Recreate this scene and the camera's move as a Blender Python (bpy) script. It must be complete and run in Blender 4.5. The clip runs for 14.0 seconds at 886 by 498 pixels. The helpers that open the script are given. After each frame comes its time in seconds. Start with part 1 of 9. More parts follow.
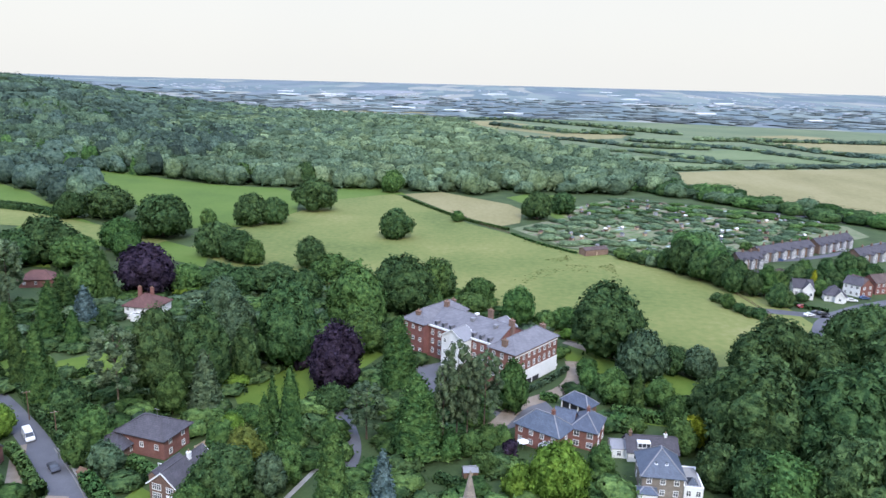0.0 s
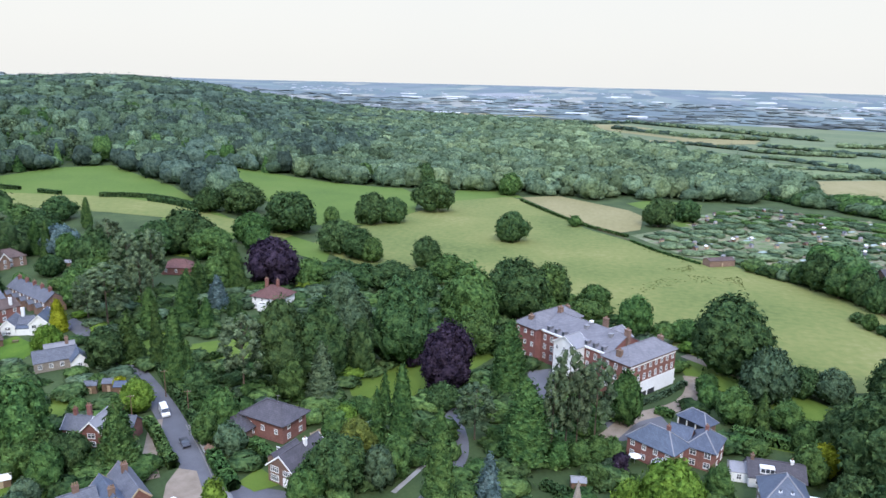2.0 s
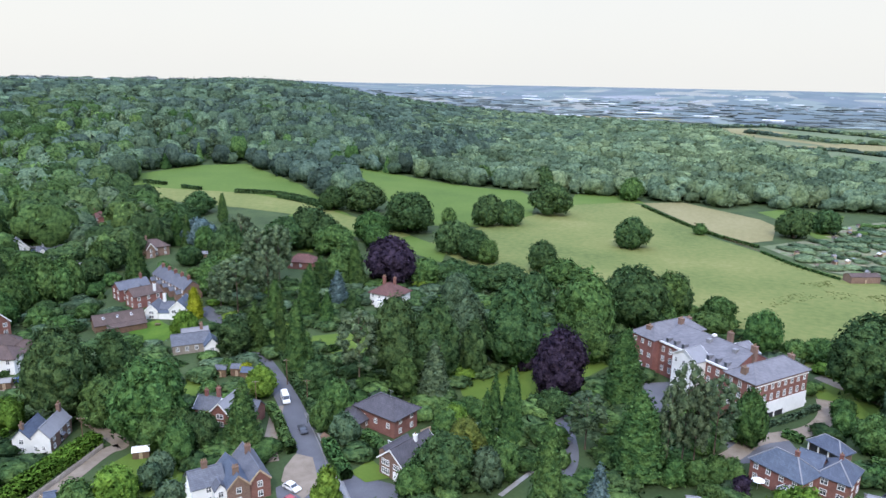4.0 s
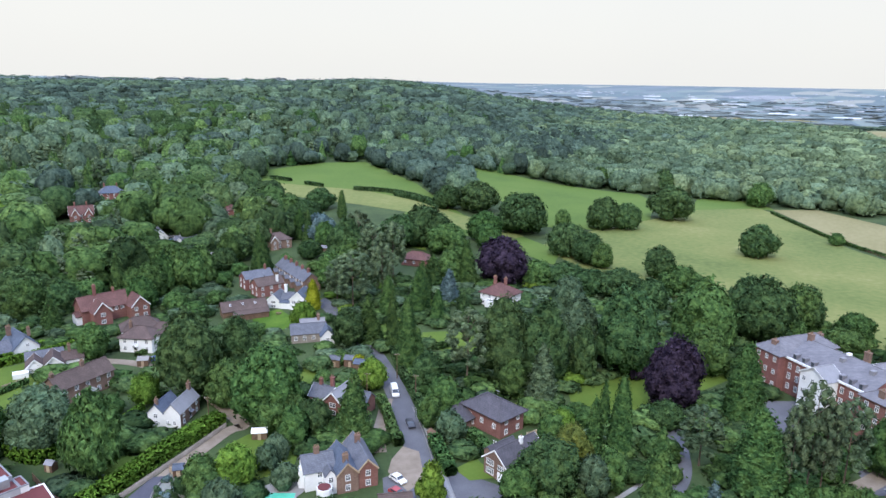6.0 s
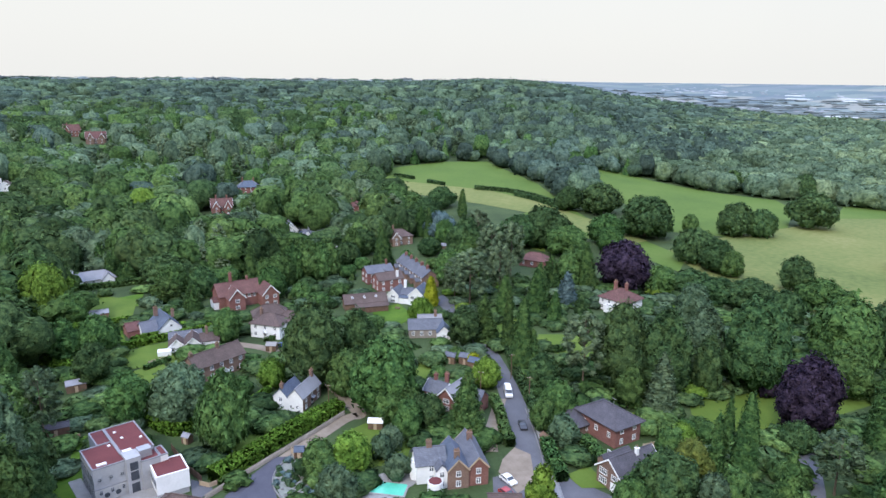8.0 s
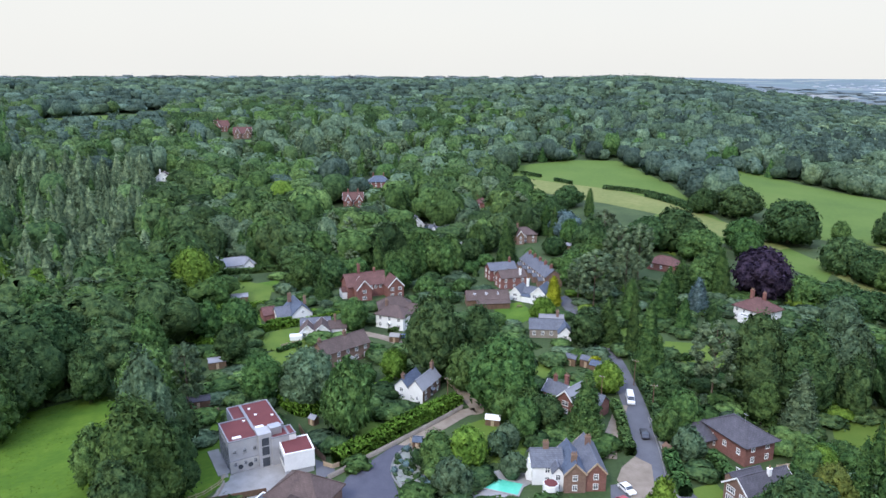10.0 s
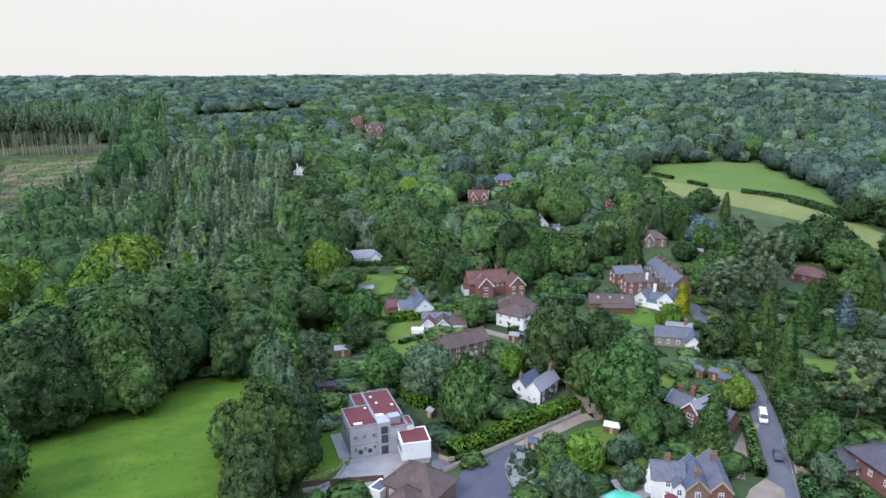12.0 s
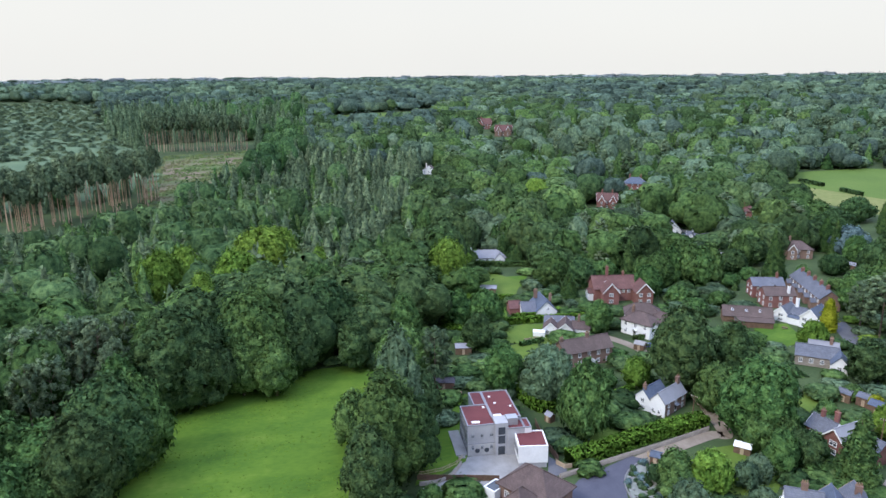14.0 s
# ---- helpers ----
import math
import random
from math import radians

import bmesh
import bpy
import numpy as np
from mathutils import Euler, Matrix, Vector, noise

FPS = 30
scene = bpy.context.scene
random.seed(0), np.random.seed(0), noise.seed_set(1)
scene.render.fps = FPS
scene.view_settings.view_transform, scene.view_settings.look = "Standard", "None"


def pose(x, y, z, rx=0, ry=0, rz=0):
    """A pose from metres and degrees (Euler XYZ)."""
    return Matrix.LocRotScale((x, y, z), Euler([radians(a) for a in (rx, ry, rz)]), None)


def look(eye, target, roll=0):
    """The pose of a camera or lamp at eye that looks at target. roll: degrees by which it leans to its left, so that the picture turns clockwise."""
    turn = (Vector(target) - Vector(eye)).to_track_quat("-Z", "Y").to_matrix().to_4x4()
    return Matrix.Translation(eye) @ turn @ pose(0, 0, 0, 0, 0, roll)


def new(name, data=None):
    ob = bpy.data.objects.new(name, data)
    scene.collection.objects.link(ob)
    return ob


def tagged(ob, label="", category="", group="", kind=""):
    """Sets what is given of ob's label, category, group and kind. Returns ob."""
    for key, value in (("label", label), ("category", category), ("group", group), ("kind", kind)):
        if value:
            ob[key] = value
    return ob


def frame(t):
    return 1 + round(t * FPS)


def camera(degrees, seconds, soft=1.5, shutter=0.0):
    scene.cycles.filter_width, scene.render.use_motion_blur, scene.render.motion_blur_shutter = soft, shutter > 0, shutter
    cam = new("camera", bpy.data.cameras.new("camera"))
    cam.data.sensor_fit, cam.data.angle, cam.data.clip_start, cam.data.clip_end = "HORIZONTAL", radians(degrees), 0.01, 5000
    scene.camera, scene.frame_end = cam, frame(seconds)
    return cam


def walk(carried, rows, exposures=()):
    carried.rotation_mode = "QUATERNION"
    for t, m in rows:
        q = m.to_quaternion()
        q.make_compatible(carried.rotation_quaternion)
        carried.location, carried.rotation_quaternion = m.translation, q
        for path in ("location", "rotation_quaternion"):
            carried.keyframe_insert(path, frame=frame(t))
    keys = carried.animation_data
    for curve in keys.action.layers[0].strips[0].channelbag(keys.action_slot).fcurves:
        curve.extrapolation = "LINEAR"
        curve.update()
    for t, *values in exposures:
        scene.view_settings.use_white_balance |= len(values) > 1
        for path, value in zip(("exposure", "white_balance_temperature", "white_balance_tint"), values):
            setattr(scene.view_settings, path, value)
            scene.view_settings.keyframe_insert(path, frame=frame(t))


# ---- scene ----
EYE = 86.0
cam = camera(64.60, 14.0)
# seconds, yaw to the left, pitch, lean to the right: the drone hovers and turns on the spot
ROWS = [
    (0.0, 3.30, -13.51, -1.43),
    (0.5, 5.66, -13.50, -1.41),
    (1.0, 8.05, -13.50, -1.42),
    (1.5, 10.49, -13.51, -1.40),
    (2.0, 12.95, -13.52, -1.34),
    (2.5, 15.35, -13.52, -1.30),
    (3.0, 17.79, -13.50, -1.21),
    (5.5, 29.71, -13.63, -0.93),
    (6.0, 32.04, -13.65, -0.84),
    (6.5, 34.50, -13.68, -0.76),
    (7.0, 36.95, -13.73, -0.68),
    (7.5, 39.45, -13.76, -0.56),
    (8.0, 41.99, -13.78, -0.54),
    (10.5, 54.99, -14.10, -0.10),
    (11.0, 57.58, -14.14, -0.07),
    (11.5, 60.16, -14.17, -0.01),
    (12.0, 62.72, -14.18, 0.12),
    (12.5, 65.33, -14.15, 0.19),
    (13.0, 67.93, -14.10, 0.32),
    (13.5, 70.53, -14.10, 0.39),
    (14.0, 73.17, -14.07, 0.48),
]
walk(cam, [(t, pose(0, 0, EYE, 0, 0, yaw) @ pose(0, 0, 0, 90 + pitch) @ pose(0, 0, 0, 0, 0, -lean)) for t, yaw, pitch, lean in ROWS],
     exposures=[(0.0, 0.05), (7.0, 0.02), (14.0, 0.0)])

# ---- sky and sun: a bright, thinly overcast evening ----
SUN_AZ, SUN_EL = -162.0, 44.0          # degrees to the left of north, and above the horizon
world = bpy.data.worlds.new("sky")
scene.world = world
world.use_nodes = True
wn, wl = world.node_tree.nodes, world.node_tree.links
wn.clear()
sky = wn.new("ShaderNodeTexSky")
sky.sky_type, sky.sun_disc = "NISHITA", False
sky.sun_elevation, sky.sun_rotation = radians(SUN_EL), radians(-SUN_AZ)
sky.air_density, sky.dust_density, sky.ozone_density = 1.0, 3.0, 1.0
sky_bg = wn.new("ShaderNodeBackground")
sky_bg.inputs[1].default_value = 0.07
wl.new(sky.outputs[0], sky_bg.inputs[0])
# a closed sheet of thin white cloud over it
coord = wn.new("ShaderNodeTexCoord")
cloud_noise = wn.new("ShaderNodeTexNoise")
cloud_noise.inputs["Scale"].default_value = 2.2
cloud_noise.inputs["Detail"].default_value = 5
wl.new(coord.outputs["Generated"], cloud_noise.inputs["Vector"])
cloud_ramp = wn.new("ShaderNodeValToRGB")
cloud_ramp.color_ramp.elements[0].position, cloud_ramp.color_ramp.elements[0].color = 0.3, (0.95, 0.955, 0.94, 1)
cloud_ramp.color_ramp.elements[1].position, cloud_ramp.color_ramp.elements[1].color = 0.7, (0.985, 0.985, 0.96, 1)
wl.new(cloud_noise.outputs[0], cloud_ramp.inputs[0])
cloud_bg = wn.new("ShaderNodeBackground")
overhead = wn.new("ShaderNodeMix")
overhead.data_type, overhead.blend_type = "RGBA", "MULTIPLY"
overhead.inputs[7].default_value = (0.75, 0.93, 1.46, 1)
wl.new(cloud_ramp.outputs[0], overhead.inputs[6])
wl.new(overhead.outputs[2], cloud_bg.inputs[0])
# an overcast sky is brighter towards the zenith
updown = wn.new("ShaderNodeSeparateXYZ")
wl.new(coord.outputs["Generated"], updown.inputs[0])
rise = wn.new("ShaderNodeMapRange")
rise.inputs["From Min"].default_value, rise.inputs["From Max"].default_value = 0.2, 1.0
rise.inputs["To Min"].default_value, rise.inputs["To Max"].default_value = 1.08, 3.0
wl.new(updown.outputs[2], rise.inputs[0])
wl.new(rise.outputs[0], cloud_bg.inputs[1])
high = wn.new("ShaderNodeMapRange")
high.inputs["From Min"].default_value, high.inputs["From Max"].default_value = 0.15, 0.6
wl.new(updown.outputs[2], high.inputs[0])
wl.new(high.outputs[0], overhead.inputs[0])
mix_sky = wn.new("ShaderNodeMixShader")
mix_sky.inputs[0].default_value = 0.82
wl.new(sky_bg.outputs[0], mix_sky.inputs[1])
wl.new(cloud_bg.outputs[0], mix_sky.inputs[2])
world_out = wn.new("ShaderNodeOutputWorld")
wl.new(mix_sky.outputs[0], world_out.inputs[0])

sun = new("sun", bpy.data.lights.new("sun", "SUN"))
sun.data.energy, sun.data.angle, sun.data.color = 2.5, radians(12), (1.0, 0.96, 0.91)
sun_from = Vector((-math.sin(radians(SUN_AZ)) * math.cos(radians(SUN_EL)), math.cos(radians(SUN_AZ)) * math.cos(radians(SUN_EL)), math.sin(radians(SUN_EL))))
sun.matrix_world = look(sun_from * 300, (0, 0, 0))

# ---- materials ----
def mat(name, colours, scale=1.0, rough=0.9, bump=0.0, fine=8.0, island=0.0, each=0.0, metal=0.0, spec=0.3, clear=0.0, world_space=True, stretch=(1, 1, 1)):
    """Two-scale mottled surface: colours from dark to light, scale in features a metre; island and each vary single leaves and single objects."""
    m = bpy.data.materials.new(name)
    m.use_nodes = True
    n, l = m.node_tree.nodes, m.node_tree.links
    bsdf = n["Principled BSDF"]
    bsdf.inputs["Roughness"].default_value, bsdf.inputs["Metallic"].default_value = rough, metal
    bsdf.inputs["Specular IOR Level"].default_value = spec
    if world_space:
        pos = n.new("ShaderNodeNewGeometry").outputs["Position"]
    else:
        pos = n.new("ShaderNodeTexCoord").outputs["Object"]
    if stretch != (1, 1, 1):
        mp = n.new("ShaderNodeMapping")
        mp.inputs["Scale"].default_value = stretch
        l.new(pos, mp.inputs[0])
        pos = mp.outputs[0]
    big = n.new("ShaderNodeTexNoise")
    big.inputs["Scale"].default_value, big.inputs["Detail"].default_value = scale, 4
    l.new(pos, big.inputs["Vector"])
    small = n.new("ShaderNodeTexNoise")
    small.inputs["Scale"].default_value, small.inputs["Detail"].default_value = scale * fine, 3
    l.new(pos, small.inputs["Vector"])
    add = n.new("ShaderNodeMath")
    add.operation = "MULTIPLY_ADD"
    l.new(small.outputs[0], add.inputs[0])
    add.inputs[1].default_value = 0.45
    l.new(big.outputs[0], add.inputs[2])
    ramp = n.new("ShaderNodeValToRGB")
    els = ramp.color_ramp.elements
    while len(els) < len(colours):
        els.new(0.5)
    for i, c in enumerate(colours):
        els[i].position = 0.45 + 0.55 * i / max(len(colours) - 1, 1)
        els[i].color = (*c, 1)
    l.new(add.outputs[0], ramp.inputs[0])
    colour = ramp.outputs[0]
    for amount, source in ((island, "island"), (each, "each")):
        if not amount:
            continue
        rnd = n.new("ShaderNodeNewGeometry").outputs["Random Per Island"] if source == "island" else n.new("ShaderNodeObjectInfo").outputs["Random"]
        hsv = n.new("ShaderNodeHueSaturation")
        val = n.new("ShaderNodeMapRange")
        val.inputs["To Min"].default_value, val.inputs["To Max"].default_value = 1 - amount, 1 + amount
        l.new(rnd, val.inputs[0])
        l.new(val.outputs[0], hsv.inputs["Value"])
        if source == "each":
            hue = n.new("ShaderNodeMapRange")
            hue.inputs["To Min"].default_value, hue.inputs["To Max"].default_value = 0.5 - amount * 0.09, 0.5 + amount * 0.05
            frac = n.new("ShaderNodeMath")
            frac.operation = "PINGPONG"
            frac.inputs[1].default_value = 0.21
            l.new(rnd, frac.inputs[0])
            scale5 = n.new("ShaderNodeMath")
            scale5.operation = "MULTIPLY"
            scale5.inputs[1].default_value = 4.7
            l.new(frac.outputs[0], scale5.inputs[0])
            l.new(scale5.outputs[0], hue.inputs[0])
            l.new(hue.outputs[0], hsv.inputs["Hue"])
        l.new(colour, hsv.inputs["Color"])
        colour = hsv.outputs[0]
    l.new(colour, bsdf.inputs["Base Color"])
    if clear:
        bsdf.inputs["Coat Weight"].default_value, bsdf.inputs["Coat Roughness"].default_value = clear, 0.08
    if bump:
        b = n.new("ShaderNodeBump")
        b.inputs["Strength"].default_value, b.inputs["Distance"].default_value = min(bump, 1.0), 0.05 * max(bump, 1.0)
        l.new(add.outputs[0], b.inputs["Height"])
        l.new(b.outputs[0], bsdf.inputs["Normal"])
    return m


def coursed(name, light, dark, joint, width, height, mortar=0.012, rough=0.85, axis="wall"):
    """Bricks, tiles or slates in courses over a mottled tone, in the thing's own coordinates."""
    m = mat(name, (dark, tuple((a + b) / 2 for a, b in zip(dark, light)), light), 0.35, rough, 0.25, 9, each=0.08, world_space=False)
    n, l = m.node_tree.nodes, m.node_tree.links
    bsdf = n["Principled BSDF"]
    base = bsdf.inputs["Base Color"].links[0].from_socket
    tc = n.new("ShaderNodeTexCoord")
    geo = n.new("ShaderNodeSeparateXYZ")
    l.new(tc.outputs["Object"], geo.inputs[0])
    run = n.new("ShaderNodeMath")
    run.operation = "ADD"
    l.new(geo.outputs[0], run.inputs[0])
    l.new(geo.outputs[1], run.inputs[1])
    comb = n.new("ShaderNodeCombineXYZ")
    l.new(run.outputs[0], comb.inputs[0])
    l.new(geo.outputs[2], comb.inputs[1])
    brick = n.new("ShaderNodeTexBrick")
    brick.inputs["Color1"].default_value, brick.inputs["Color2"].default_value = (1, 1, 1, 1), (0.72, 0.72, 0.72, 1)
    brick.inputs["Mortar"].default_value = (*joint, 1)
    brick.inputs["Scale"].default_value = 1.0
    brick.inputs["Mortar Size"].default_value = mortar
    brick.inputs["Brick Width"].default_value, brick.inputs["Row Height"].default_value = width, height
    l.new(comb.outputs[0], brick.inputs["Vector"])
    mul = n.new("ShaderNodeMix")
    mul.data_type, mul.blend_type = "RGBA", "MULTIPLY"
    mul.inputs[0].default_value = 0.85
    l.new(base, mul.inputs[6])
    l.new(brick.outputs[0], mul.inputs[7])
    l.new(mul.outputs[2], bsdf.inputs["Base Color"])
    return m


def leaf_mat(name, dark, light, each=0.22):
    """Foliage: every spray and every tree of its own tone, fine leafy relief, a little light through the leaves."""
    # Darkest mottle puts the shade of leaf gaps into the colour, at random.
    m = mat(name, (tuple(v * 0.4 for v in dark), dark, light, tuple(v * 1.3 for v in light)), 0.55, 0.9, 0, 6.0, island=0.32, each=each, spec=0.04)
    n, l = m.node_tree.nodes, m.node_tree.links
    bsdf = n["Principled BSDF"]
    out = n["Material Output"]
    tone = n.new("ShaderNodeAttribute")
    tone.attribute_name = "tone"
    value = n.new("ShaderNodeMath")
    value.operation = "MULTIPLY_ADD"
    value.inputs[1].default_value, value.inputs[2].default_value = 0.32, 1.0
    l.new(tone.outputs["Fac"], value.inputs[0])
    hue = n.new("ShaderNodeMath")
    hue.operation = "MULTIPLY_ADD"
    hue.inputs[1].default_value, hue.inputs[2].default_value = -0.012, 0.5
    l.new(tone.outputs["Fac"], hue.inputs[0])
    hsv = n.new("ShaderNodeHueSaturation")
    l.new(bsdf.inputs["Base Color"].links[0].from_socket, hsv.inputs["Color"])
    l.new(value.outputs[0], hsv.inputs["Value"])
    l.new(hue.outputs[0], hsv.inputs["Hue"])
    l.new(hsv.outputs[0], bsdf.inputs["Base Color"])
    pos = n.new("ShaderNodeNewGeometry")
    clumps = n.new("ShaderNodeTexVoronoi")
    clumps.inputs["Scale"].default_value = 1.5
    l.new(pos.outputs["Position"], clumps.inputs["Vector"])
    relief = n.new("ShaderNodeBump")
    relief.inputs["Strength"].default_value, relief.inputs["Distance"].default_value = 0.75, 0.5
    relief.invert = True
    l.new(clumps.outputs["Distance"], relief.inputs["Height"])
    l.new(relief.outputs[0], bsdf.inputs["Normal"])
    tr = n.new("ShaderNodeBsdfTranslucent")
    l.new(hsv.outputs[0], tr.inputs[0])
    mx = n.new("ShaderNodeMixShader")
    mx.inputs[0].default_value = 0.25
    l.new(bsdf.outputs[0], mx.inputs[1])
    l.new(tr.outputs[0], mx.inputs[2])
    l.new(mx.outputs[0], out.inputs[0])
    return m


TONES = {
    "green": ((0.045, 0.094, 0.031), (0.092, 0.164, 0.050), 0.2),
    "bright": ((0.076, 0.142, 0.024), (0.138, 0.224, 0.038), 0.14),
    "dark": ((0.036, 0.074, 0.030), (0.073, 0.124, 0.046), 0.2),
    "grey": ((0.058, 0.098, 0.056), (0.108, 0.160, 0.088), 0.18),
    "hedge": ((0.066, 0.138, 0.018), (0.120, 0.215, 0.030), 0.05),
    "blue": ((0.085, 0.135, 0.140), (0.145, 0.205, 0.210), 0.05),
    "copper": ((0.024, 0.017, 0.031), (0.052, 0.036, 0.056), 0.05),
    "gold": ((0.18, 0.20, 0.014), (0.30, 0.31, 0.03), 0.05),
    "olive": ((0.085, 0.108, 0.028), (0.145, 0.165, 0.040), 0.08),
    "needle": ((0.044, 0.096, 0.034), (0.094, 0.166, 0.052), 0.18),
    "pine": ((0.074, 0.114, 0.066), (0.136, 0.186, 0.100), 0.18),
}
LEAF = {key: leaf_mat("leaf_" + key, tuple(k * v for k, v in zip((1.1, 1.13, 1.12), a)), tuple(k * v for k, v in zip((1.1, 1.13, 1.12), b)), c) for key, (a, b, c) in TONES.items()}
BARK = mat("bark", ((0.07, 0.05, 0.035), (0.17, 0.13, 0.095)), 1.2, 0.95, 0.6, each=0.2)
BARK_PINE = mat("bark_pine", ((0.30, 0.20, 0.13), (0.52, 0.38, 0.26)), 1.0, 0.95, 0.5, each=0.2)
BARK_PALE = mat("bark_pale", ((0.25, 0.23, 0.19), (0.5, 0.47, 0.4)), 1.0, 0.9, 0.4)
GRASS_ROUGH = mat("undergrowth", ((0.026, 0.044, 0.014), (0.042, 0.068, 0.022), (0.066, 0.096, 0.032)), 0.08, 0.95, 0.6, 14)
LAWN = mat("lawn", ((0.061, 0.107, 0.013), (0.085, 0.134, 0.017), (0.109, 0.153, 0.024)), 0.12, 0.95, 0.3, 14)
LAWN_LUSH = mat("lawn_lush", ((0.040, 0.092, 0.006), (0.056, 0.118, 0.008), (0.080, 0.146, 0.011), (0.115, 0.172, 0.022)), 0.14, 0.95, 1.0, 9, stretch=(1, 0.45, 1))
PASTURE = mat("pasture", ((0.070, 0.100, 0.024), (0.122, 0.150, 0.040), (0.168, 0.180, 0.054), (0.236, 0.220, 0.092)), 0.013, 0.95, 0.4, 26)
MEADOW = mat("meadow", ((0.064, 0.112, 0.018), (0.084, 0.137, 0.022), (0.104, 0.151, 0.029)), 0.022, 0.95, 0.4, 20)
HAY = mat("hay", ((0.165, 0.148, 0.062), (0.214, 0.190, 0.086), (0.255, 0.226, 0.114)), 0.02, 0.95, 0.3, 18, stretch=(1, 0.4, 1))
BRASH = mat("brash", ((0.056, 0.094, 0.026), (0.086, 0.118, 0.036), (0.140, 0.112, 0.070), (0.176, 0.126, 0.094)), 0.035, 0.95, 0.6, 7)
ALLOT = mat("plots", ((0.080, 0.112, 0.050), (0.118, 0.146, 0.072), (0.165, 0.176, 0.105), (0.220, 0.205, 0.150)), 0.07, 0.95, 0.5, 7)
ASPHALT = mat("asphalt", ((0.076, 0.076, 0.086), (0.100, 0.100, 0.112), (0.128, 0.127, 0.138)), 0.15, 0.85, 0.15, 20)
TARMAC_DARK = mat("tarmac_dark", ((0.054, 0.054, 0.073), (0.072, 0.072, 0.093), (0.094, 0.094, 0.113)), 0.2, 0.85, 0.15, 20)
GRAVEL = mat("gravel", ((0.156, 0.120, 0.090), (0.216, 0.174, 0.132), (0.270, 0.222, 0.174)), 0.3, 0.95, 0.3, 20)
PAVING = mat("paving", ((0.205, 0.197, 0.188), (0.262, 0.252, 0.241), (0.312, 0.300, 0.286)), 0.4, 0.85, 0.1, 12)
KERB = mat("kerb_stone", ((0.15, 0.145, 0.14), (0.22, 0.215, 0.205)), 0.8, 0.9, 0.2)
BRICK_RED = coursed("brick_red", (0.300, 0.142, 0.116), (0.198, 0.088, 0.074), (0.6, 0.6, 0.58), 0.45, 0.15)
BRICK_BROWN = coursed("brick_brown", (0.270, 0.180, 0.138), (0.185, 0.118, 0.090), (0.6, 0.6, 0.58), 0.45, 0.15)
STONE_WALL = coursed("stone_wall", (0.336, 0.296, 0.248), (0.224, 0.192, 0.160), (0.6, 0.58, 0.55), 0.7, 0.3, 0.02)
RENDER_WHITE = mat("render_white", ((0.66, 0.66, 0.65), (0.80, 0.80, 0.79)), 0.3, 0.9, 0.1)
RENDER_GREY = mat("render_grey", ((0.30, 0.30, 0.31), (0.38, 0.38, 0.39)), 0.35, 0.9, 0.15)
SLATE_ROOF = coursed("slate_roof", (0.156, 0.162, 0.188), (0.101, 0.107, 0.130), (0.55, 0.55, 0.58), 0.5, 0.28, 0.02, 0.6)
SLATE_BLUE = coursed("slate_blue", (0.110, 0.133, 0.178), (0.075, 0.092, 0.133), (0.6, 0.6, 0.63), 0.5, 0.28, 0.02, 0.55)
TILE_RED = coursed("tile_red", (0.176, 0.090, 0.078), (0.114, 0.056, 0.050), (0.55, 0.55, 0.55), 0.4, 0.25, 0.02)
TILE_BROWN = coursed("tile_brown", (0.142, 0.102, 0.090), (0.090, 0.064, 0.058), (0.55, 0.55, 0.55), 0.4, 0.25, 0.02)
TILE_GREY = coursed("tile_grey", (0.105, 0.098, 0.112), (0.070, 0.065, 0.076), (0.55, 0.55, 0.55), 0.4, 0.25, 0.02)
LEAD = mat("lead_grey", ((0.189, 0.189, 0.202), (0.252, 0.252, 0.271)), 0.3, 0.6, 0.1)
ROOF_RED = mat("roof_membrane_red", ((0.105, 0.028, 0.029), (0.139, 0.039, 0.039)), 0.3, 0.85, 0.1)
TIMBER = mat("timber", ((0.096, 0.060, 0.040), (0.176, 0.112, 0.072)), 1.0, 0.85, 0.3, each=0.15)
TIMBER_PALE = mat("timber_pale", ((0.34, 0.26, 0.17), (0.48, 0.38, 0.26)), 1.0, 0.85, 0.3, each=0.12)
PAINT_WHITE = mat("paint_white", ((0.74, 0.74, 0.74), (0.84, 0.84, 0.83)), 1.0, 0.5)
# Dark doors, and panels whose colour gives the shade inside openings.
DARK_VOID = mat("dark_door_and_void", ((0.02, 0.02, 0.024), (0.045, 0.045, 0.05)), 1.0, 0.6)
POT = mat("clay", ((0.198, 0.121, 0.077), (0.275, 0.182, 0.121)), 2.0, 0.9)
GLASS = mat("window_glass", ((0.035, 0.04, 0.05), (0.06, 0.07, 0.085)), 0.4, 0.08, spec=0.6)
POOL = mat("pool_water", ((0.08, 0.44, 0.30), (0.14, 0.56, 0.40)), 0.3, 0.06, spec=0.6)
CONCRETE = mat("concrete", ((0.34, 0.33, 0.32), (0.46, 0.45, 0.43)), 0.5, 0.9, 0.2)
METAL_GREY = mat("metal_grey", ((0.35, 0.36, 0.38), (0.45, 0.46, 0.48)), 0.6, 0.45, metal=0.6)
PAINTS = {k: mat("car_" + k, (c, tuple(v * 1.15 for v in c)), 1.0, 0.3, clear=0.7) for k, c in dict(white=(0.72, 0.72, 0.72), black=(0.02, 0.02, 0.025), red=(0.30, 0.03, 0.035), silver=(0.38, 0.39, 0.41), blue=(0.05, 0.09, 0.2)).items()}
TYRE = mat("tyre", ((0.015, 0.015, 0.015), (0.03, 0.03, 0.03)), 2.0, 0.9)
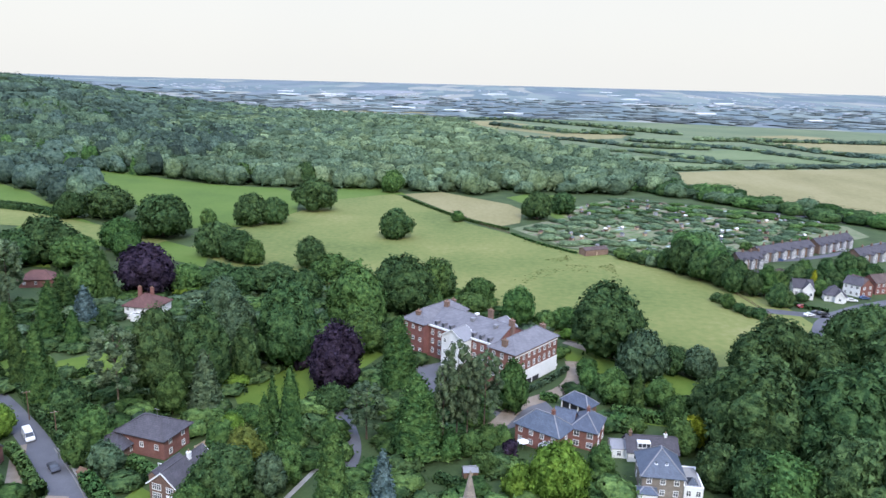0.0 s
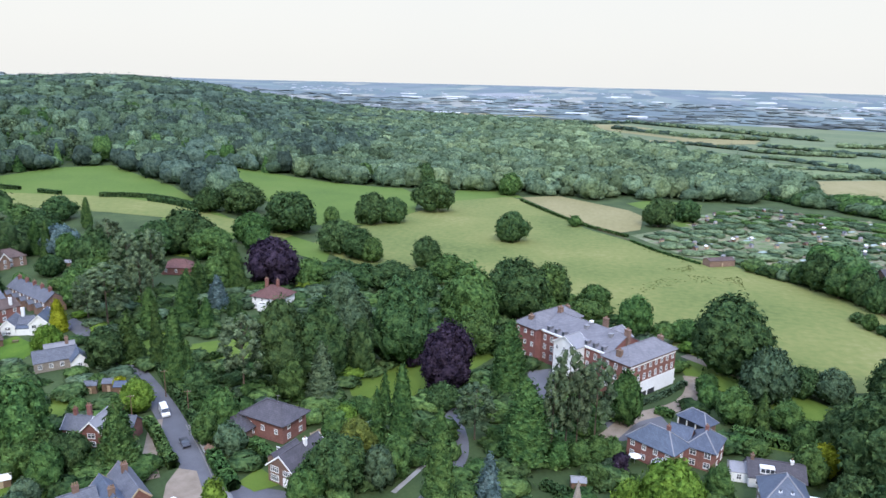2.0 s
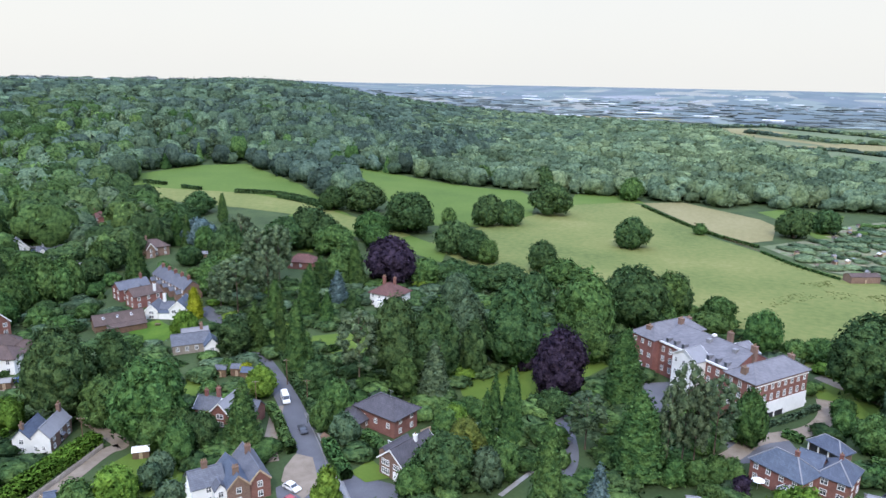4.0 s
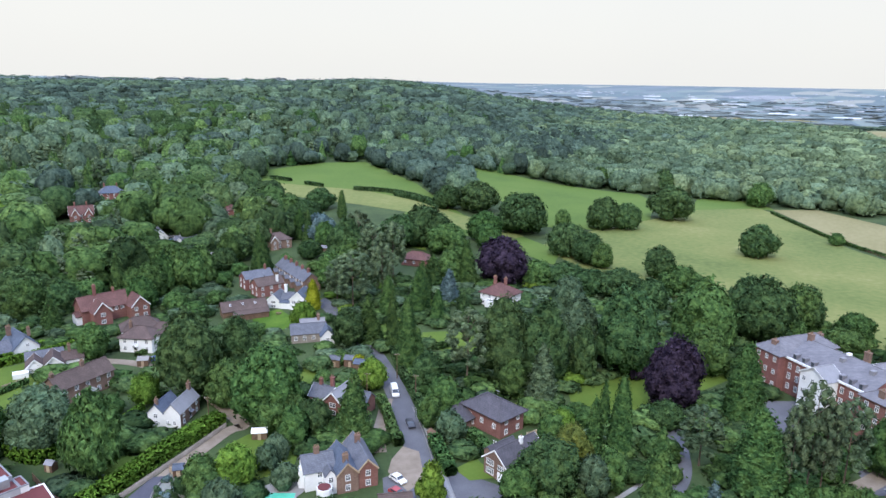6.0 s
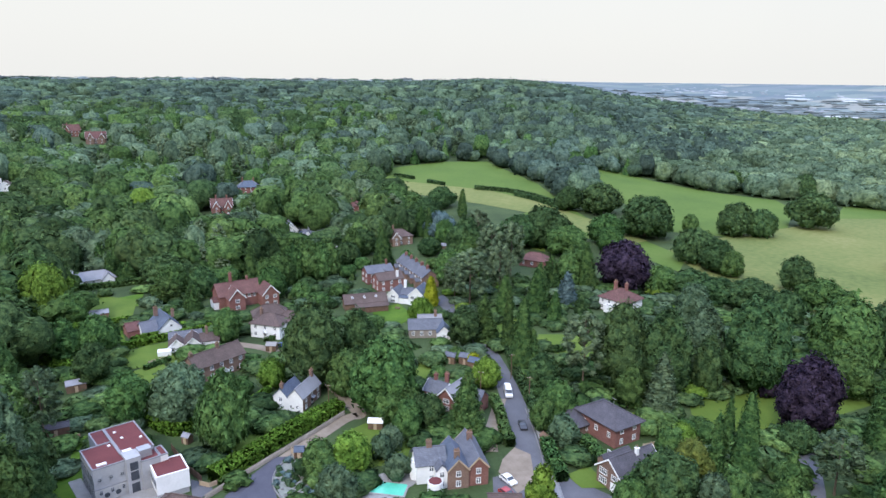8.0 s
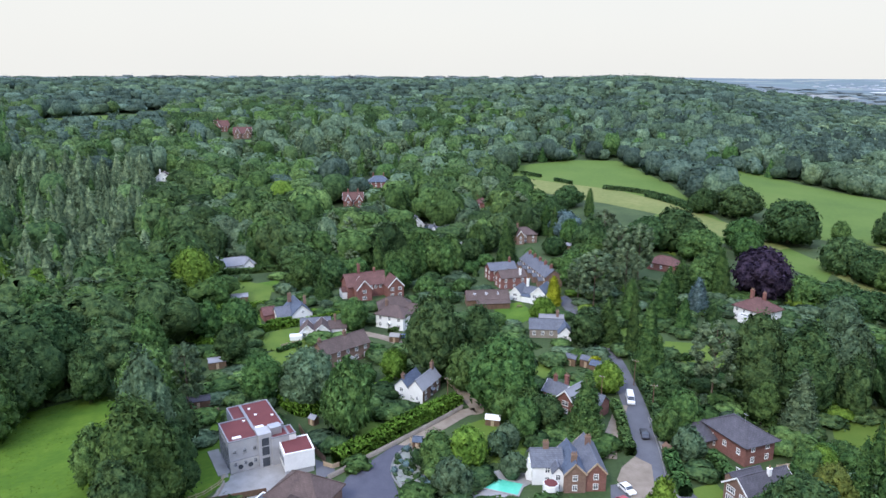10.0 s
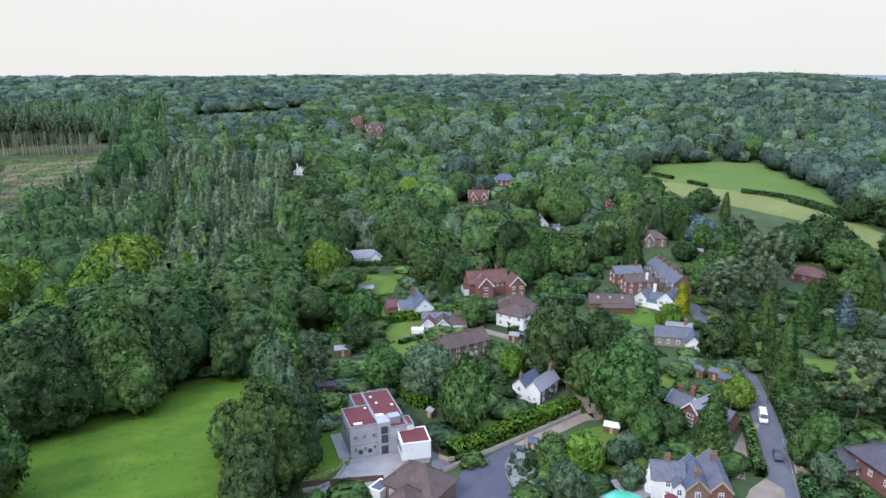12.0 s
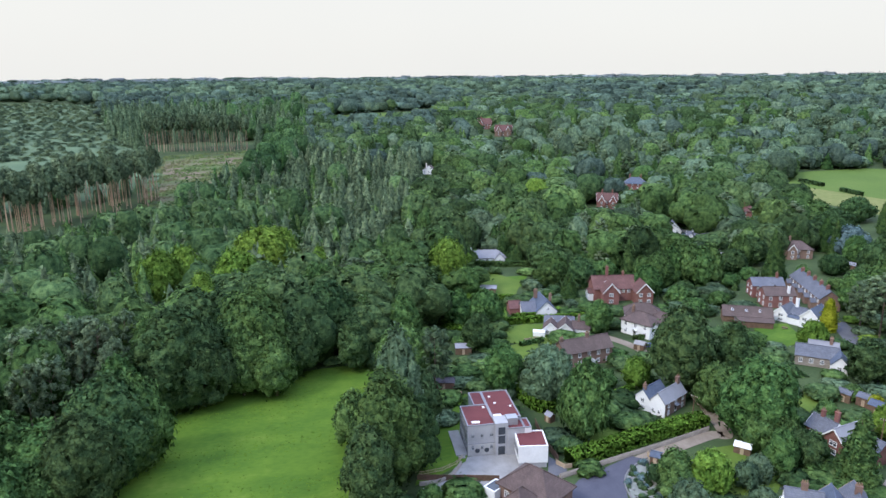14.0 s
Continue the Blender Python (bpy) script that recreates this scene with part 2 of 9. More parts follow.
# Far leaves: the pale, bluish cast of haze is mixed into their colours.
LEAF["far"] = leaf_mat("leaf_far_hazed", (0.114, 0.172, 0.094), (0.180, 0.250, 0.130), 0.1)
LEAF["far_dark"] = leaf_mat("leaf_far_dark_hazed", (0.062, 0.104, 0.082), (0.108, 0.158, 0.116), 0.1)
LEAF["faint"] = leaf_mat("leaf_faint_hazed", (0.180, 0.220, 0.226), (0.235, 0.275, 0.275), 0.1)
# Blue-grey of the plain is painted haze, set in the ramp colours.
FAR_PLAIN_HAZED = mat("far_plain_hazed", ((0.096, 0.134, 0.150), (0.124, 0.164, 0.176), (0.148, 0.188, 0.196), (0.186, 0.222, 0.220)), 0.006, 1.0, 0, 6, stretch=(2.6, 0.5, 1))


def patchwork(m, tones, size):
    """Fields of many tones over the plain, each of its own."""
    n, l = m.node_tree.nodes, m.node_tree.links
    bsdf = n["Principled BSDF"]
    base = bsdf.inputs["Base Color"].links[0].from_socket
    mp = n.new("ShaderNodeMapping")
    mp.inputs["Scale"].default_value = size
    l.new(n.new("ShaderNodeNewGeometry").outputs["Position"], mp.inputs[0])
    vor = n.new("ShaderNodeTexVoronoi")
    vor.voronoi_dimensions = "2D"
    vor.inputs["Scale"].default_value = 1.0
    l.new(mp.outputs[0], vor.inputs["Vector"])
    sep = n.new("ShaderNodeSeparateColor")
    l.new(vor.outputs["Color"], sep.inputs[0])
    ramp = n.new("ShaderNodeValToRGB")
    ramp.color_ramp.interpolation = "CONSTANT"
    els = ramp.color_ramp.elements
    while len(els) < len(tones):
        els.new(0.5)
    for i, c in enumerate(tones):
        els[i].position = i / len(tones)
        els[i].color = (*c, 1)
    l.new(sep.outputs[0], ramp.inputs[0])
    mx = n.new("ShaderNodeMix")
    mx.data_type = "RGBA"
    mx.inputs[0].default_value = 0.62
    l.new(base, mx.inputs[6])
    l.new(ramp.outputs[0], mx.inputs[7])
    l.new(mx.outputs[2], bsdf.inputs["Base Color"])


# Field tones are kept bluish too, to match the haze in the plain's colour.
patchwork(FAR_PLAIN_HAZED, ((0.088, 0.124, 0.138), (0.130, 0.176, 0.172), (0.110, 0.142, 0.162), (0.190, 0.226, 0.200), (0.100, 0.142, 0.146), (0.150, 0.170, 0.186), (0.300, 0.290, 0.240), (0.094, 0.132, 0.142)), (0.009, 0.0026, 1))
# Roof colour lightened towards blue, with the haze over the town painted in.
FAR_ROOFS_HAZED = mat("far_roofs_hazed", ((0.240, 0.262, 0.285), (0.36, 0.375, 0.39)), 0.02, 0.9, island=0.3)
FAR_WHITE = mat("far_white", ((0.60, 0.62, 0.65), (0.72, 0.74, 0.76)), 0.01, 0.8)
ROOF_LILAC = coursed("slate_lilac", (0.205, 0.200, 0.218), (0.150, 0.147, 0.164), (0.7, 0.7, 0.72), 0.6, 0.4, 0.015, 0.6)
# One more distant leaf, lightened in colour to imitate haze.
LEAF["far_wood"] = leaf_mat("leaf_far_wood_hazed", (0.084, 0.138, 0.088), (0.140, 0.206, 0.120), 0.1)
# Forest sheet coloured blue-green so that haze is part of its base.
FAR_FOREST_HAZED = mat("far_forest_hazed", ((0.060, 0.094, 0.092), (0.084, 0.122, 0.116), (0.112, 0.152, 0.138)), 0.008, 1.0, 0, 7, stretch=(1, 1, 1))
YOUNG = mat("young_trees", ((0.068, 0.112, 0.058), (0.092, 0.142, 0.072), (0.120, 0.172, 0.086)), 0.05, 0.95, 0.6, 9)

# Both farmland greens are paled in colour as if seen through haze.
PLAIN_GREEN_HAZED = mat("plain_green_hazed", ((0.100, 0.142, 0.062), (0.128, 0.170, 0.078), (0.155, 0.192, 0.094)), 0.01, 1.0, 0, 12)
MID_PLAIN_HAZED = mat("mid_plain_hazed", ((0.082, 0.116, 0.062), (0.112, 0.146, 0.076), (0.148, 0.176, 0.092)), 0.008, 1.0, 0, 9)

# ---- shared builders ----
def smooth01(a, b, x):
    u = np.clip((x - a) / (b - a), 0, 1)
    return u * u * (3 - 2 * u)


def ground_z(x, y):
    """Height of the land: flat round the village, a wooded hill and plateau to the west, a plain that rises far off."""
    x, y = np.asarray(x, float), np.asarray(y, float)
    r, az = np.hypot(x, y), np.degrees(np.arctan2(-x, y))
    az = np.where(az < -120, az + 360, az)
    ridge = smooth01(18, 36, az) * (1 - smooth01(150, 175, az))
    near = 68 - 8 * smooth01(48, 66, az)
    amp = near + (57 + 8 * np.exp(-((az - 38) / 5.5) ** 2) - near) * smooth01(700, 1500, r)
    h = amp * smooth01(275, 1500, r) * ridge
    far = 60 * (np.maximum(r - 1600, 0) / 3300) ** 1.5
    return h + far * np.maximum(0, 1 - h / amp) + 4 * smooth01(1800, 4800, r) * ridge


def gz(x, y):
    return float(ground_z(x, y))


def mesh_of(name, verts, faces, mats, index=None, normals=None, tone=None):
    """A mesh from arrays; faces all of one length; normals round a crown off softly; tone sets one tree of a wood apart from the next."""
    verts, faces = np.asarray(verts, np.float32), np.asarray(faces, np.int32)
    me = bpy.data.meshes.new(name)
    k = faces.shape[1]
    me.vertices.add(len(verts))
    me.vertices.foreach_set("co", verts.ravel())
    me.loops.add(faces.size)
    me.loops.foreach_set("vertex_index", faces.ravel())
    me.polygons.add(len(faces))
    me.polygons.foreach_set("loop_start", np.arange(0, faces.size, k, dtype=np.int32))
    for m in mats:
        me.materials.append(m)
    if index is not None:
        me.polygons.foreach_set("material_index", np.asarray(index, np.int32))
    me.update(calc_edges=True)
    if normals is not None:
        soft = me.attributes.new("custom_normal", "FLOAT_VECTOR", "POINT")
        soft.data.foreach_set("vector", np.asarray(normals, np.float32).ravel())
        me.update()
    if tone is not None:
        me.attributes.new("tone", "FLOAT", "POINT").data.foreach_set("value", np.asarray(tone, np.float32))
    return me


def part(name, bm, material, parent, label=""):
    """Links a bmesh, or a finished mesh, as one object under a thing or under a part."""
    if isinstance(bm, bmesh.types.BMesh):
        me = bpy.data.meshes.new(name)
        bmesh.ops.recalc_face_normals(bm, faces=bm.faces)
        bm.to_mesh(me)
        bm.free()
        me.materials.append(material)
    else:
        me = bm
    ob = new(name, me)
    if parent is not None:
        ob.parent = parent
    if label:
        ob["label"] = label
    return ob


def box(bm, x0, y0, z0, x1, y1, z1, bevel=0.0):
    m = Matrix.Translation(((x0 + x1) / 2, (y0 + y1) / 2, (z0 + z1) / 2)) @ Matrix.Diagonal((abs(x1 - x0), abs(y1 - y0), abs(z1 - z0), 1))
    made = bmesh.ops.create_cube(bm, size=1, matrix=m)
    if bevel:
        es = {e for v in made["verts"] for e in v.link_edges}
        bmesh.ops.bevel(bm, geom=list(es), offset=bevel, segments=1, affect="EDGES")
    return bm


def prism(bm, pts, z0, z1):
    """An upright prism over a plan outline."""
    lo = [bm.verts.new((x, y, z0)) for x, y in pts]
    hi = [bm.verts.new((x, y, z1)) for x, y in pts]
    bm.faces.new(lo[::-1])
    bm.faces.new(hi)
    for i in range(len(pts)):
        j = (i + 1) % len(pts)
        bm.faces.new((lo[i], lo[j], hi[j], hi[i]))
    return bm


def solid(bm, verts, faces):
    vs = [bm.verts.new(v) for v in verts]
    for f in faces:
        bm.faces.new([vs[i] for i in f])
    return bm


def thing(name, x, y, rot=0.0, z=None, label="", category="", group="", kind=""):
    ob = new(name)
    ob.empty_display_size = 1
    ob.matrix_basis = pose(x, y, gz(x, y) if z is None else z, 0, 0, rot)
    return tagged(ob, label, category, group, kind)


CLEAR, OCCUPIED = [], []


def draped(name, outline, material, lift, label="", category="", kind="structure", rounds=0):
    """A sheet of turf, crop or surfacing laid over the land inside a plan outline."""
    if category in ("lawn", "drive", "paving"):
        CLEAR.append(outline)
    bm = bmesh.new()
    bm.faces.new([bm.verts.new((x, y, 0)) for x, y in outline])
    bmesh.ops.triangulate(bm, faces=bm.faces)
    for _ in range(rounds):
        bmesh.ops.subdivide_edges(bm, edges=[e for e in bm.edges if e.calc_length() > 14], cuts=1, use_grid_fill=True)
        bmesh.ops.triangulate(bm, faces=bm.faces)
    for v in bm.verts:
        v.co.z = gz(v.co.x, v.co.y) + lift
    me = bpy.data.meshes.new(name)
    bm.normal_update()
    for f in bm.faces:
        if f.normal.z < 0:
            f.normal_flip()
    bm.to_mesh(me)
    bm.free()
    me.materials.append(material)
    return tagged(new(name, me), label, category, "", kind)


def ribbon(pts, half, step=4.0):
    """Points along a smoothed line, with the normals to it."""
    p = np.array(pts, float)
    for _ in range(3):
        q = 0.75 * p[:-1] + 0.25 * p[1:]
        r = 0.25 * p[:-1] + 0.75 * p[1:]
        p = np.vstack([p[:1], np.stack([q, r], 1).reshape(-1, 2), p[-1:]])
    d = np.gradient(p, axis=0)
    d /= np.maximum(np.hypot(d[:, 0], d[:, 1])[:, None], 1e-6)
    return p, np.stack([-d[:, 1], d[:, 0]], 1)


def strip(name, pts, width, material, lift, label="", category="", kind="structure", thick=0.0):
    """A road, path, kerb or low wall along a line."""
    p, n = ribbon(pts, width / 2)
    a, b = p + n * width / 2, p - n * width / 2
    k = len(p)
    if category in ("road", "drive", "path"):
        CLEAR.append([tuple(q) for q in np.vstack([p + n * (width / 2 + 1.2), (p - n * (width / 2 + 1.2))[::-1]])])
    za, zb = ground_z(a[:, 0], a[:, 1]), ground_z(b[:, 0], b[:, 1])
    if not thick:
        verts = np.vstack([np.c_[a, za + lift], np.c_[b, zb + lift]])
        faces = [(i, k + i, k + i + 1, i + 1) for i in range(k - 1)]
    else:
        verts = np.vstack([np.c_[a, za + thick], np.c_[b, zb + thick], np.c_[a, za - 0.2], np.c_[b, zb - 0.2]])
        faces = []
        for i in range(k - 1):
            faces += [(i, k + i, k + i + 1, i + 1), (2 * k + i, i, i + 1, 2 * k + i + 1), (k + i, 3 * k + i, 3 * k + i + 1, k + i + 1)]
        faces += [(0, 2 * k, 3 * k, k), (k - 1, 2 * k - 1, 4 * k - 1, 3 * k - 1)]
    return tagged(new(name, mesh_of(name, verts, faces, [material])), label, category, "", kind)


def inside(px, py, outline):
    """Which of the points lie inside a plan outline."""
    o = np.array(outline)
    hit = np.zeros(len(px), bool)
    for (x0, y0), (x1, y1) in zip(o, np.roll(o, -1, axis=0)):
        cross = (y0 > py) != (y1 > py)
        hit ^= cross & (px < (x1 - x0) * (py - y0) / (y1 - y0 + 1e-12) + x0)
    return hit

# ---- trees: crowns of many leaf sprays round lobes, on tapered trunks with limbs; unit width and height ----
def sprays(rng, centre, out, size, droop=0.0, long=1.0, squash=1.0):
    """Three-cornered leaf sprays at the centres, roughly facing out."""
    k = len(centre)
    nrm = out + rng.normal(0, 0.42, (k, 3)) + np.array((0, 0, 0.3))
    nrm /= np.linalg.norm(nrm, axis=1)[:, None]
    t = np.cross(nrm, rng.normal(0, 1, (k, 3)))
    t /= np.linalg.norm(t, axis=1)[:, None]
    if droop:
        t = t * (1 - droop) + np.array((0, 0, -1.0)) * droop + out * 0.25 * droop
        t /= np.linalg.norm(t, axis=1)[:, None]
    b = np.cross(nrm, t)
    b /= np.maximum(np.linalg.norm(b, axis=1)[:, None], 1e-6)
    s = (size * rng.uniform(0.55, 1.45, k))[:, None]
    w = rng.uniform(0.45, 0.8, k)[:, None]
    skew = rng.uniform(-0.3, 0.3, k)[:, None]
    v = np.stack([centre - t * s * 0.5 * long - b * s * w, centre - t * s * (0.5 * long + skew) + b * s * w, centre + t * s * 0.8 * long + nrm * s * 0.15], 1)
    v = centre[:, None, :] + (v - centre[:, None, :]) * np.array((1, 1, 1 / squash))
    return v.reshape(-1, 3), np.arange(3 * k).reshape(-1, 3)[:, ::-1]


def unit(v):
    return v / np.maximum(np.linalg.norm(v, axis=1)[:, None], 1e-6)


def profile(kind, z):
    """Half-width of the crown at height z, of a tree one wide and one high."""
    if kind == "cone":
        return 0.5 * np.clip((1 - z) / 0.94, 0, 1) ** 0.85
    if kind == "column":
        return 0.5 * np.clip((1 - z) / 0.9, 0, 1) ** 0.55 * (0.72 + 0.28 * np.clip(z / 0.2, 0, 1))
    base = {"tallpine": 0.58, "pine": 0.25, "willow": 0.03, "bush": 0.0}.get(kind, 0.03)
    u = np.clip((z - base) / (1 - base), 0, 1)
    if kind in ("oak", "willow"):
        return 0.5 * np.clip(np.sin(np.pi * np.clip(u, 0.012, 0.995) ** 0.75), 0, 1) ** 0.6
    return 0.5 * np.sqrt(np.clip(1 - (2 * u ** 0.8 - 0.92) ** 2 / 1.18, 0, 1))


ASPECT = {"cone": 2.4, "column": 3.0, "pine": 2.6, "tallpine": 2.6, "willow": 1.7, "bush": 0.8}


def shell(kind, rng, rings, sides, lobes, tall=1.0):
    """The leafy outside of a crown: a closed surface swollen into lobes or boughs, with its outward normals; tall is its height over its width."""
    t = np.linspace(0, 1, rings)
    zs = 0.02 + 0.97 * (t if kind in ("cone", "column") else 0.55 * t + 0.45 * np.sin(t * np.pi / 2))
    zz, aa = np.meshgrid(zs, np.arange(sides) / sides * 2 * np.pi, indexing="ij")
    aa = aa + (np.arange(rings)[:, None] % 2) * np.pi / sides
    z, a = zz.ravel(), aa.ravel()
    ph = rng.random(5) * 6.28
    if kind in ("cone", "column"):
        tiers = 9 if kind == "cone" else 15
        step = (1 - z) * tiers + 0.35 * np.sin(2 * a + ph[0]) + 0.25 * np.sin(5 * a + ph[1])
        sag = (step % 1.0) ** 0.7
        bough = 0.5 + 0.5 * np.sin(7 * a + 2.4 * np.floor(step) + ph[2])
        deep = 0.34 if kind == "cone" else 0.24
        rad = profile(kind, z) * (1 + 0.07 * np.sin(3 * a + ph[3] + 4 * z) - deep * (1 - sag) * (0.6 + 0.4 * bough) - 0.16 * (1 - bough) + 0.06 * rng.normal(0, 1, len(z)))
        v = np.c_[np.cos(a) * rad, np.sin(a) * rad, z - 0.012 * sag]
        soft = np.c_[np.cos(a), np.sin(a), 0.45 - 0.5 * (1 - sag)]
    else:
        wide = profile(kind, z) * (1 + 0.14 * np.sin(2 * a + ph[0]) + 0.10 * np.sin(3 * a + ph[1] + 5 * z))
        base = np.c_[np.cos(a) * wide, np.sin(a) * wide, z]
        heart, up = np.array((0, 0, 0.42)), np.array((1, 1, tall))
        n0 = unit((base - heart) * up)
        k = np.arange(lobes)
        zl = np.clip(0.08 + 0.9 * ((k + rng.random(lobes)) / lobes) ** 0.9, 0.06, 0.97)
        al = k * 2.39996 + rng.normal(0, 0.35, lobes)
        wl = profile(kind, zl) * (1 + 0.14 * np.sin(2 * al + ph[0]) + 0.10 * np.sin(3 * al + ph[1] + 5 * zl))
        lc = np.c_[np.cos(al) * wl, np.sin(al) * wl, zl]
        lr = rng.uniform(0.6, 1.5, lobes) * 1.05 * tall ** 0.4 / lobes ** 0.5
        d = np.linalg.norm((base[:, None] - lc[None]) * up, axis=2) / lr[None]
        swell = (np.sqrt(np.clip(1 - d ** 2, 0, 1)) * lr[None]).max(1)
        near = d.argmin(1)
        v = heart + (base - heart) * 0.74 + (n0 + 0.3 * unit((base - lc[near]) * up)) * (swell * 1.0 + 0.012 * rng.normal(0, 1, len(z)))[:, None] / up
        v[:, 2] = np.clip(v[:, 2], 0.015, 1.03)
        soft = unit((base - lc[near]) * up + 0.02 * n0 + 0.45 * lr[near][:, None] * n0) + n0 * 0.45 + 0.15 * rng.normal(0, 1, base.shape)
    f = []
    for i in range(rings - 1):
        for j in range(sides):
            p, q, r, s = i * sides + j, i * sides + (j + 1) % sides, (i + 1) * sides + (j + 1) % sides, (i + 1) * sides + j
            f += [(p, q, s), (q, r, s)] if i % 2 == 0 else [(p, q, r), (p, r, s)]
    top = (rings - 1) * sides
    f += [(top, top + j, top + j + 1) for j in range(1, sides - 1)]
    return v, np.array(f), unit(soft)


def crown_arrays(kind, seed, leaves, leaf, lobes=14, rings=6, sides=8, tall=1.0):
    """Corners, faces and normals of one crown: a lobed leafy body with loose sprays all over it; pines are open clumps."""
    rng = np.random.default_rng(seed)
    if kind in ("pine", "tallpine"):
        return pine_arrays(kind, rng, leaves, leaf, lobes)
    bv, bf, bn = shell(kind, rng, rings, sides, lobes, tall)
    corner = bv[bf]
    area = np.linalg.norm(np.cross(corner[:, 1] - corner[:, 0], corner[:, 2] - corner[:, 0]), axis=1)
    area *= 0.25 + np.clip(corner[:, :, 2].mean(1), 0, 1)
    pick = rng.choice(len(bf), leaves, p=area / area.sum())
    u = rng.dirichlet((1, 1, 1), leaves)
    out = unit((bn[bf[pick]] * u[:, :, None]).sum(1))
    c = (corner[pick] * u[:, :, None]).sum(1) + out * leaf * (rng.uniform(-0.1, 1.0, leaves) ** 2 * 1.9)[:, None]
    v, f = sprays(rng, c, out, leaf, {"willow": 0.6, "cone": 0.3, "column": 0.1}.get(kind, 0.1), {"willow": 1.6, "cone": 1.3}.get(kind, 1.0), ASPECT[kind] if kind in ("cone", "column") else tall)
    nv = np.repeat(unit(out + 0.45 * rng.normal(0, 1, out.shape)), 3, 0)
    return np.vstack([v, bv]), np.vstack([f, bf + len(v)]), np.vstack([nv, bn])


def pine_arrays(kind, rng, leaves, leaf, lobes):
    """Flat clumps of needles round the upper stem."""
    low, top, flat = (0.70, 0.94, 0.45) if kind == "tallpine" else (0.3, 0.93, 0.42)
    zc = low + (top - low) * (np.arange(lobes) + rng.random(lobes)) / lobes
    ac = np.arange(lobes) * 2.39996 + rng.random() * 6 + rng.normal(0, 0.3, lobes)
    lr = rng.uniform(0.72, 1.25, lobes) * 0.18 * (18 / lobes) ** 0.45
    rc = np.maximum(profile(kind, zc) * rng.uniform(0.75, 1.12, lobes) - 0.6 * lr, 0.03)
    rc[-1], zc[-1] = 0.03, 0.99 - 0.8 * lr[-1] * flat
    lc = np.c_[np.cos(ac) * rc, np.sin(ac) * rc, zc]
    pick = rng.choice(lobes, leaves, p=lr ** 2 / (lr ** 2).sum())
    d = unit(unit(rng.normal(0, 1, (leaves, 3))) + np.array((0, 0, 0.6)))
    c = lc[pick] + d * np.array((1, 1, flat)) * (lr[pick] * rng.uniform(0.84, 1.12, leaves))[:, None]
    v, f = sprays(rng, c, d, leaf, 0.1, 1.0, ASPECT[kind])
    nv = np.repeat(unit(d + 0.5 * unit(c - np.array((0, 0, 0.55))) + 0.3 * rng.normal(0, 1, d.shape)), 3, 0)
    six = np.array([(1, 0, 0), (0, 1, 0), (-1, 0, 0), (0, -1, 0), (0, 0, 1), (0, 0, -1)])
    eight = np.array([(0, 1, 4), (1, 2, 4), (2, 3, 4), (3, 0, 4), (1, 0, 5), (2, 1, 5), (3, 2, 5), (0, 3, 5)])
    spin = ac[:, None]
    turned = np.stack([six[None, :, 0] * np.cos(spin) - six[None, :, 1] * np.sin(spin), six[None, :, 0] * np.sin(spin) + six[None, :, 1] * np.cos(spin), np.repeat(six[None, :, 2], lobes, 0)], 2)
    ov = (lc[:, None, :] + turned * (np.array((1, 1, flat)) * 0.92) * lr[:, None, None]).reshape(-1, 3)
    of = (eight[None] + 6 * np.arange(lobes)[:, None, None]).reshape(-1, 3)
    on = unit(turned.reshape(-1, 3) + 0.5 * unit(np.repeat(lc, 6, 0) - np.array((0, 0, 0.55))))
    return np.vstack([v, ov]), np.vstack([f, of + len(v)]), np.vstack([nv, on])


def tube(points, radii, sides=6):
    vs, fs = [], []
    for p, r in zip(points, radii):
        for j in range(sides):
            a = 2 * math.pi * j / sides
            vs.append((p[0] + r * math.cos(a), p[1] + r * math.sin(a), p[2]))
    for i in range(len(points) - 1):
        for j in range(sides):
            fs.append((i * sides + j, i * sides + (j + 1) % sides, (i + 1) * sides + (j + 1) % sides, (i + 1) * sides + j))
    return vs, fs


def trunk_mesh(kind, seed, material):
    rng = random.Random(seed)
    top = {"cone": 0.9, "column": 0.7, "pine": 0.9, "tallpine": 0.92}.get(kind, 0.62)
    r0 = {"pine": 0.022, "tallpine": 0.027, "cone": 0.03, "bush": 0.025}.get(kind, 0.035)
    vs, fs = tube([(0, 0, -0.02), (0.004, 0, 0.12), (0.01, 0.006, top * 0.55), (0, 0, top)], [r0 * 1.35, r0, r0 * 0.7, r0 * 0.25])
    for i in range(6 if kind in ("oak", "willow", "pine", "bush") else 3):
        a = i * 2.4 + rng.random()
        z = top * rng.uniform(0.45, 0.85)
        reach = rng.uniform(0.16, 0.3)
        v2, f2 = tube([(0, 0, z), (math.cos(a) * reach * 0.6, math.sin(a) * reach * 0.6, z + 0.07), (math.cos(a) * reach, math.sin(a) * reach, z + 0.16)], [r0 * 0.45, r0 * 0.3, r0 * 0.1], 4)
        fs += [tuple(k + len(vs) for k in f) for f in f2]
        vs += v2
    return mesh_of("trunk", vs, fs, [material])


CROWNS, TRUNKS = {}, {}
TREE_WORDS = {"oak": ("broadleaf_tree", "tree"), "willow": ("willow_tree", "tree"), "cone": ("conifer_tree", "conifer"), "column": ("cypress_tree", "conifer"), "pine": ("pine_tree", "pine"), "tallpine": ("pine_tree", "pine"), "bush": ("shrub", "shrub")}
LEAF_WORDS = {"green": "mid-green", "bright": "bright green", "dark": "dark green", "grey": "grey-green", "blue": "blue-grey", "copper": "dark purple copper-leaved", "gold": "golden yellow", "olive": "yellow-olive", "needle": "dark green", "pine": "dull green"}
planted = []


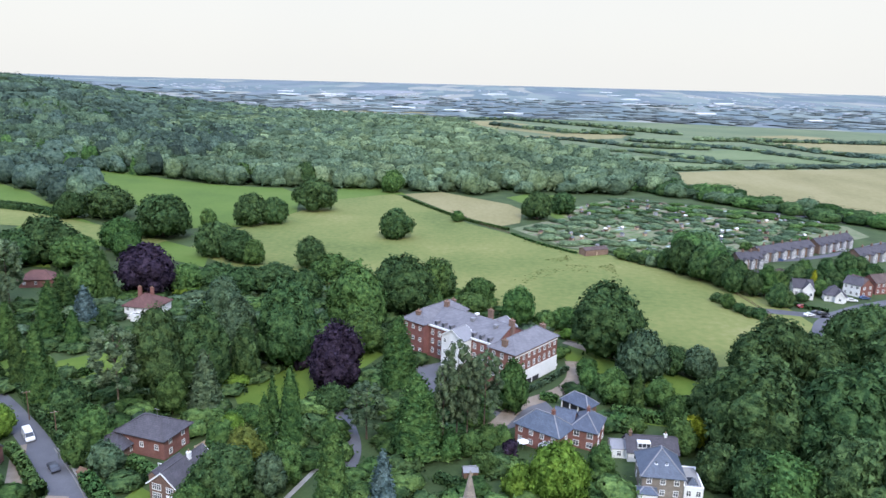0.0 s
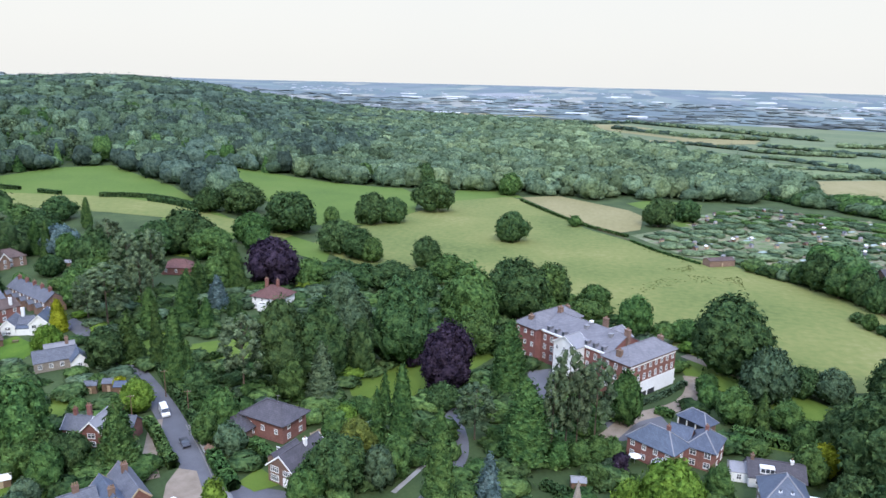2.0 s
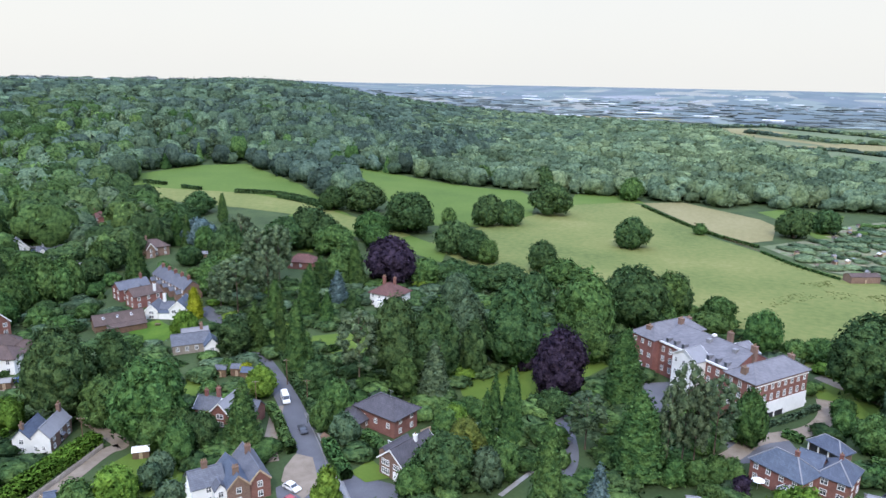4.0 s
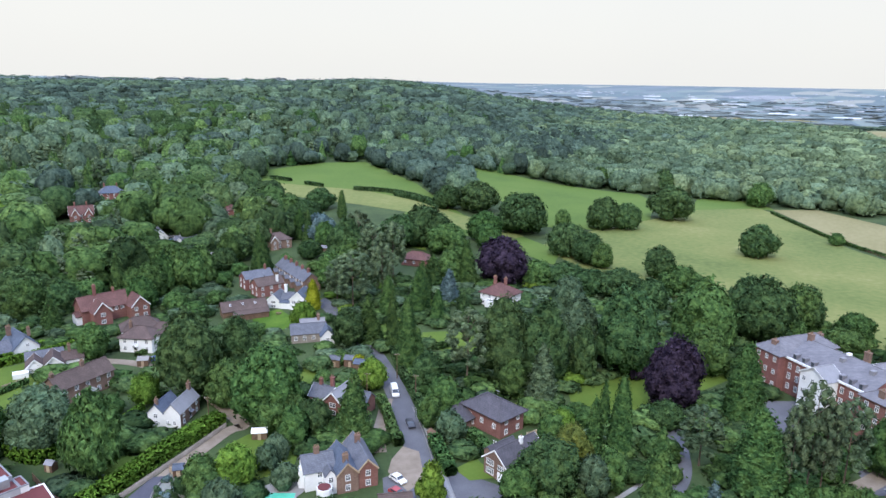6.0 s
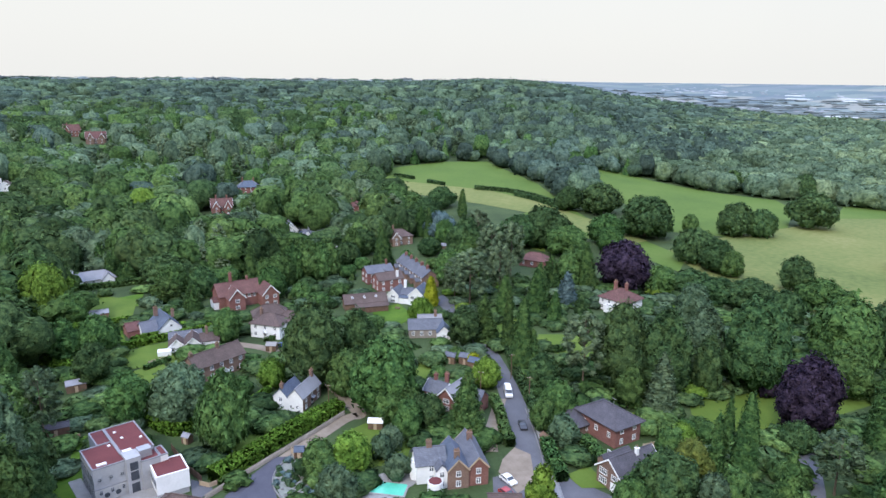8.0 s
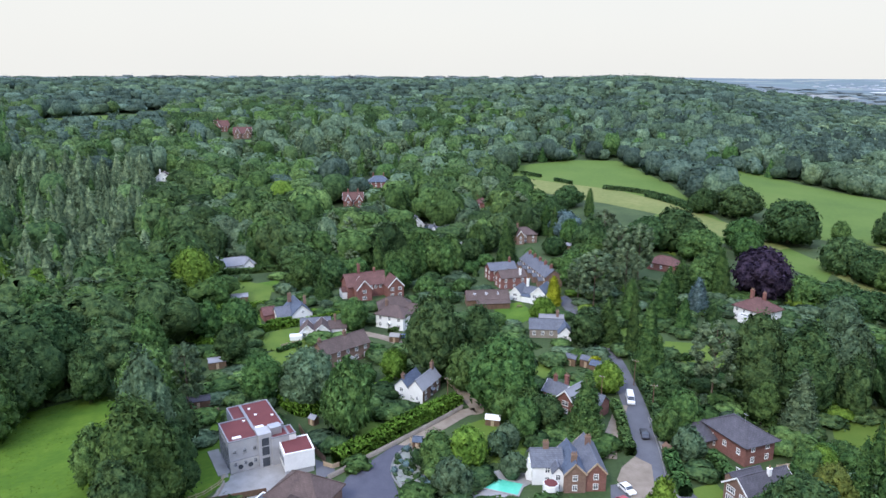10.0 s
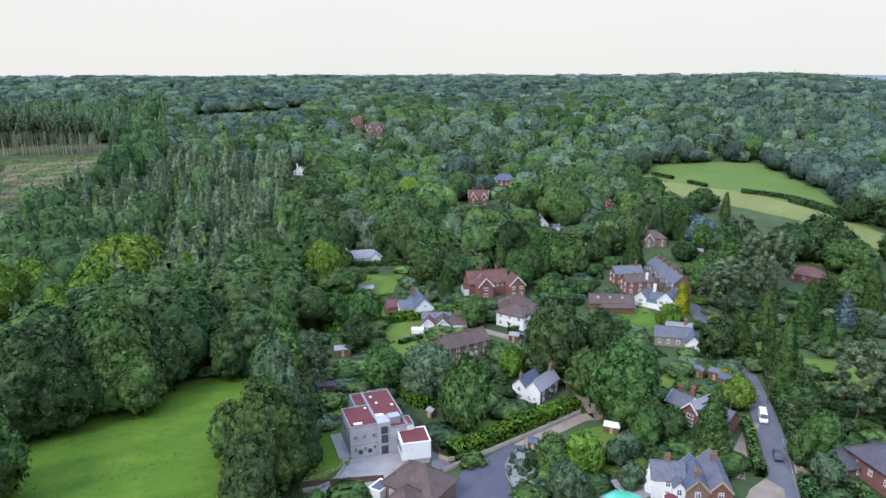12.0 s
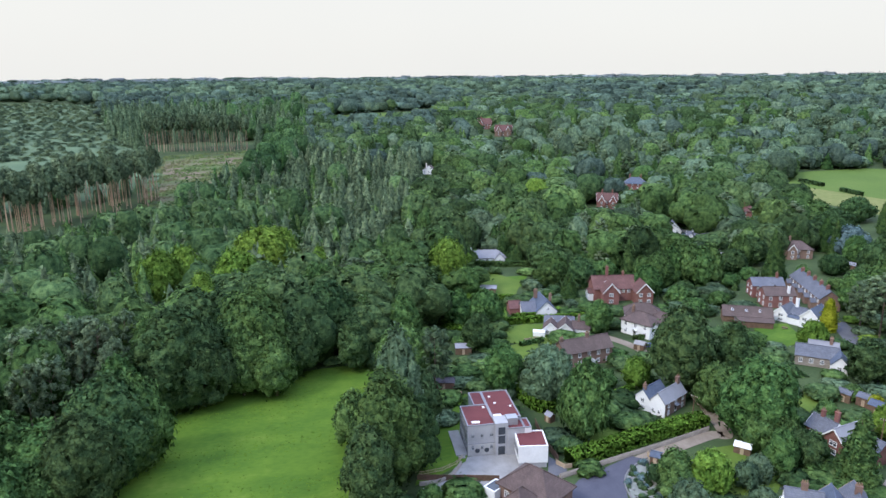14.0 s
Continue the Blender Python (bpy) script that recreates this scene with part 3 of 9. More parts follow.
def tree(kind, colour, x, y, h, w, where=""):
    """One tree: trunk with limbs, and crown."""
    if w > 9 or h > 16:
        size, leaves, leaf, lobes, rings, sides = 2, 1900, 0.043, 58, 20, 36
    elif w > 5:
        size, leaves, leaf, lobes, rings, sides = 1, 1050, 0.055, 32, 14, 24
    else:
        size, leaves, leaf, lobes, rings, sides = 0, 420, 0.08, 15, 9, 14
    if kind in ("cone", "column"):
        leaf, rings = leaf * 1.1, (19, 26, 36)[size]
        sides = (14, 18, 24)[size]
    if kind == "pine":
        leaves = 1900
    if kind == "tallpine":
        leaves, leaf, lobes = 240, 0.12, 16
        w, h = 0.8 * w, h * (0.84 + 0.2 * ((len(planted) * 37) % 11) / 10)
    variant = len(planted) % 4
    tall = 1.0
    if kind in ("oak", "willow", "bush"):
        tall = min((0.75, 1.1, 1.5, 2.0), key=lambda q: abs(q - h / w))
        if tall > 1.3:
            lobes, rings = int(lobes * 1.25), int(rings * 1.25)
    key = (kind, colour, size, variant, tall)
    if key not in CROWNS:
        v, f, nv = crown_arrays(kind, 100 * len(kind) + 10 * size + variant, leaves, leaf, lobes, rings, sides, tall)
        CROWNS[key] = mesh_of("crown", v, f, [LEAF[colour]], None, nv)
        TRUNKS[key] = trunk_mesh(kind, variant, BARK_PINE if kind == "tallpine" else BARK)
    if any(math.hypot(x - cx, y - cy) < 0.62 * cr + 0.2 * w for cx, cy, cr in OCCUPIED):
        return None
    if kind == "bush" and any(inside(np.array([x]), np.array([y]), o2)[0] for o2 in CLEAR):
        return None
    name, cat = TREE_WORDS[kind]
    tall = "tall" if h > 17 else ("small" if h < 8 else "mature")
    shape = {"oak": "broadleaf tree with a full rounded crown", "willow": "weeping tree with trailing branches", "cone": "conical conifer with drooping boughs", "column": "narrow upright conifer", "pine": "pine with layered clumps of needles", "tallpine": "pine with a bare tan trunk and clumped top", "bush": "rounded garden shrub"}[kind]
    ob = thing(name, x, y, (len(planted) * 77) % 360, label=f"{tall} {LEAF_WORDS[colour]} {shape}" + (f" {where}" if where else ""), category=cat)
    ob.matrix_basis = ob.matrix_basis @ Matrix.Diagonal((0.87 * w, 0.87 * w, h, 1))
    part("trunk", TRUNKS[key], None, ob)
    part("crown", CROWNS[key], None, ob)
    planted.append((x, y, w))
    return ob


def trees(kind, colour, rows, where=""):
    for x, y, h, w in rows:
        tree(kind, colour, x, y, h, w, where)


def wood(name, outline, spacing, height, mix, label, holes=(), seed=1, detail=1, category="woodland", spread=1.75, width=1.0, shy=22.0, tidy=False, deep=0.0):
    """A wood that nobody could count, as one object: trees on a jittered grid inside an outline."""
    rng = np.random.default_rng(seed)
    o = np.array(outline)
    (x0, y0), (x1, y1) = o.min(0), o.max(0)
    if deep:
        # rows along the slope, further apart in depth than side by side
        corners = np.hypot(o[:, 0], o[:, 1])
        rows = np.arange(0.8 * corners.min(), corners.max() + 1, spacing * deep)
        spots = [(r * np.ones(int(2 * math.pi * r / spacing)), np.linspace(0, 2 * math.pi, int(2 * math.pi * r / spacing), endpoint=False)) for r in rows]
        rr, aa = np.concatenate([q[0] for q in spots]), np.concatenate([q[1] for q in spots])
        rr = rr + rng.normal(0, spacing * deep * 0.3, len(rr))
        aa = aa + rng.normal(0, spacing * 0.25, len(rr)) / rr
        px, py = rr * np.cos(aa), rr * np.sin(aa)
    else:
        gx, gy = np.meshgrid(np.arange(x0, x1, spacing), np.arange(y0, y1, spacing * 0.87))
        gx = gx + (np.arange(gx.shape[0])[:, None] % 2) * spacing / 2
        px, py = gx.ravel(), gy.ravel()
        px = px + rng.normal(0, spacing * 0.22, len(px))
        py = py + rng.normal(0, spacing * 0.22, len(py))
    ok = inside(px, py, outline)
    for hole in holes:
        ok &= ~inside(px, py, hole)
    cap = np.full(len(px), 99.0)
    for cx, cy, cr in OCCUPIED:
        along = (px * cx + py * cy) / math.hypot(cx, cy)
        aside = (px * cy - py * cx) / math.hypot(cx, cy)
        gap = math.hypot(cx, cy) - along
        ok &= ~((abs(aside) < cr + 2.5) & (gap > -cr - 3) & (gap < cr + shy))
        sink = (EYE - gz(cx, cy)) / math.hypot(cx, cy)
        low = 1.5 + np.maximum(gap - cr, 0) * sink
        cap = np.where((abs(aside) < cr + 1.5) & (gap > 0), np.minimum(cap, low), cap)
    if tidy:
        for o2 in CLEAR:
            ok &= ~inside(px, py, o2)
    ok &= cap > 1.4
    px, py, cap = px[ok], py[ok], cap[ok]
    pz = ground_z(px, py)
    share = np.array([s for k, c, s in mix], float)
    colours = sorted({c for k, c, s in mix})
    # neighbours tend to be of one kind
    clump = np.sin(px * 0.013 + 1.7 * seed) + np.sin(py * 0.017 + seed) + rng.normal(0, 1.1, len(px))
    order = np.argsort(np.argsort(clump)) / max(len(px), 1)
    pick = np.searchsorted(np.cumsum(share / share.sum()), np.clip(order * 0.999, 0, 0.999))
    level = np.minimum(detail, np.where(np.hypot(px, py) < 360, 2, np.where(np.hypot(px, py) < 820, 1, 0)))
    GRAIN = {0: (20, 0.19, 6, 4, 7), 1: (70, 0.12, 12, 7, 11), 2: (300, 0.065, 26, 12, 20)}
    variants = {}
    vs, fs, ns, idx, tones, base = [], [], [], [], [], 0
    for i in range(len(px)):
        kind, colour, _ = mix[pick[i]]
        key = (kind, i % 5, level[i])
        if key not in variants:
            leaves, leaf, lobes, rings, sides = GRAIN[level[i]]
            if kind in ("pine", "tallpine"):
                leaves, lobes = int(leaves * 1.2), lobes + 2
            v, f, nv = crown_arrays(kind, 31 * (i % 5) + len(kind) + seed, leaves, leaf, lobes, rings, sides, 1.3 if kind == "oak" else 0.8)
            mi = np.zeros(len(f), int)
            if kind == "tallpine":
                tv, tf = tube([(0, 0, 0), (0.02, 0, 0.4), (0, 0.01, 0.85)], [0.04, 0.03, 0.014], 3)
                tf = [t for q in tf for t in ((q[0], q[1], q[2]), (q[0], q[2], q[3]))]
                mi = np.concatenate([mi, np.full(len(tf), -1)])
                f = np.vstack([f, np.array(tf) + len(v)])
                v = np.vstack([v, np.array(tv)])
                nv = np.vstack([nv, unit(np.array(tv) * np.array((1, 1, 0)) + 1e-5)])
            variants[key] = (v, f, mi, nv)
        v, f, mi, nv = variants[key]
        h = min(height * rng.uniform(1 - 0.25 * spread, 1 + 0.25 * spread), cap[i])
        w = spacing * rng.uniform(0.8, 1.55) * width * (0.8 if kind in ("pine", "cone", "column") else 1.0)
        a = rng.random() * 6.283
        ca, sa = math.cos(a) * w, math.sin(a) * w
        q = np.c_[v[:, 0] * ca - v[:, 1] * sa + px[i], v[:, 0] * sa + v[:, 1] * ca + py[i], v[:, 2] * h + pz[i]]
        ns.append(np.c_[nv[:, 0] * ca / w - nv[:, 1] * sa / w, nv[:, 0] * sa / w + nv[:, 1] * ca / w, nv[:, 2]])
        vs.append(q)
        tones.append(np.full(len(q), rng.uniform(-1, 1)))
        fs.append(f + base)
        idx.append(np.where(mi < 0, len(colours), colours.index(colour)))
        base += len(q)
    if not vs:
        return None
    me = mesh_of(name, np.vstack(vs), np.vstack(fs), [LEAF[c] for c in colours] + [BARK_PINE], np.concatenate(idx), np.vstack(ns), np.concatenate(tones))
    return tagged(new(name, me), label, category, "", "stuff")


def hedge(pts, width, height, colour="green", label="clipped green garden hedge", name="hedge"):
    """A hedge: a dense core along a line, covered in leaf sprays."""
    p, n = ribbon(pts, width / 2)
    CLEAR.append([tuple(q) for q in np.vstack([p + n * (width / 2 + 2.2), (p - n * (width / 2 + 2.2))[::-1]])])
    rng = np.random.default_rng(int(abs(p[0, 0] * 13 + p[0, 1] * 7)) + 5)
    seg = np.hypot(*np.diff(p, axis=0).T)
    total = seg.sum()
    z = ground_z(p[:, 0], p[:, 1])
    k = len(p)
    a, b = p + n * width * 0.42, p - n * width * 0.42
    verts = np.vstack([np.c_[a, z], np.c_[a, z + height * 0.92], np.c_[b, z + height * 0.92], np.c_[b, z]])
    faces = []
    for i in range(k - 1):
        for s in range(3):
            faces += [(s * k + i, s * k + i + 1, (s + 1) * k + i + 1), (s * k + i, (s + 1) * k + i + 1, (s + 1) * k + i)]
    faces += [(0, k, 2 * k), (0, 2 * k, 3 * k), (k - 1, 4 * k - 1, 3 * k - 1), (k - 1, 3 * k - 1, 2 * k - 1)]
    count = int(min(total * (width + 2 * height) * 7.0, 5000))
    s = np.concatenate([[0], np.cumsum(seg)])
    at = rng.random(count) * total
    i = np.clip(np.searchsorted(s, at) - 1, 0, k - 2)
    u = ((at - s[i]) / np.maximum(seg[i], 1e-6))[:, None]
    c, nn = p[i] * (1 - u) + p[i + 1] * u, n[i]
    g = rng.random(count) * (width + 2 * height)
    side = np.where(g < height, -1, np.where(g < height + width, 0, 1))
    off = np.where(side == 0, (g - height - width / 2), side * width / 2)
    zz = np.where(side == 0, height, np.where(side < 0, g, g - height - width)) * rng.uniform(0.94, 1.06, count)
    pos = np.c_[c + nn * off[:, None], ground_z(c[:, 0], c[:, 1]) + zz]
    out = np.c_[nn * side[:, None], (side == 0) * 1.0]
    v, f = sprays(rng, pos, out, 0.42)
    core = unit(np.vstack([np.c_[n, 0.1 * np.ones(k)], np.c_[n, np.ones(k)], np.c_[-n, np.ones(k)], np.c_[-n, 0.1 * np.ones(k)]]))
    nv = np.repeat(unit(out + np.array((0, 0, 0.3)) + 0.4 * rng.normal(0, 1, out.shape)), 3, 0)
    me = mesh_of(name, np.vstack([verts, v]), np.vstack([np.array(faces), f + len(verts)]), [LEAF[colour]], None, np.vstack([core, nv]))
    return tagged(new(name, me), label, "hedge")

# ---- houses: walls, roofs, chimneys, windows and doors as parts ----
WINDOW_MESH = {}


def window(root, cx, cy, cz, w, h, yaw, frame_mat=None, bars=1):
    """A framed window set into a wall face, in the house's own coordinates; yaw 0 faces -y."""
    frame_mat = frame_mat or PAINT_WHITE
    key = (round(w, 2), round(h, 2), frame_mat.name, bars)
    if key not in WINDOW_MESH:
        bm = bmesh.new()
        t = 0.11
        xs = [-w / 2, -w / 2 + t]
        for i in range(bars):
            x = -w / 2 + w * (i + 1) / (bars + 1)
            xs += [x - 0.045, x + 0.045]
        xs += [w / 2 - t, w / 2]
        zs = [-h / 2 - 0.05, -h / 2 + t * 0.7, h * 0.12 - 0.04, h * 0.12 + 0.04, h / 2 - t, h / 2]
        cells = {(i, j) for i in range(len(xs) - 1) for j in range(5) if i % 2 == 0 or j % 2 == 0}
        corner = {}
        def at(i, j, y):
            if (i, j, y) not in corner:
                corner[i, j, y] = bm.verts.new((xs[i], y - (0.06 if j < 2 and y < 0 else 0.0), zs[j]))
            return corner[i, j, y]
        for i, j in sorted(cells):
            bm.faces.new([at(i, j, -0.07), at(i + 1, j, -0.07), at(i + 1, j + 1, -0.07), at(i, j + 1, -0.07)])
            for (di, dj), (a, b) in {(-1, 0): ((0, 1), (0, 0)), (1, 0): ((1, 0), (1, 1)), (0, -1): ((0, 0), (1, 0)), (0, 1): ((1, 1), (0, 1))}.items():
                if (i + di, j + dj) not in cells:
                    p, q = (i + a[0], j + a[1]), (i + b[0], j + b[1])
                    bm.faces.new([at(*p, -0.07), at(*p, 0.03), at(*q, 0.03), at(*q, -0.07)])
        bmesh.ops.recalc_face_normals(bm, faces=bm.faces)
        fm = bpy.data.meshes.new("window_frame")
        bm.to_mesh(fm)
        bm.free()
        fm.materials.append(frame_mat)
        bm = bmesh.new()
        box(bm, -w / 2 + t * 0.8, -0.03, -h / 2 + t * 0.6, w / 2 - t * 0.8, 0.0, h / 2 - t * 0.8)
        pm = bpy.data.meshes.new("pane")
        bm.to_mesh(pm)
        bm.free()
        pm.materials.append(GLASS)
        WINDOW_MESH[key] = fm, pm
    fm, pm = WINDOW_MESH[key]
    ob = part("window", fm, None, root)
    ob.matrix_basis = pose(cx, cy, cz, 0, 0, yaw)
    part("pane", pm, None, ob)
    return ob


def wall_windows(root, x0, y0, w, d, z0, eave, wins, size=(1.1, 1.35), frame_mat=None):
    """Rows of windows on the faces f (-y), b (+y), l (-x), r (+x): columns and storeys."""
    for face, (cols, rows) in wins.items():
        run = w if face in "fb" else d
        for i in range(cols):
            s = run * (i + 0.5) / cols
            for j in range(rows):
                cz = z0 + (eave - z0) * (j + 0.55) / rows
                hh = min(size[1], (eave - z0) / rows * 0.62)
                if face == "f":
                    window(root, x0 + s, y0, cz, size[0], hh, 0, frame_mat)
                elif face == "b":
                    window(root, x0 + s, y0 + d, cz, size[0], hh, 180, frame_mat)
                elif face == "l":
                    window(root, x0, y0 + s, cz, size[0], hh, -90, frame_mat)
                else:
                    window(root, x0 + w, y0 + s, cz, size[0], hh, 90, frame_mat)


def slab(bm, a, b, c, d, t):
    """A thick plate under four corners."""
    n = (Vector(b) - Vector(a)).cross(Vector(d) - Vector(a)).normalized() * t
    top = [Vector(q) for q in (a, b, c, d)]
    solid(bm, [*top, *(q - n for q in top)], [(0, 1, 2, 3), (7, 6, 5, 4), (0, 4, 5, 1), (1, 5, 6, 2), (2, 6, 7, 3), (3, 7, 4, 0)])


def block(root, x0, y0, w, d, eave, rise, roof, walls, tiles, z0=0.0, over=0.4, wins=None, size=(1.1, 1.35), verge=None, frame_mat=None):
    """One range of a house. roof: x or y, a gable with its ridge that way; h, hipped; flat, with a parapet."""
    x1, y1 = x0 + w, y0 + d
    mid = root.matrix_basis @ Vector((x0 + w / 2, y0 + d / 2, 0))
    OCCUPIED.append((mid.x, mid.y, max(w, d) / 2))
    bm = bmesh.new()
    if roof in ("h", "flat"):
        box(bm, x0, y0, z0 - 0.3, x1, y1, eave)
    elif roof == "x":
        m = y0 + d / 2
        solid(bm, [(x0, y0, z0 - 0.3), (x0, y1, z0 - 0.3), (x0, y1, eave), (x0, m, eave + rise - 0.1), (x0, y0, eave), (x1, y0, z0 - 0.3), (x1, y1, z0 - 0.3), (x1, y1, eave), (x1, m, eave + rise - 0.1), (x1, y0, eave)],
              [(0, 1, 2, 3, 4), (9, 8, 7, 6, 5), (0, 4, 9, 5), (1, 6, 7, 2), (2, 7, 8, 3), (3, 8, 9, 4), (0, 5, 6, 1)])
    else:
        m = x0 + w / 2
        solid(bm, [(x0, y0, z0 - 0.3), (x1, y0, z0 - 0.3), (x1, y0, eave), (m, y0, eave + rise - 0.1), (x0, y0, eave), (x0, y1, z0 - 0.3), (x1, y1, z0 - 0.3), (x1, y1, eave), (m, y1, eave + rise - 0.1), (x0, y1, eave)],
              [(0, 1, 2, 3, 4), (9, 8, 7, 6, 5), (0, 4, 9, 5), (1, 6, 7, 2), (2, 7, 8, 3), (3, 8, 9, 4), (0, 5, 6, 1)])
    part("wall", bm, walls, root)
    bm = bmesh.new()
    o = over
    if roof == "flat":
        box(bm, x0 + 0.25, y0 + 0.25, eave - 0.02, x1 - 0.25, y1 - 0.25, eave + 0.06)
        part("roof", bm, tiles, root)
        bm = bmesh.new()
        for q in ((x0 - 0.04, y0 - 0.04, x1 + 0.04, y0 + 0.25), (x0 - 0.04, y1 - 0.25, x1 + 0.04, y1 + 0.04), (x0 - 0.04, y0 + 0.25, x0 + 0.25, y1 - 0.25), (x1 - 0.25, y0 + 0.25, x1 + 0.04, y1 - 0.25)):
            box(bm, q[0], q[1], eave - 0.003, q[2], q[3], eave + 0.22)
        part("parapet", bm, verge or LEAD, root)
    elif roof == "h":
        run = max(min(w, d) / 2 * 0.98, 0.1)
        e = eave - 0.05
        base = [(x0 - o, y0 - o, e), (x1 + o, y0 - o, e), (x1 + o, y1 + o, e), (x0 - o, y1 + o, e)]
        low = [(p[0], p[1], e - 0.18) for p in base]
        if w >= d:
            ridge = [(x0 + run, y0 + d / 2, eave + rise), (x1 - run, y0 + d / 2, eave + rise)]
            up = [(0, 1, 9, 8), (1, 2, 9), (2, 3, 8, 9), (3, 0, 8)]
        else:
            ridge = [(x0 + w / 2, y0 + run, eave + rise), (x0 + w / 2, y1 - run, eave + rise)]
            up = [(0, 1, 8), (1, 2, 9, 8), (2, 3, 9), (3, 0, 8, 9)]
        solid(bm, base + low + ridge, up + [(0, 4, 5, 1), (1, 5, 6, 2), (2, 6, 7, 3), (3, 7, 4, 0), (7, 6, 5, 4)])
        part("roof", bm, tiles, root)
        bm = bmesh.new()
        tips = [Vector(r) for r in ridge]
        corners = [Vector(p) for p in base]
        lines = [(corners[0], tips[0]), (corners[1], tips[1] if w >= d else tips[0]), (corners[2], tips[1]), (corners[3], tips[0] if w >= d else tips[1]), (tips[0], tips[1])]
        for p, q in lines:
            if (q - p).length < 0.3:
                continue
            rot = (q - p).to_track_quat("X", "Z").to_matrix().to_4x4()
            bmesh.ops.create_cube(bm, size=1, matrix=Matrix.Translation((p + q) / 2 + Vector((0, 0, 0.04))) @ rot @ Matrix.Diagonal(((q - p).length, 0.26, 0.12, 1)))
        part("ridge_tiles", bm, tiles if tiles is not SLATE_BLUE else LEAD, root)
    else:
        half = (d if roof == "x" else w) / 2
        drop = rise / half * o
        zt, ze = eave + rise + 0.1, eave - drop + 0.1
        if roof == "x":
            m = y0 + half
            slab(bm, (x0 - o, y0 - o, ze), (x1 + o, y0 - o, ze), (x1 + o, m, zt), (x0 - o, m, zt), 0.17)
            slab(bm, (x0 - o, m, zt), (x1 + o, m, zt), (x1 + o, y1 + o, ze), (x0 - o, y1 + o, ze), 0.17)
        else:
            m = x0 + half
            slab(bm, (x0 - o, y1 + o, ze), (x0 - o, y0 - o, ze), (m, y0 - o, zt), (m, y1 + o, zt), 0.17)
            slab(bm, (m, y1 + o, zt), (m, y0 - o, zt), (x1 + o, y0 - o, ze), (x1 + o, y1 + o, ze), 0.17)
        part("roof", bm, tiles, root)
        bm = bmesh.new()
        if roof == "x":
            box(bm, x0 - o, m - 0.14, zt - 0.06, x1 + o, m + 0.14, zt + 0.07)
        else:
            box(bm, m - 0.14, y0 - o, zt - 0.06, m + 0.14, y1 + o, zt + 0.07)
        part("ridge_tiles", bm, tiles, root)
        if verge:
            for k in (0, 1):
                for a, b in (((y0 - o), m), ((y1 + o), m)) if roof == "x" else (((x0 - o), m), ((x1 + o), m)):
                    bm = bmesh.new()
                    if roof == "x":
                        x = (x0 - o - 0.06) if k == 0 else (x1 + o)
                        slab(bm, (x, a, ze + 0.05), (x + 0.06, a, ze + 0.05), (x + 0.06, b, zt + 0.05), (x, b, zt + 0.05), 0.32 if a < b else -0.32)
                    else:
                        y = (y0 - o - 0.06) if k == 0 else (y1 + o)
                        slab(bm, (a, y, ze + 0.05), (a, y + 0.06, ze + 0.05), (b, y + 0.06, zt + 0.05), (b, y, zt + 0.05), -0.32 if a < b else 0.32)
                    part("bargeboard", bm, verge, root)
    if wins:
        wall_windows(root, x0, y0, w, d, z0, eave, wins, size, frame_mat)


def chimney(root, x, y, z0, z1, walls, w=0.9, d=0.6, pots=2):
    bm = bmesh.new()
    box(bm, x - w / 2, y - d / 2, z0, x + w / 2, y + d / 2, z1 - 0.25)
    box(bm, x - w / 2 - 0.08, y - d / 2 - 0.08, z1 - 0.25, x + w / 2 + 0.08, y + d / 2 + 0.08, z1)
    stack = part("chimney", bm, walls, root)
    for i in range(pots):
        bm = bmesh.new()
        px = x - w / 2 + w * (i + 0.5) / pots
        bmesh.ops.create_cone(bm, cap_ends=True, segments=8, radius1=0.17, radius2=0.12, depth=0.6, matrix=Matrix.Translation((px, y, z1 + 0.3)))
        part("chimney_pot", bm, POT, stack)


def door(root, x, y, z0, w, h, yaw, material, name="door"):
    bm = bmesh.new()
    box(bm, -w / 2, -0.06, 0, w / 2, 0.04, h)
    for i in range(3):
        box(bm, -w / 2 + 0.08, -0.085, h * (0.06 + i * 0.32), w / 2 - 0.08, -0.06, h * (0.32 + i * 0.32))
    ob = part(name, bm, material, root)
    ob.matrix_basis = pose(x, y, z0, 0, 0, yaw)
    return ob


def rooflight(root, x, y, z, w, h, pitch, yaw):
    bm = bmesh.new()
    box(bm, -w / 2, -h / 2, 0, w / 2, h / 2, 0.12)
    ob = part("rooflight", bm, PAINT_WHITE, root)
    ob.matrix_basis = pose(x, y, z, 0, 0, yaw) @ pose(0, 0, 0, pitch, 0, 0)
    bm = bmesh.new()
    box(bm, -w / 2 + 0.1, -h / 2 + 0.1, 0.1, w / 2 - 0.1, h / 2 - 0.1, 0.14)
    part("pane", bm, GLASS, ob)


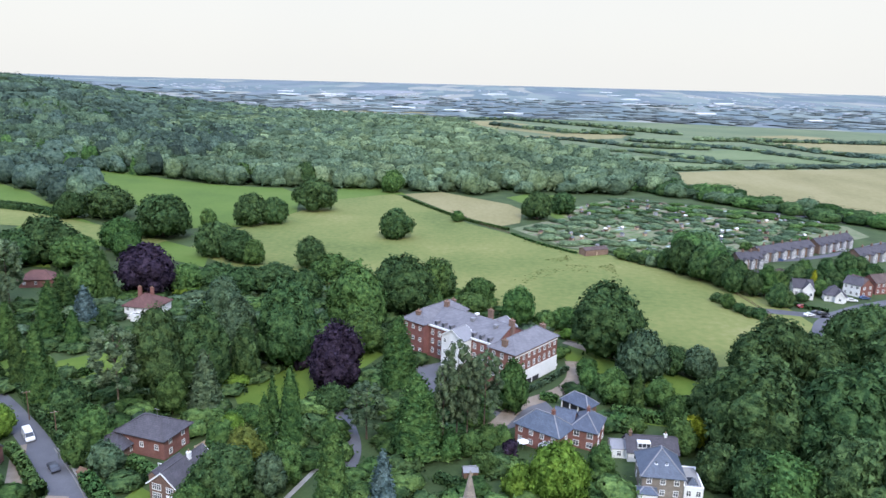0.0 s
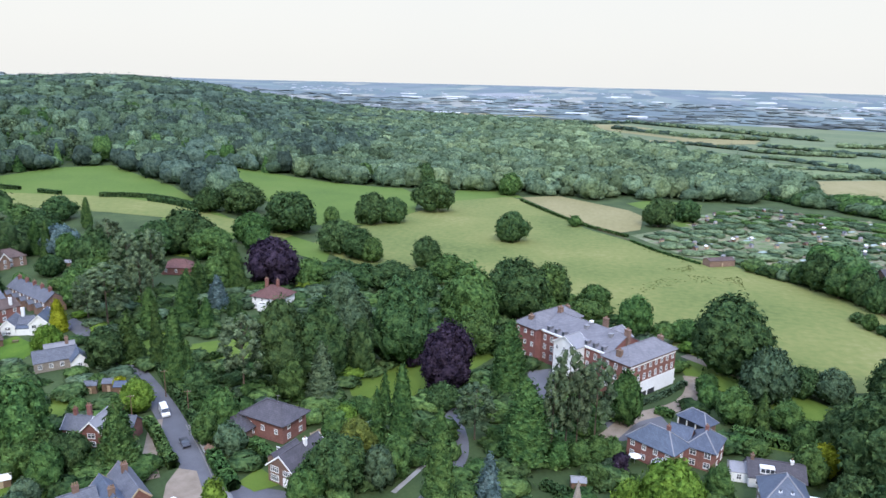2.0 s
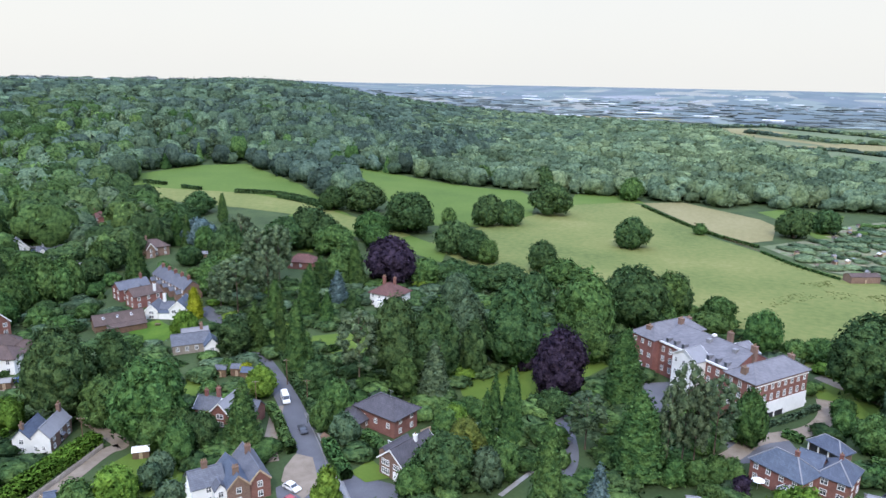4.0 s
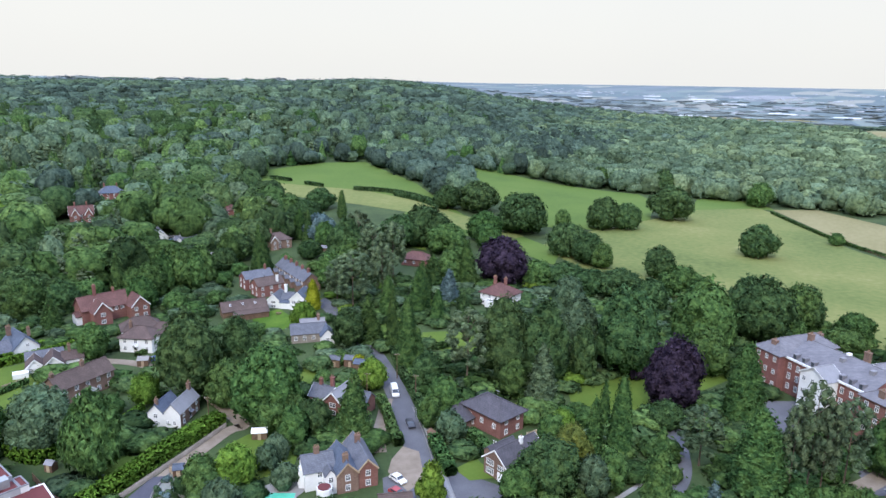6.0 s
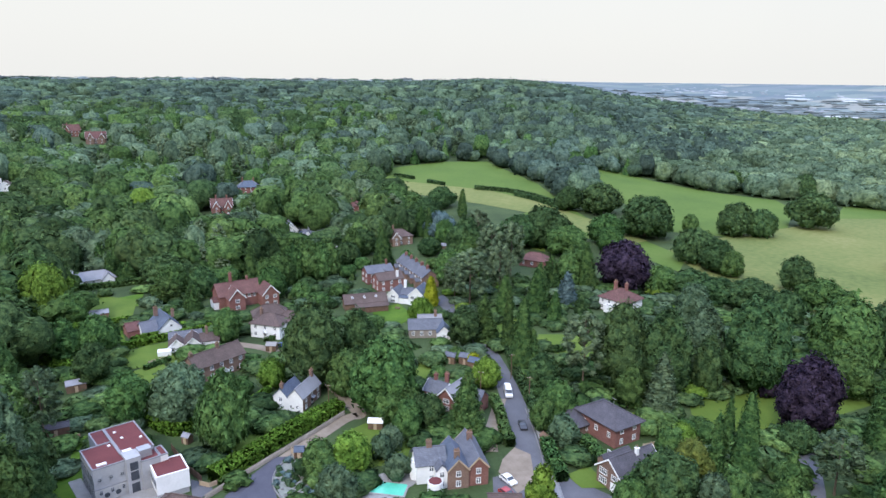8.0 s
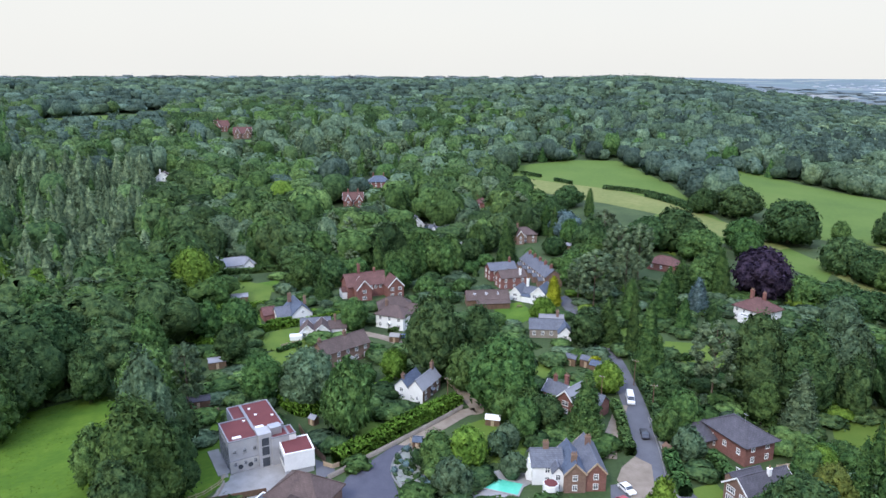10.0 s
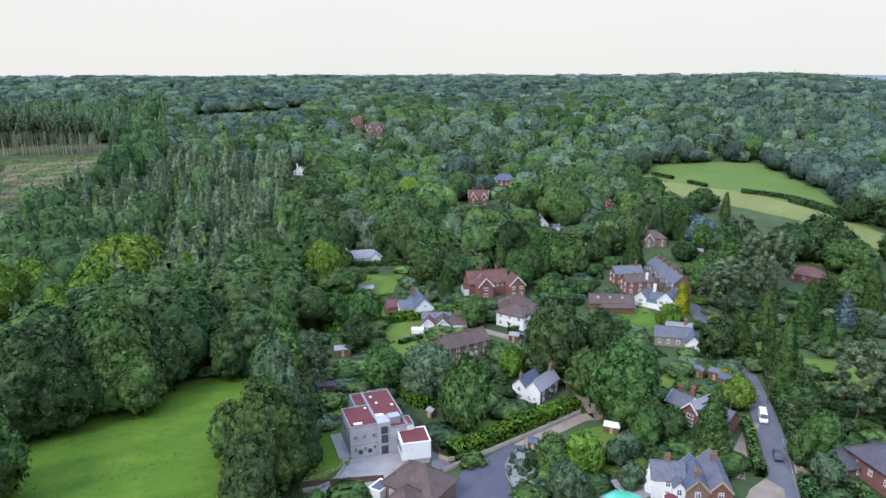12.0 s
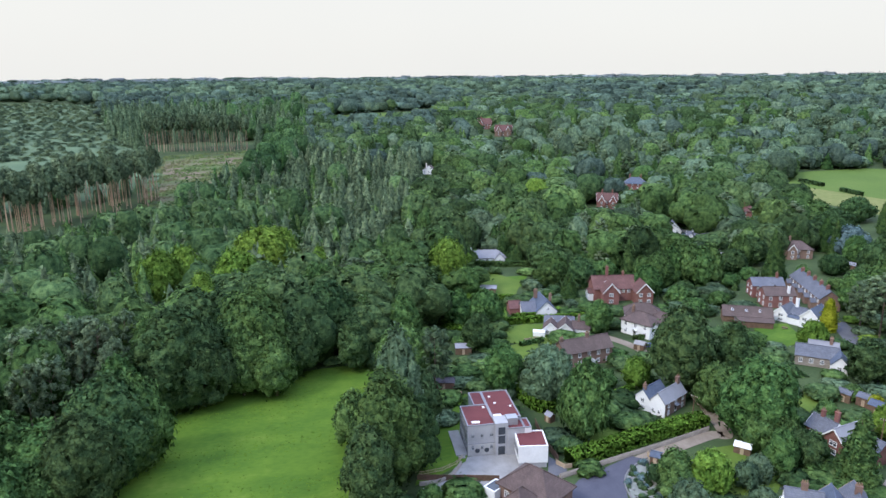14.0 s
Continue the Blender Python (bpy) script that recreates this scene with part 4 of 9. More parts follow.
def car(paint, x, y, rot, kind="car", label=""):
    """A parked vehicle, nose along +x."""
    if kind == "van":
        L, W, H = 5.6, 2.0, 2.35
        body = [(-2.8, 0.35), (2.75, 0.35), (2.8, 0.95), (2.0, 1.2), (1.35, 2.15), (0.9, 2.3), (-2.7, 2.3), (-2.8, 2.1)]
        glass = [(1.98, 1.25), (1.38, 2.1), (0.55, 2.1), (0.5, 1.25)]
        wheels = (-1.75, 1.75)
    else:
        L, W, H = 4.3, 1.78, 1.46
        body = [(-2.1, 0.3), (2.1, 0.3), (2.15, 0.65), (1.95, 0.8), (0.95, 0.95), (0.25, 1.4), (-1.2, 1.44), (-1.95, 1.0), (-2.15, 0.85)]
        glass = [(0.9, 0.97), (0.27, 1.34), (-1.15, 1.38), (-1.75, 1.0)]
        wheels = (-1.3, 1.32)
    root = thing("van" if kind == "van" else "car", x, y, rot, z=gz(x, y) + 0.06, label=label, category="van" if kind == "van" else "car")

    def extrude(outline, half, taper):
        bm = bmesh.new()
        lo = [bm.verts.new((u, -half * (1 - taper * max(0, v - 0.9) / H), v)) for u, v in outline]
        hi = [bm.verts.new((u, half * (1 - taper * max(0, v - 0.9) / H), v)) for u, v in outline]
        bm.faces.new(lo[::-1])
        bm.faces.new(hi)
        for i in range(len(outline)):
            j = (i + 1) % len(outline)
            bm.faces.new((lo[i], lo[j], hi[j], hi[i]))
        bmesh.ops.recalc_face_normals(bm, faces=bm.faces)
        bmesh.ops.bevel(bm, geom=list(bm.edges), offset=0.05, segments=2, affect="EDGES")
        return bm

    part("body", extrude(body, W / 2, 0.3), paint, root)
    bm = bmesh.new()
    for s in (-1, 1):
        pts = [(u, s * (W / 2 * (1 - 0.3 * max(0, v - 0.9) / H) + 0.012), v) for u, v in glass]
        bm.faces.new([bm.verts.new(p) for p in pts])
    part("side_windows", bm, GLASS, root)
    bm = bmesh.new()
    (xa, za), (xb, zb) = glass[0], glass[1]
    hw = W / 2 * 0.86
    solid(bm, [(xa + 0.1, -hw, za + 0.02), (xa + 0.1, hw, za + 0.02), (xb + 0.08, hw * 0.92, zb + 0.03), (xb + 0.08, -hw * 0.92, zb + 0.03)], [(0, 1, 2, 3)])
    if kind != "van":
        (xa, za), (xb, zb) = glass[3], glass[2]
        solid(bm, [(xa - 0.12, -hw, za + 0.02), (xa - 0.12, hw, za + 0.02), (xb - 0.12, hw * 0.92, zb + 0.03), (xb - 0.12, -hw * 0.92, zb + 0.03)], [(0, 3, 2, 1)])
    part("windscreen", bm, GLASS, root)
    for wx in wheels:
        for s in (-1, 1):
            bm = bmesh.new()
            bmesh.ops.create_cone(bm, cap_ends=True, segments=14, radius1=0.33, radius2=0.33, depth=0.22, matrix=Matrix.Translation((wx, s * (W / 2 - 0.1), 0.33)) @ pose(0, 0, 0, 90))
            wheel = part("wheel", bm, TYRE, root)
            bm = bmesh.new()
            bmesh.ops.create_cone(bm, cap_ends=True, segments=10, radius1=0.19, radius2=0.17, depth=0.03, matrix=Matrix.Translation((wx, s * (W / 2 + 0.02), 0.33)) @ pose(0, 0, 0, 90))
            part("rim", bm, METAL_GREY, wheel)
    return root

# ---- the land: one sheet out to the horizon ----
def land():
    rad = np.concatenate([[0.0, 25, 50], 75 * 1.028 ** np.arange(152)])
    rad = rad[rad < 4960]
    rad = np.append(rad, 4960.0)
    ang = np.radians(np.arange(0, 360, 1.5))
    rr, aa = np.meshgrid(rad[1:], ang, indexing="ij")
    x, y = -np.sin(aa) * rr, np.cos(aa) * rr
    v = np.vstack([np.c_[x.ravel(), y.ravel(), ground_z(x, y).ravel()], [[0, 0, gz(0, 0)]]])
    k, rings = len(ang), len(rad) - 1
    i, j = np.meshgrid(np.arange(rings - 1), np.arange(k), indexing="ij")
    f = np.stack([i * k + j, (i + 1) * k + j, (i + 1) * k + (j + 1) % k, i * k + (j + 1) % k], -1).reshape(-1, 4)[:, ::-1]
    c = len(v) - 1
    me = mesh_of("ground", v, f, [GRASS_ROUGH])
    tagged(new("ground", me), "rough green undergrowth and grass over the rolling land", "ground", "", "structure")
    cap = [(c2[0], c2[1]) for c2 in v[:k, :2]]
    draped("ground_middle", cap, GRASS_ROUGH, 0.0, "rough grass below the hovering camera", "ground")


land()

# fields and lawns
draped("pasture", [(-149.3, 336), (-139.9, 392.8), (-121.9, 444), (-106.1, 502.1), (-73.3, 536.1), (-57.9, 517.5), (-8.8, 427.4), (44.3, 369.3), (66.4, 357.7), (90.7, 328.1), (111.9, 304.8), (123.9, 280), (125.6, 258.4), (101.5, 219.8), (53, 204.9), (29.8, 231.2), (6.6, 252.2), (-25.8, 276.7), (-70.9, 286.9), (-118.5, 308.1)], PASTURE, 0.06, "close-grazed pale green pasture sloping behind the gardens", "field", rounds=2)
draped("pasture_upper", [(-104.1, 455.9), (-116.2, 550.1), (-77.3, 565.1), (-58.3, 528.2), (-72.5, 530.6), (-105.6, 499.6)], MEADOW, 0.1, "greener strip of pasture under the wood", "field", rounds=2)
draped("meadow_field", [(-328.1, 555.7), (-251.5, 542.7), (-160, 543.2), (-138.5, 513.5), (-121.9, 444), (-139.9, 392.8), (-168.2, 380.1), (-213.2, 425.6), (-279.6, 478)], MEADOW, 0.12, "fresh green meadow below the wooded hill", "field", rounds=3)
draped("meadow_strip", [(-260.6, 392.7), (-237, 381.7), (-203.9, 365.1), (-176.7, 355.2), (-135.3, 330.9), (-126.9, 303), (-159.1, 319.6), (-209.7, 336.8), (-251.7, 354.9)], MEADOW, 0.12, "narrow green field between trees and hedges", "field", rounds=2)
draped("hay_field_left", [(-404, 362.2), (-363.7, 389.1), (-316.8, 398.7), (-273.5, 394.4), (-222.3, 377.3), (-165.7, 350.1), (-169.2, 329.8), (-240.8, 359.8), (-289.6, 358.4), (-348.4, 349.5)], PASTURE, 0.14, "dry yellow-green field behind the village", "field", rounds=3)
draped("meadow_left", [(-409.4, 368.9), (-426.9, 409.6), (-416.4, 460.4), (-388, 488.4), (-301.3, 441.7), (-246.5, 395.6), (-215.6, 372.9), (-261.6, 390.6), (-315.6, 397.1), (-359.4, 384.5)], MEADOW, 0.16, "green field running up to the wood", "field", rounds=3)
draped("hay_strip", [(-61.9, 532.9), (-34.6, 550.4), (17.7, 503), (26.9, 481.9), (23, 435.1), (8.6, 420.1), (-21, 459.6)], HAY, 0.12, "straw-coloured field of ripe hay", "field", rounds=2)
draped("grass_strip_right", [(16.4, 533.3), (37.2, 557.4), (71.5, 545.1), (57.6, 460.6), (47.6, 452.8), (30.1, 505.6)], MEADOW, 0.1, "green strip of grass beside the plots", "field", rounds=1)
draped("allotments", [(17.1, 416.5), (47.6, 452.8), (63.9, 498.2), (107.7, 552.8), (145.2, 529.1), (181.2, 512.4), (209.2, 483.3), (236, 461.4), (234.4, 430.5), (168.3, 383.2), (128.9, 355.8), (96.9, 341.7), (70.3, 363.3), (44.6, 372)], ALLOT, 0.08, "patchwork of vegetable plots and bare earth", "allotments", rounds=2)
draped("near_field", [(-151.5, -61.2), (-188.5, -17.9), (-195.9, -1.6), (-198.2, 21.3), (-198, 36.9), (-178.1, 36.5), (-148.6, 29.7), (-113.5, 20.5)], LAWN_LUSH, 0.05, "lush green grass field beside the wood", "field", rounds=0)
draped("clearing", [(-659.3, -54.5), (-680, 17.2), (-634.3, 26.3), (-564.3, 14.4), (-520.1, -7.1), (-469.8, -35.2), (-413.3, -35), (-394.8, -48.9), (-474.4, -47.4)], BRASH, 0.2, "felled clearing with brown brash and bracken", "clearing", rounds=3)
draped("young_plantation", [(-1132.9, -343.8), (-1151.7, -249.3), (-1112.1, -173.2), (-986.1, -149), (-841.1, -123.9), (-622.1, -56.4), (-541.8, -50.6), (-488.3, -114.9), (-469.3, -153)], YOUNG, 0.3, "low green young plantation", "field", rounds=3)
draped("clearing_far", [(-931.1, 126.9), (-941.6, 185.7), (-937.1, 268.2), (-900.7, 265.2), (-873.8, 185.6)], MEADOW, 0.3, "distant green clearing among pines", "clearing", rounds=3)
# far fields of the plain
draped("plain_field", [(164.9, 713.4), (258, 760.4), (455, 827.2), (514.8, 792.4), (318.3, 480.1), (278.8, 496.5), (228.8, 531.4), (170.9, 628.6)], HAY, 0.5, "wide field of ripe pale corn", "field", rounds=3)
draped("plain_field", [(100.9, 844.7), (170.6, 898.8), (264.1, 860.6), (270.7, 799.4), (148.7, 746.5), (113.3, 788.9)], PLAIN_GREEN_HAZED, 0.55, "green field in the plain", "field", rounds=3)
draped("plain_field", [(-76.5, 1550.2), (22.6, 1601), (246.7, 1263.4), (221.5, 1178.7), (130.7, 1192.5), (19.5, 1346.3)], HAY, 0.6, "long stubble field in the plain", "field", rounds=3)
draped("plain_field", [(8, 1133.2), (133.5, 1218.9), (211.6, 1175), (32.6, 1045)], HAY, 0.65, "pale stubble strip", "field", rounds=3)
draped("plain_field", [(206.9, 1011.8), (286.3, 987.2), (311.2, 843.8), (254.9, 851.9), (200.6, 907.9)], PLAIN_GREEN_HAZED, 0.7, "pale green field in the plain", "field", rounds=3)
draped("plain_field", [(303.1, 992.6), (387.6, 1036.1), (418.6, 911.2), (482.8, 879.5), (461.6, 839.7), (330.5, 861.1)], PLAIN_GREEN_HAZED, 0.75, "green field in the plain", "field", rounds=3)
draped("plain_field", [(450.8, 1161.4), (595.6, 1245.3), (660.9, 1161.8), (584.5, 1024.3), (479.8, 1048.6)], HAY, 0.8, "pale corn field in the plain", "field", rounds=3)
draped("plain_field", [(-439.9, 1877.3), (-238.7, 1844.2), (-41.2, 1614.7), (-129.4, 1592.4), (-356, 1695)], HAY, 0.8500000000000001, "pale stubble strip", "field", rounds=3)
draped("plain_field", [(466.8, 1308.9), (574.6, 1378.1), (629.7, 1318.2), (518.6, 1240.9)], HAY, 0.9, "pale stubble strip", "field", rounds=3)
draped("plain_field", [(231, 1231.2), (352.3, 1158.8), (379.3, 1106.5), (291.5, 1096.1)], PLAIN_GREEN_HAZED, 0.95, "green strip in the plain", "field", rounds=3)
draped("plain_field", [(-820.6, 1801.7), (-799.3, 2242.8), (-740.2, 1984.1), (-759.8, 1698.1)], HAY, 1.0, "distant pale field", "field", rounds=3)
draped("plain_field", [(-524.4, 1538.6), (-410.4, 1536.7), (-393.6, 1429.5), (-488.1, 1466.8)], PLAIN_GREEN_HAZED, 1.05, "distant green field", "field", rounds=3)
draped("plain_field", [(-395.3, 1812.6), (-267.9, 1948.4), (-135.5, 1844), (-141.1, 1733.6), (-301.9, 1698.8)], HAY, 1.1, "distant pale stubble field", "field", rounds=3)
draped("plain_field", [(-701.6, 3345.7), (-506.5, 3679.5), (-289.5, 3529.3), (-439.8, 3195.3)], FAR_ROOFS_HAZED, 1.15, "distant pale field", "field", rounds=3)
draped("plain_field", [(213.9, 846.3), (298, 975), (359.1, 978.5), (350.7, 879.1)], PLAIN_GREEN_HAZED, 1.2000000000000002, "green field between hedges", "field", rounds=3)
draped("plain_field", [(442.5, 918.1), (536.3, 979.9), (616.8, 954.6), (569.8, 879.8), (472, 859.1)], PLAIN_GREEN_HAZED, 1.25, "green field between hedges", "field", rounds=3)
draped("plain_field", [(20.2, 1397.8), (91.6, 1486.6), (208, 1332.8), (136.4, 1246.5)], PLAIN_GREEN_HAZED, 1.3, "green strip of the plain", "field", rounds=3)
draped("plain_field", [(-339.6, 2620.7), (-133.1, 2658.1), (-161.8, 2456.6), (-334.8, 2434.1)], FAR_ROOFS_HAZED, 1.35, "distant pale field", "field", rounds=3)
# garden lawns
draped("lawn", [(-68.8, 178.5), (-59.3, 195.7), (-50.7, 203.5), (-37.8, 222.6), (-28.8, 213.4), (-39.8, 185.7), (-53.8, 166.3), (-64.2, 170.1)], LAWN, 0.05, "mown lawn of a large garden", "lawn", rounds=0)
draped("lawn", [(-148.9, 196), (-138.8, 197.3), (-123.9, 187.9), (-124.7, 175.7), (-137.7, 180)], LAWN, 0.057, "mown lawn", "lawn", rounds=0)
draped("lawn", [(-128, 191.8), (-116.1, 202.5), (-101, 190.7), (-108.2, 181.5), (-119.7, 181)], LAWN, 0.064, "mown lawn behind a hedge", "lawn", rounds=0)
draped("lawn", [(49.4, 196.1), (58.8, 207.8), (66.4, 198.1), (60.8, 189.7), (49.5, 182)], LAWN, 0.071, "sunlit lawn among trees", "lawn", rounds=0)
draped("lawn", [(26.8, 220.3), (37.7, 232.3), (49.5, 213.4), (38.6, 191), (37.2, 203), (29, 206.4)], LAWN, 0.078, "lawn beside the drive", "lawn", rounds=0)
draped("lawn", [(11.8, 145.4), (16.1, 150.8), (15.4, 141), (11.8, 133.7), (8.2, 133.3)], LAWN, 0.085, "strip of lawn between shrubs", "lawn", rounds=0)
draped("lawn", [(30.1, 176.4), (53.4, 173.4), (53.7, 168.8), (35.4, 171.4)], LAWN, 0.092, "grass bank", "lawn", rounds=0)
draped("lawn", [(-190.6, 171.3), (-186.5, 181.8), (-171.4, 175.9), (-168.8, 163.5), (-178.1, 161.5)], LAWN_LUSH, 0.099, "bright mown lawn", "lawn", rounds=0)
draped("lawn", [(-114.4, 195.1), (-109.4, 205.7), (-100.4, 200.5), (-99.3, 182.7), (-104.2, 180.8)], LAWN, 0.106, "garden lawn", "lawn", rounds=0)
draped("lawn", [(-145.5, 185.9), (-145, 201.1), (-133.3, 190.6), (-132.7, 177.4)], LAWN, 0.113, "garden lawn", "lawn", rounds=0)
draped("lawn", [(-141.3, 144.4), (-140.2, 150.7), (-125.1, 136.5), (-123.9, 130.7), (-130.8, 132.3)], LAWN, 0.12, "garden lawn", "lawn", rounds=0)
draped("lawn", [(-123.7, 101.6), (-122.8, 120.4), (-110.1, 112.2), (-102.2, 101.5), (-108.6, 93)], LAWN, 0.127, "garden lawn with shrubs", "lawn", rounds=0)
draped("lawn", [(-142.9, 77.5), (-143.1, 84.2), (-137.1, 86.5), (-133, 78.4), (-136.5, 75.6)], LAWN, 0.134, "orchard lawn", "lawn", rounds=0)
draped("lawn", [(-268.5, 85.9), (-271.9, 107.6), (-270.6, 120.4), (-256.4, 111.5), (-255.5, 86.4)], LAWN_LUSH, 0.141, "garden lawn", "lawn", rounds=0)
draped("lawn", [(-211.3, 83.3), (-214.9, 95.5), (-207.2, 98.5), (-200, 88.9), (-200.9, 81.1)], LAWN, 0.148, "garden lawn", "lawn", rounds=0)
draped("lawn", [(-129.7, 32.5), (-146.6, 40), (-157.7, 49.3), (-169.2, 55.5), (-168.3, 57.3), (-154.7, 55.9), (-135.6, 46), (-131.7, 38.1)], LAWN_LUSH, 0.155, "smooth mown lawn of the modern house", "lawn", rounds=0)
draped("lawn", [(-221.3, 141.8), (-224.6, 151.8), (-212.3, 145), (-210.5, 136.3)], LAWN, 0.162, "garden lawn", "lawn", rounds=0)
draped("lawn", [(-72.8, 122.5), (-71, 129.4), (-63, 124.8), (-67.5, 120.4)], LAWN, 0.169, "front lawn", "lawn", rounds=0)
draped("lawn", [(-78.9, 157.1), (-74.6, 162.3), (-68.4, 155.7), (-71.6, 152.1)], LAWN, 0.176, "back lawn", "lawn", rounds=0)
draped("lawn", [(-123.6, 98.8), (-121.1, 107.4), (-106.5, 98.9), (-106.1, 93.5), (-114.7, 92.9)], LAWN, 0.183, "garden lawn", "lawn", rounds=0)
draped("lawn", [(-111, 114.7), (-116, 122.1), (-116.4, 114.3)], LAWN, 0.19, "garden lawn", "lawn", rounds=0)
draped("lawn", [(-197.4, 79), (-198.7, 92), (-186.3, 87.1), (-183.4, 76.8)], LAWN, 0.197, "rough lawn", "lawn", rounds=0)
draped("lawn", [(-280.6, 92), (-281.8, 105.4), (-263.4, 114.4), (-245.9, 104.2), (-253.3, 86.3)], LAWN, 0.204, "garden lawn between hedges", "lawn", rounds=0)
draped("lawn", [(-214.1, 84.3), (-214.3, 95), (-211.3, 106.7), (-194.1, 95.9), (-199.6, 82.8)], LAWN, 0.211, "dry garden lawn below a hedge", "lawn", rounds=0)
draped("lawn", [(-195.8, 83.5), (-195.5, 91.8), (-181.2, 86.1), (-183, 79.8)], LAWN, 0.218, "worn lawn beside the gardens", "lawn", rounds=0)
draped("lawn", [(-244.7, 83.1), (-237.5, 96.5), (-220.7, 90.8), (-225.5, 77.4)], LAWN_LUSH, 0.225, "kitchen garden lawn", "lawn", rounds=0)
draped("lawn", [(-239.7, 325.5), (-204.3, 306.4), (-191.1, 289.5), (-210, 290.5)], LAWN, 0.232, "lawn below big trees", "lawn", rounds=0)
# roads, drives and paths
strip("road", [(-50.4, 90.7), (-75.7, 115.6), (-89.7, 130.7), (-105.5, 146.4), (-118.5, 157.6), (-131.6, 168), (-145.7, 177.6), (-159.5, 186.3), (-171.7, 193.9), (-182.9, 199.6)], 6.2, ASPHALT, 0.07, "grey asphalt lane between hedges", "road", kind="structure")
strip("pavement", [(-48, 94.5), (-69.9, 115), (-83.5, 130.2), (-97.1, 143.3)], 1.5, PAVING, 0.0, "narrow concrete pavement beside the lane", "pavement", kind="structure", thick=0.13)
strip("kerb", [(-49.8, 93.8), (-71.4, 114.5), (-84.9, 129.7), (-98.4, 142.9)], 0.25, KERB, 0.0, "pale kerb stones along the lane", "kerb", kind="structure", thick=0.15)
strip("lane", [(-119.2, 71.2), (-124, 82.3), (-126.6, 95.4), (-129.6, 108), (-126.7, 110.1), (-134.8, 113), (-144.7, 115.9), (-157.8, 119.7), (-171.5, 121), (-185.2, 120.3), (-196.5, 114.9)], 3.6, GRAVEL, 0.08, "narrow brown lane past cottages", "road", kind="structure")
draped("parking_court", [(-116.3, 61.2), (-121.2, 67), (-123.3, 73.5), (-126.5, 83.1), (-123.5, 85.9), (-119.7, 78.8), (-113.7, 74.3), (-105.2, 71), (-106.8, 54.5)], TARMAC_DARK, 0.09, "dark tarmac turning court", "drive", rounds=0)
draped("forecourt", [(-128.2, 33.3), (-130.7, 40.4), (-137.3, 45.2), (-137.4, 50.8), (-136.3, 58.9), (-129.1, 57.1), (-126.3, 61.5), (-122.9, 57.1), (-125.5, 48.9), (-124.7, 38.4)], PAVING, 0.1, "pale paved forecourt of the modern house", "drive", rounds=0)
draped("side_yard", [(-132.1, 65), (-127.2, 66.9), (-123.7, 65.8), (-124.6, 61.3)], ASPHALT, 0.09, "grey yard", "drive", rounds=0)
draped("driveway_front", [(-76.4, 123.6), (-69.9, 122.3), (-61.8, 122.4), (-55.2, 119.7), (-60, 108.8), (-70.2, 111.1)], ASPHALT, 0.1, "grey tarmac driveway", "drive", rounds=0)
draped("gravel_drive", [(-87.2, 118.2), (-88.4, 124.4), (-83.8, 124.5), (-76, 115.3), (-76.5, 109.5), (-84.6, 113.3)], GRAVEL, 0.11, "pale gravel drive", "drive", rounds=0)
draped("car_stand", [(-84.2, 110.7), (-82, 115.1), (-75.8, 112.7), (-71.3, 108.2), (-76.8, 101.8)], ASPHALT, 0.1, "worn tarmac car stand", "drive", rounds=0)
strip("gravel_path", [(-91.2, 119.1), (-96.6, 125.2), (-101.8, 134.4), (-107, 143.1)], 3.2, GRAVEL, 0.09, "tan gravel drive behind a hedge", "drive", kind="structure")
strip("mansion_drive", [(52.2, 209.2), (39.7, 219.4), (29.5, 228.5)], 4, GRAVEL, 0.08, "sandy track below the trees", "drive", kind="structure")
strip("mansion_drive", [(29.8, 211), (29.9, 200), (25.4, 189.4), (18.5, 183), (11.1, 177.6), (7.1, 168.3), (4.1, 163.3)], 4.5, GRAVEL, 0.09, "pale gravel drive round the mansion", "drive", kind="structure")
draped("mansion_court", [(9.8, 183.9), (18.5, 183), (22.2, 173.2), (17.5, 170.4), (8.4, 163.8), (4.2, 172.8)], ASPHALT, 0.08, "tarmac court", "drive", rounds=0)
draped("terrace_court", [(-19.2, 200.6), (-9.9, 206.2), (-7.1, 185.6), (-13.2, 181.2)], ASPHALT, 0.08, "grey car park of the mansion", "drive", rounds=0)
strip("avenue", [(-31.7, 124.7), (-29.5, 136.4), (-28.3, 148.7), (-33.1, 162.3), (-36.5, 169.9)], 4.5, ASPHALT, 0.08, "grey drive between tall conifers", "drive", kind="structure")
strip("garden_path", [(-39.1, 128), (-36.5, 136.8), (-35.5, 140.4)], 1.2, PAVING, 0.09, "pale garden path", "path", kind="structure")
strip("estate_road", [(102.2, 275.6), (118.5, 272.1), (136.4, 268.3), (154.2, 282.7), (169.2, 290.8), (206.4, 309.8)], 6, ASPHALT, 0.1, "grey estate road", "road", kind="structure")
strip("estate_road", [(136.4, 268.3), (126.3, 255.4), (121.5, 240.2), (124.3, 222.6)], 6, ASPHALT, 0.1, "grey estate road bending away", "road", kind="structure")
strip("estate_road", [(131.9, 356.3), (159, 360.6), (198.7, 384.2), (235.6, 415.3)], 5, ASPHALT, 0.1, "grey estate road along the terraces", "road", kind="structure")
strip("main_road", [(198.4, 515.8), (229.6, 487.2), (259.5, 460.3), (288, 431.9)], 7, ASPHALT, 0.12, "straight grey road past the fields", "road", kind="structure")
draped("verge_lawn", [(124.6, 246.2), (135.7, 253.6), (128.1, 223), (118.8, 215)], LAWN, 0.08, "grass verge", "lawn", rounds=0)
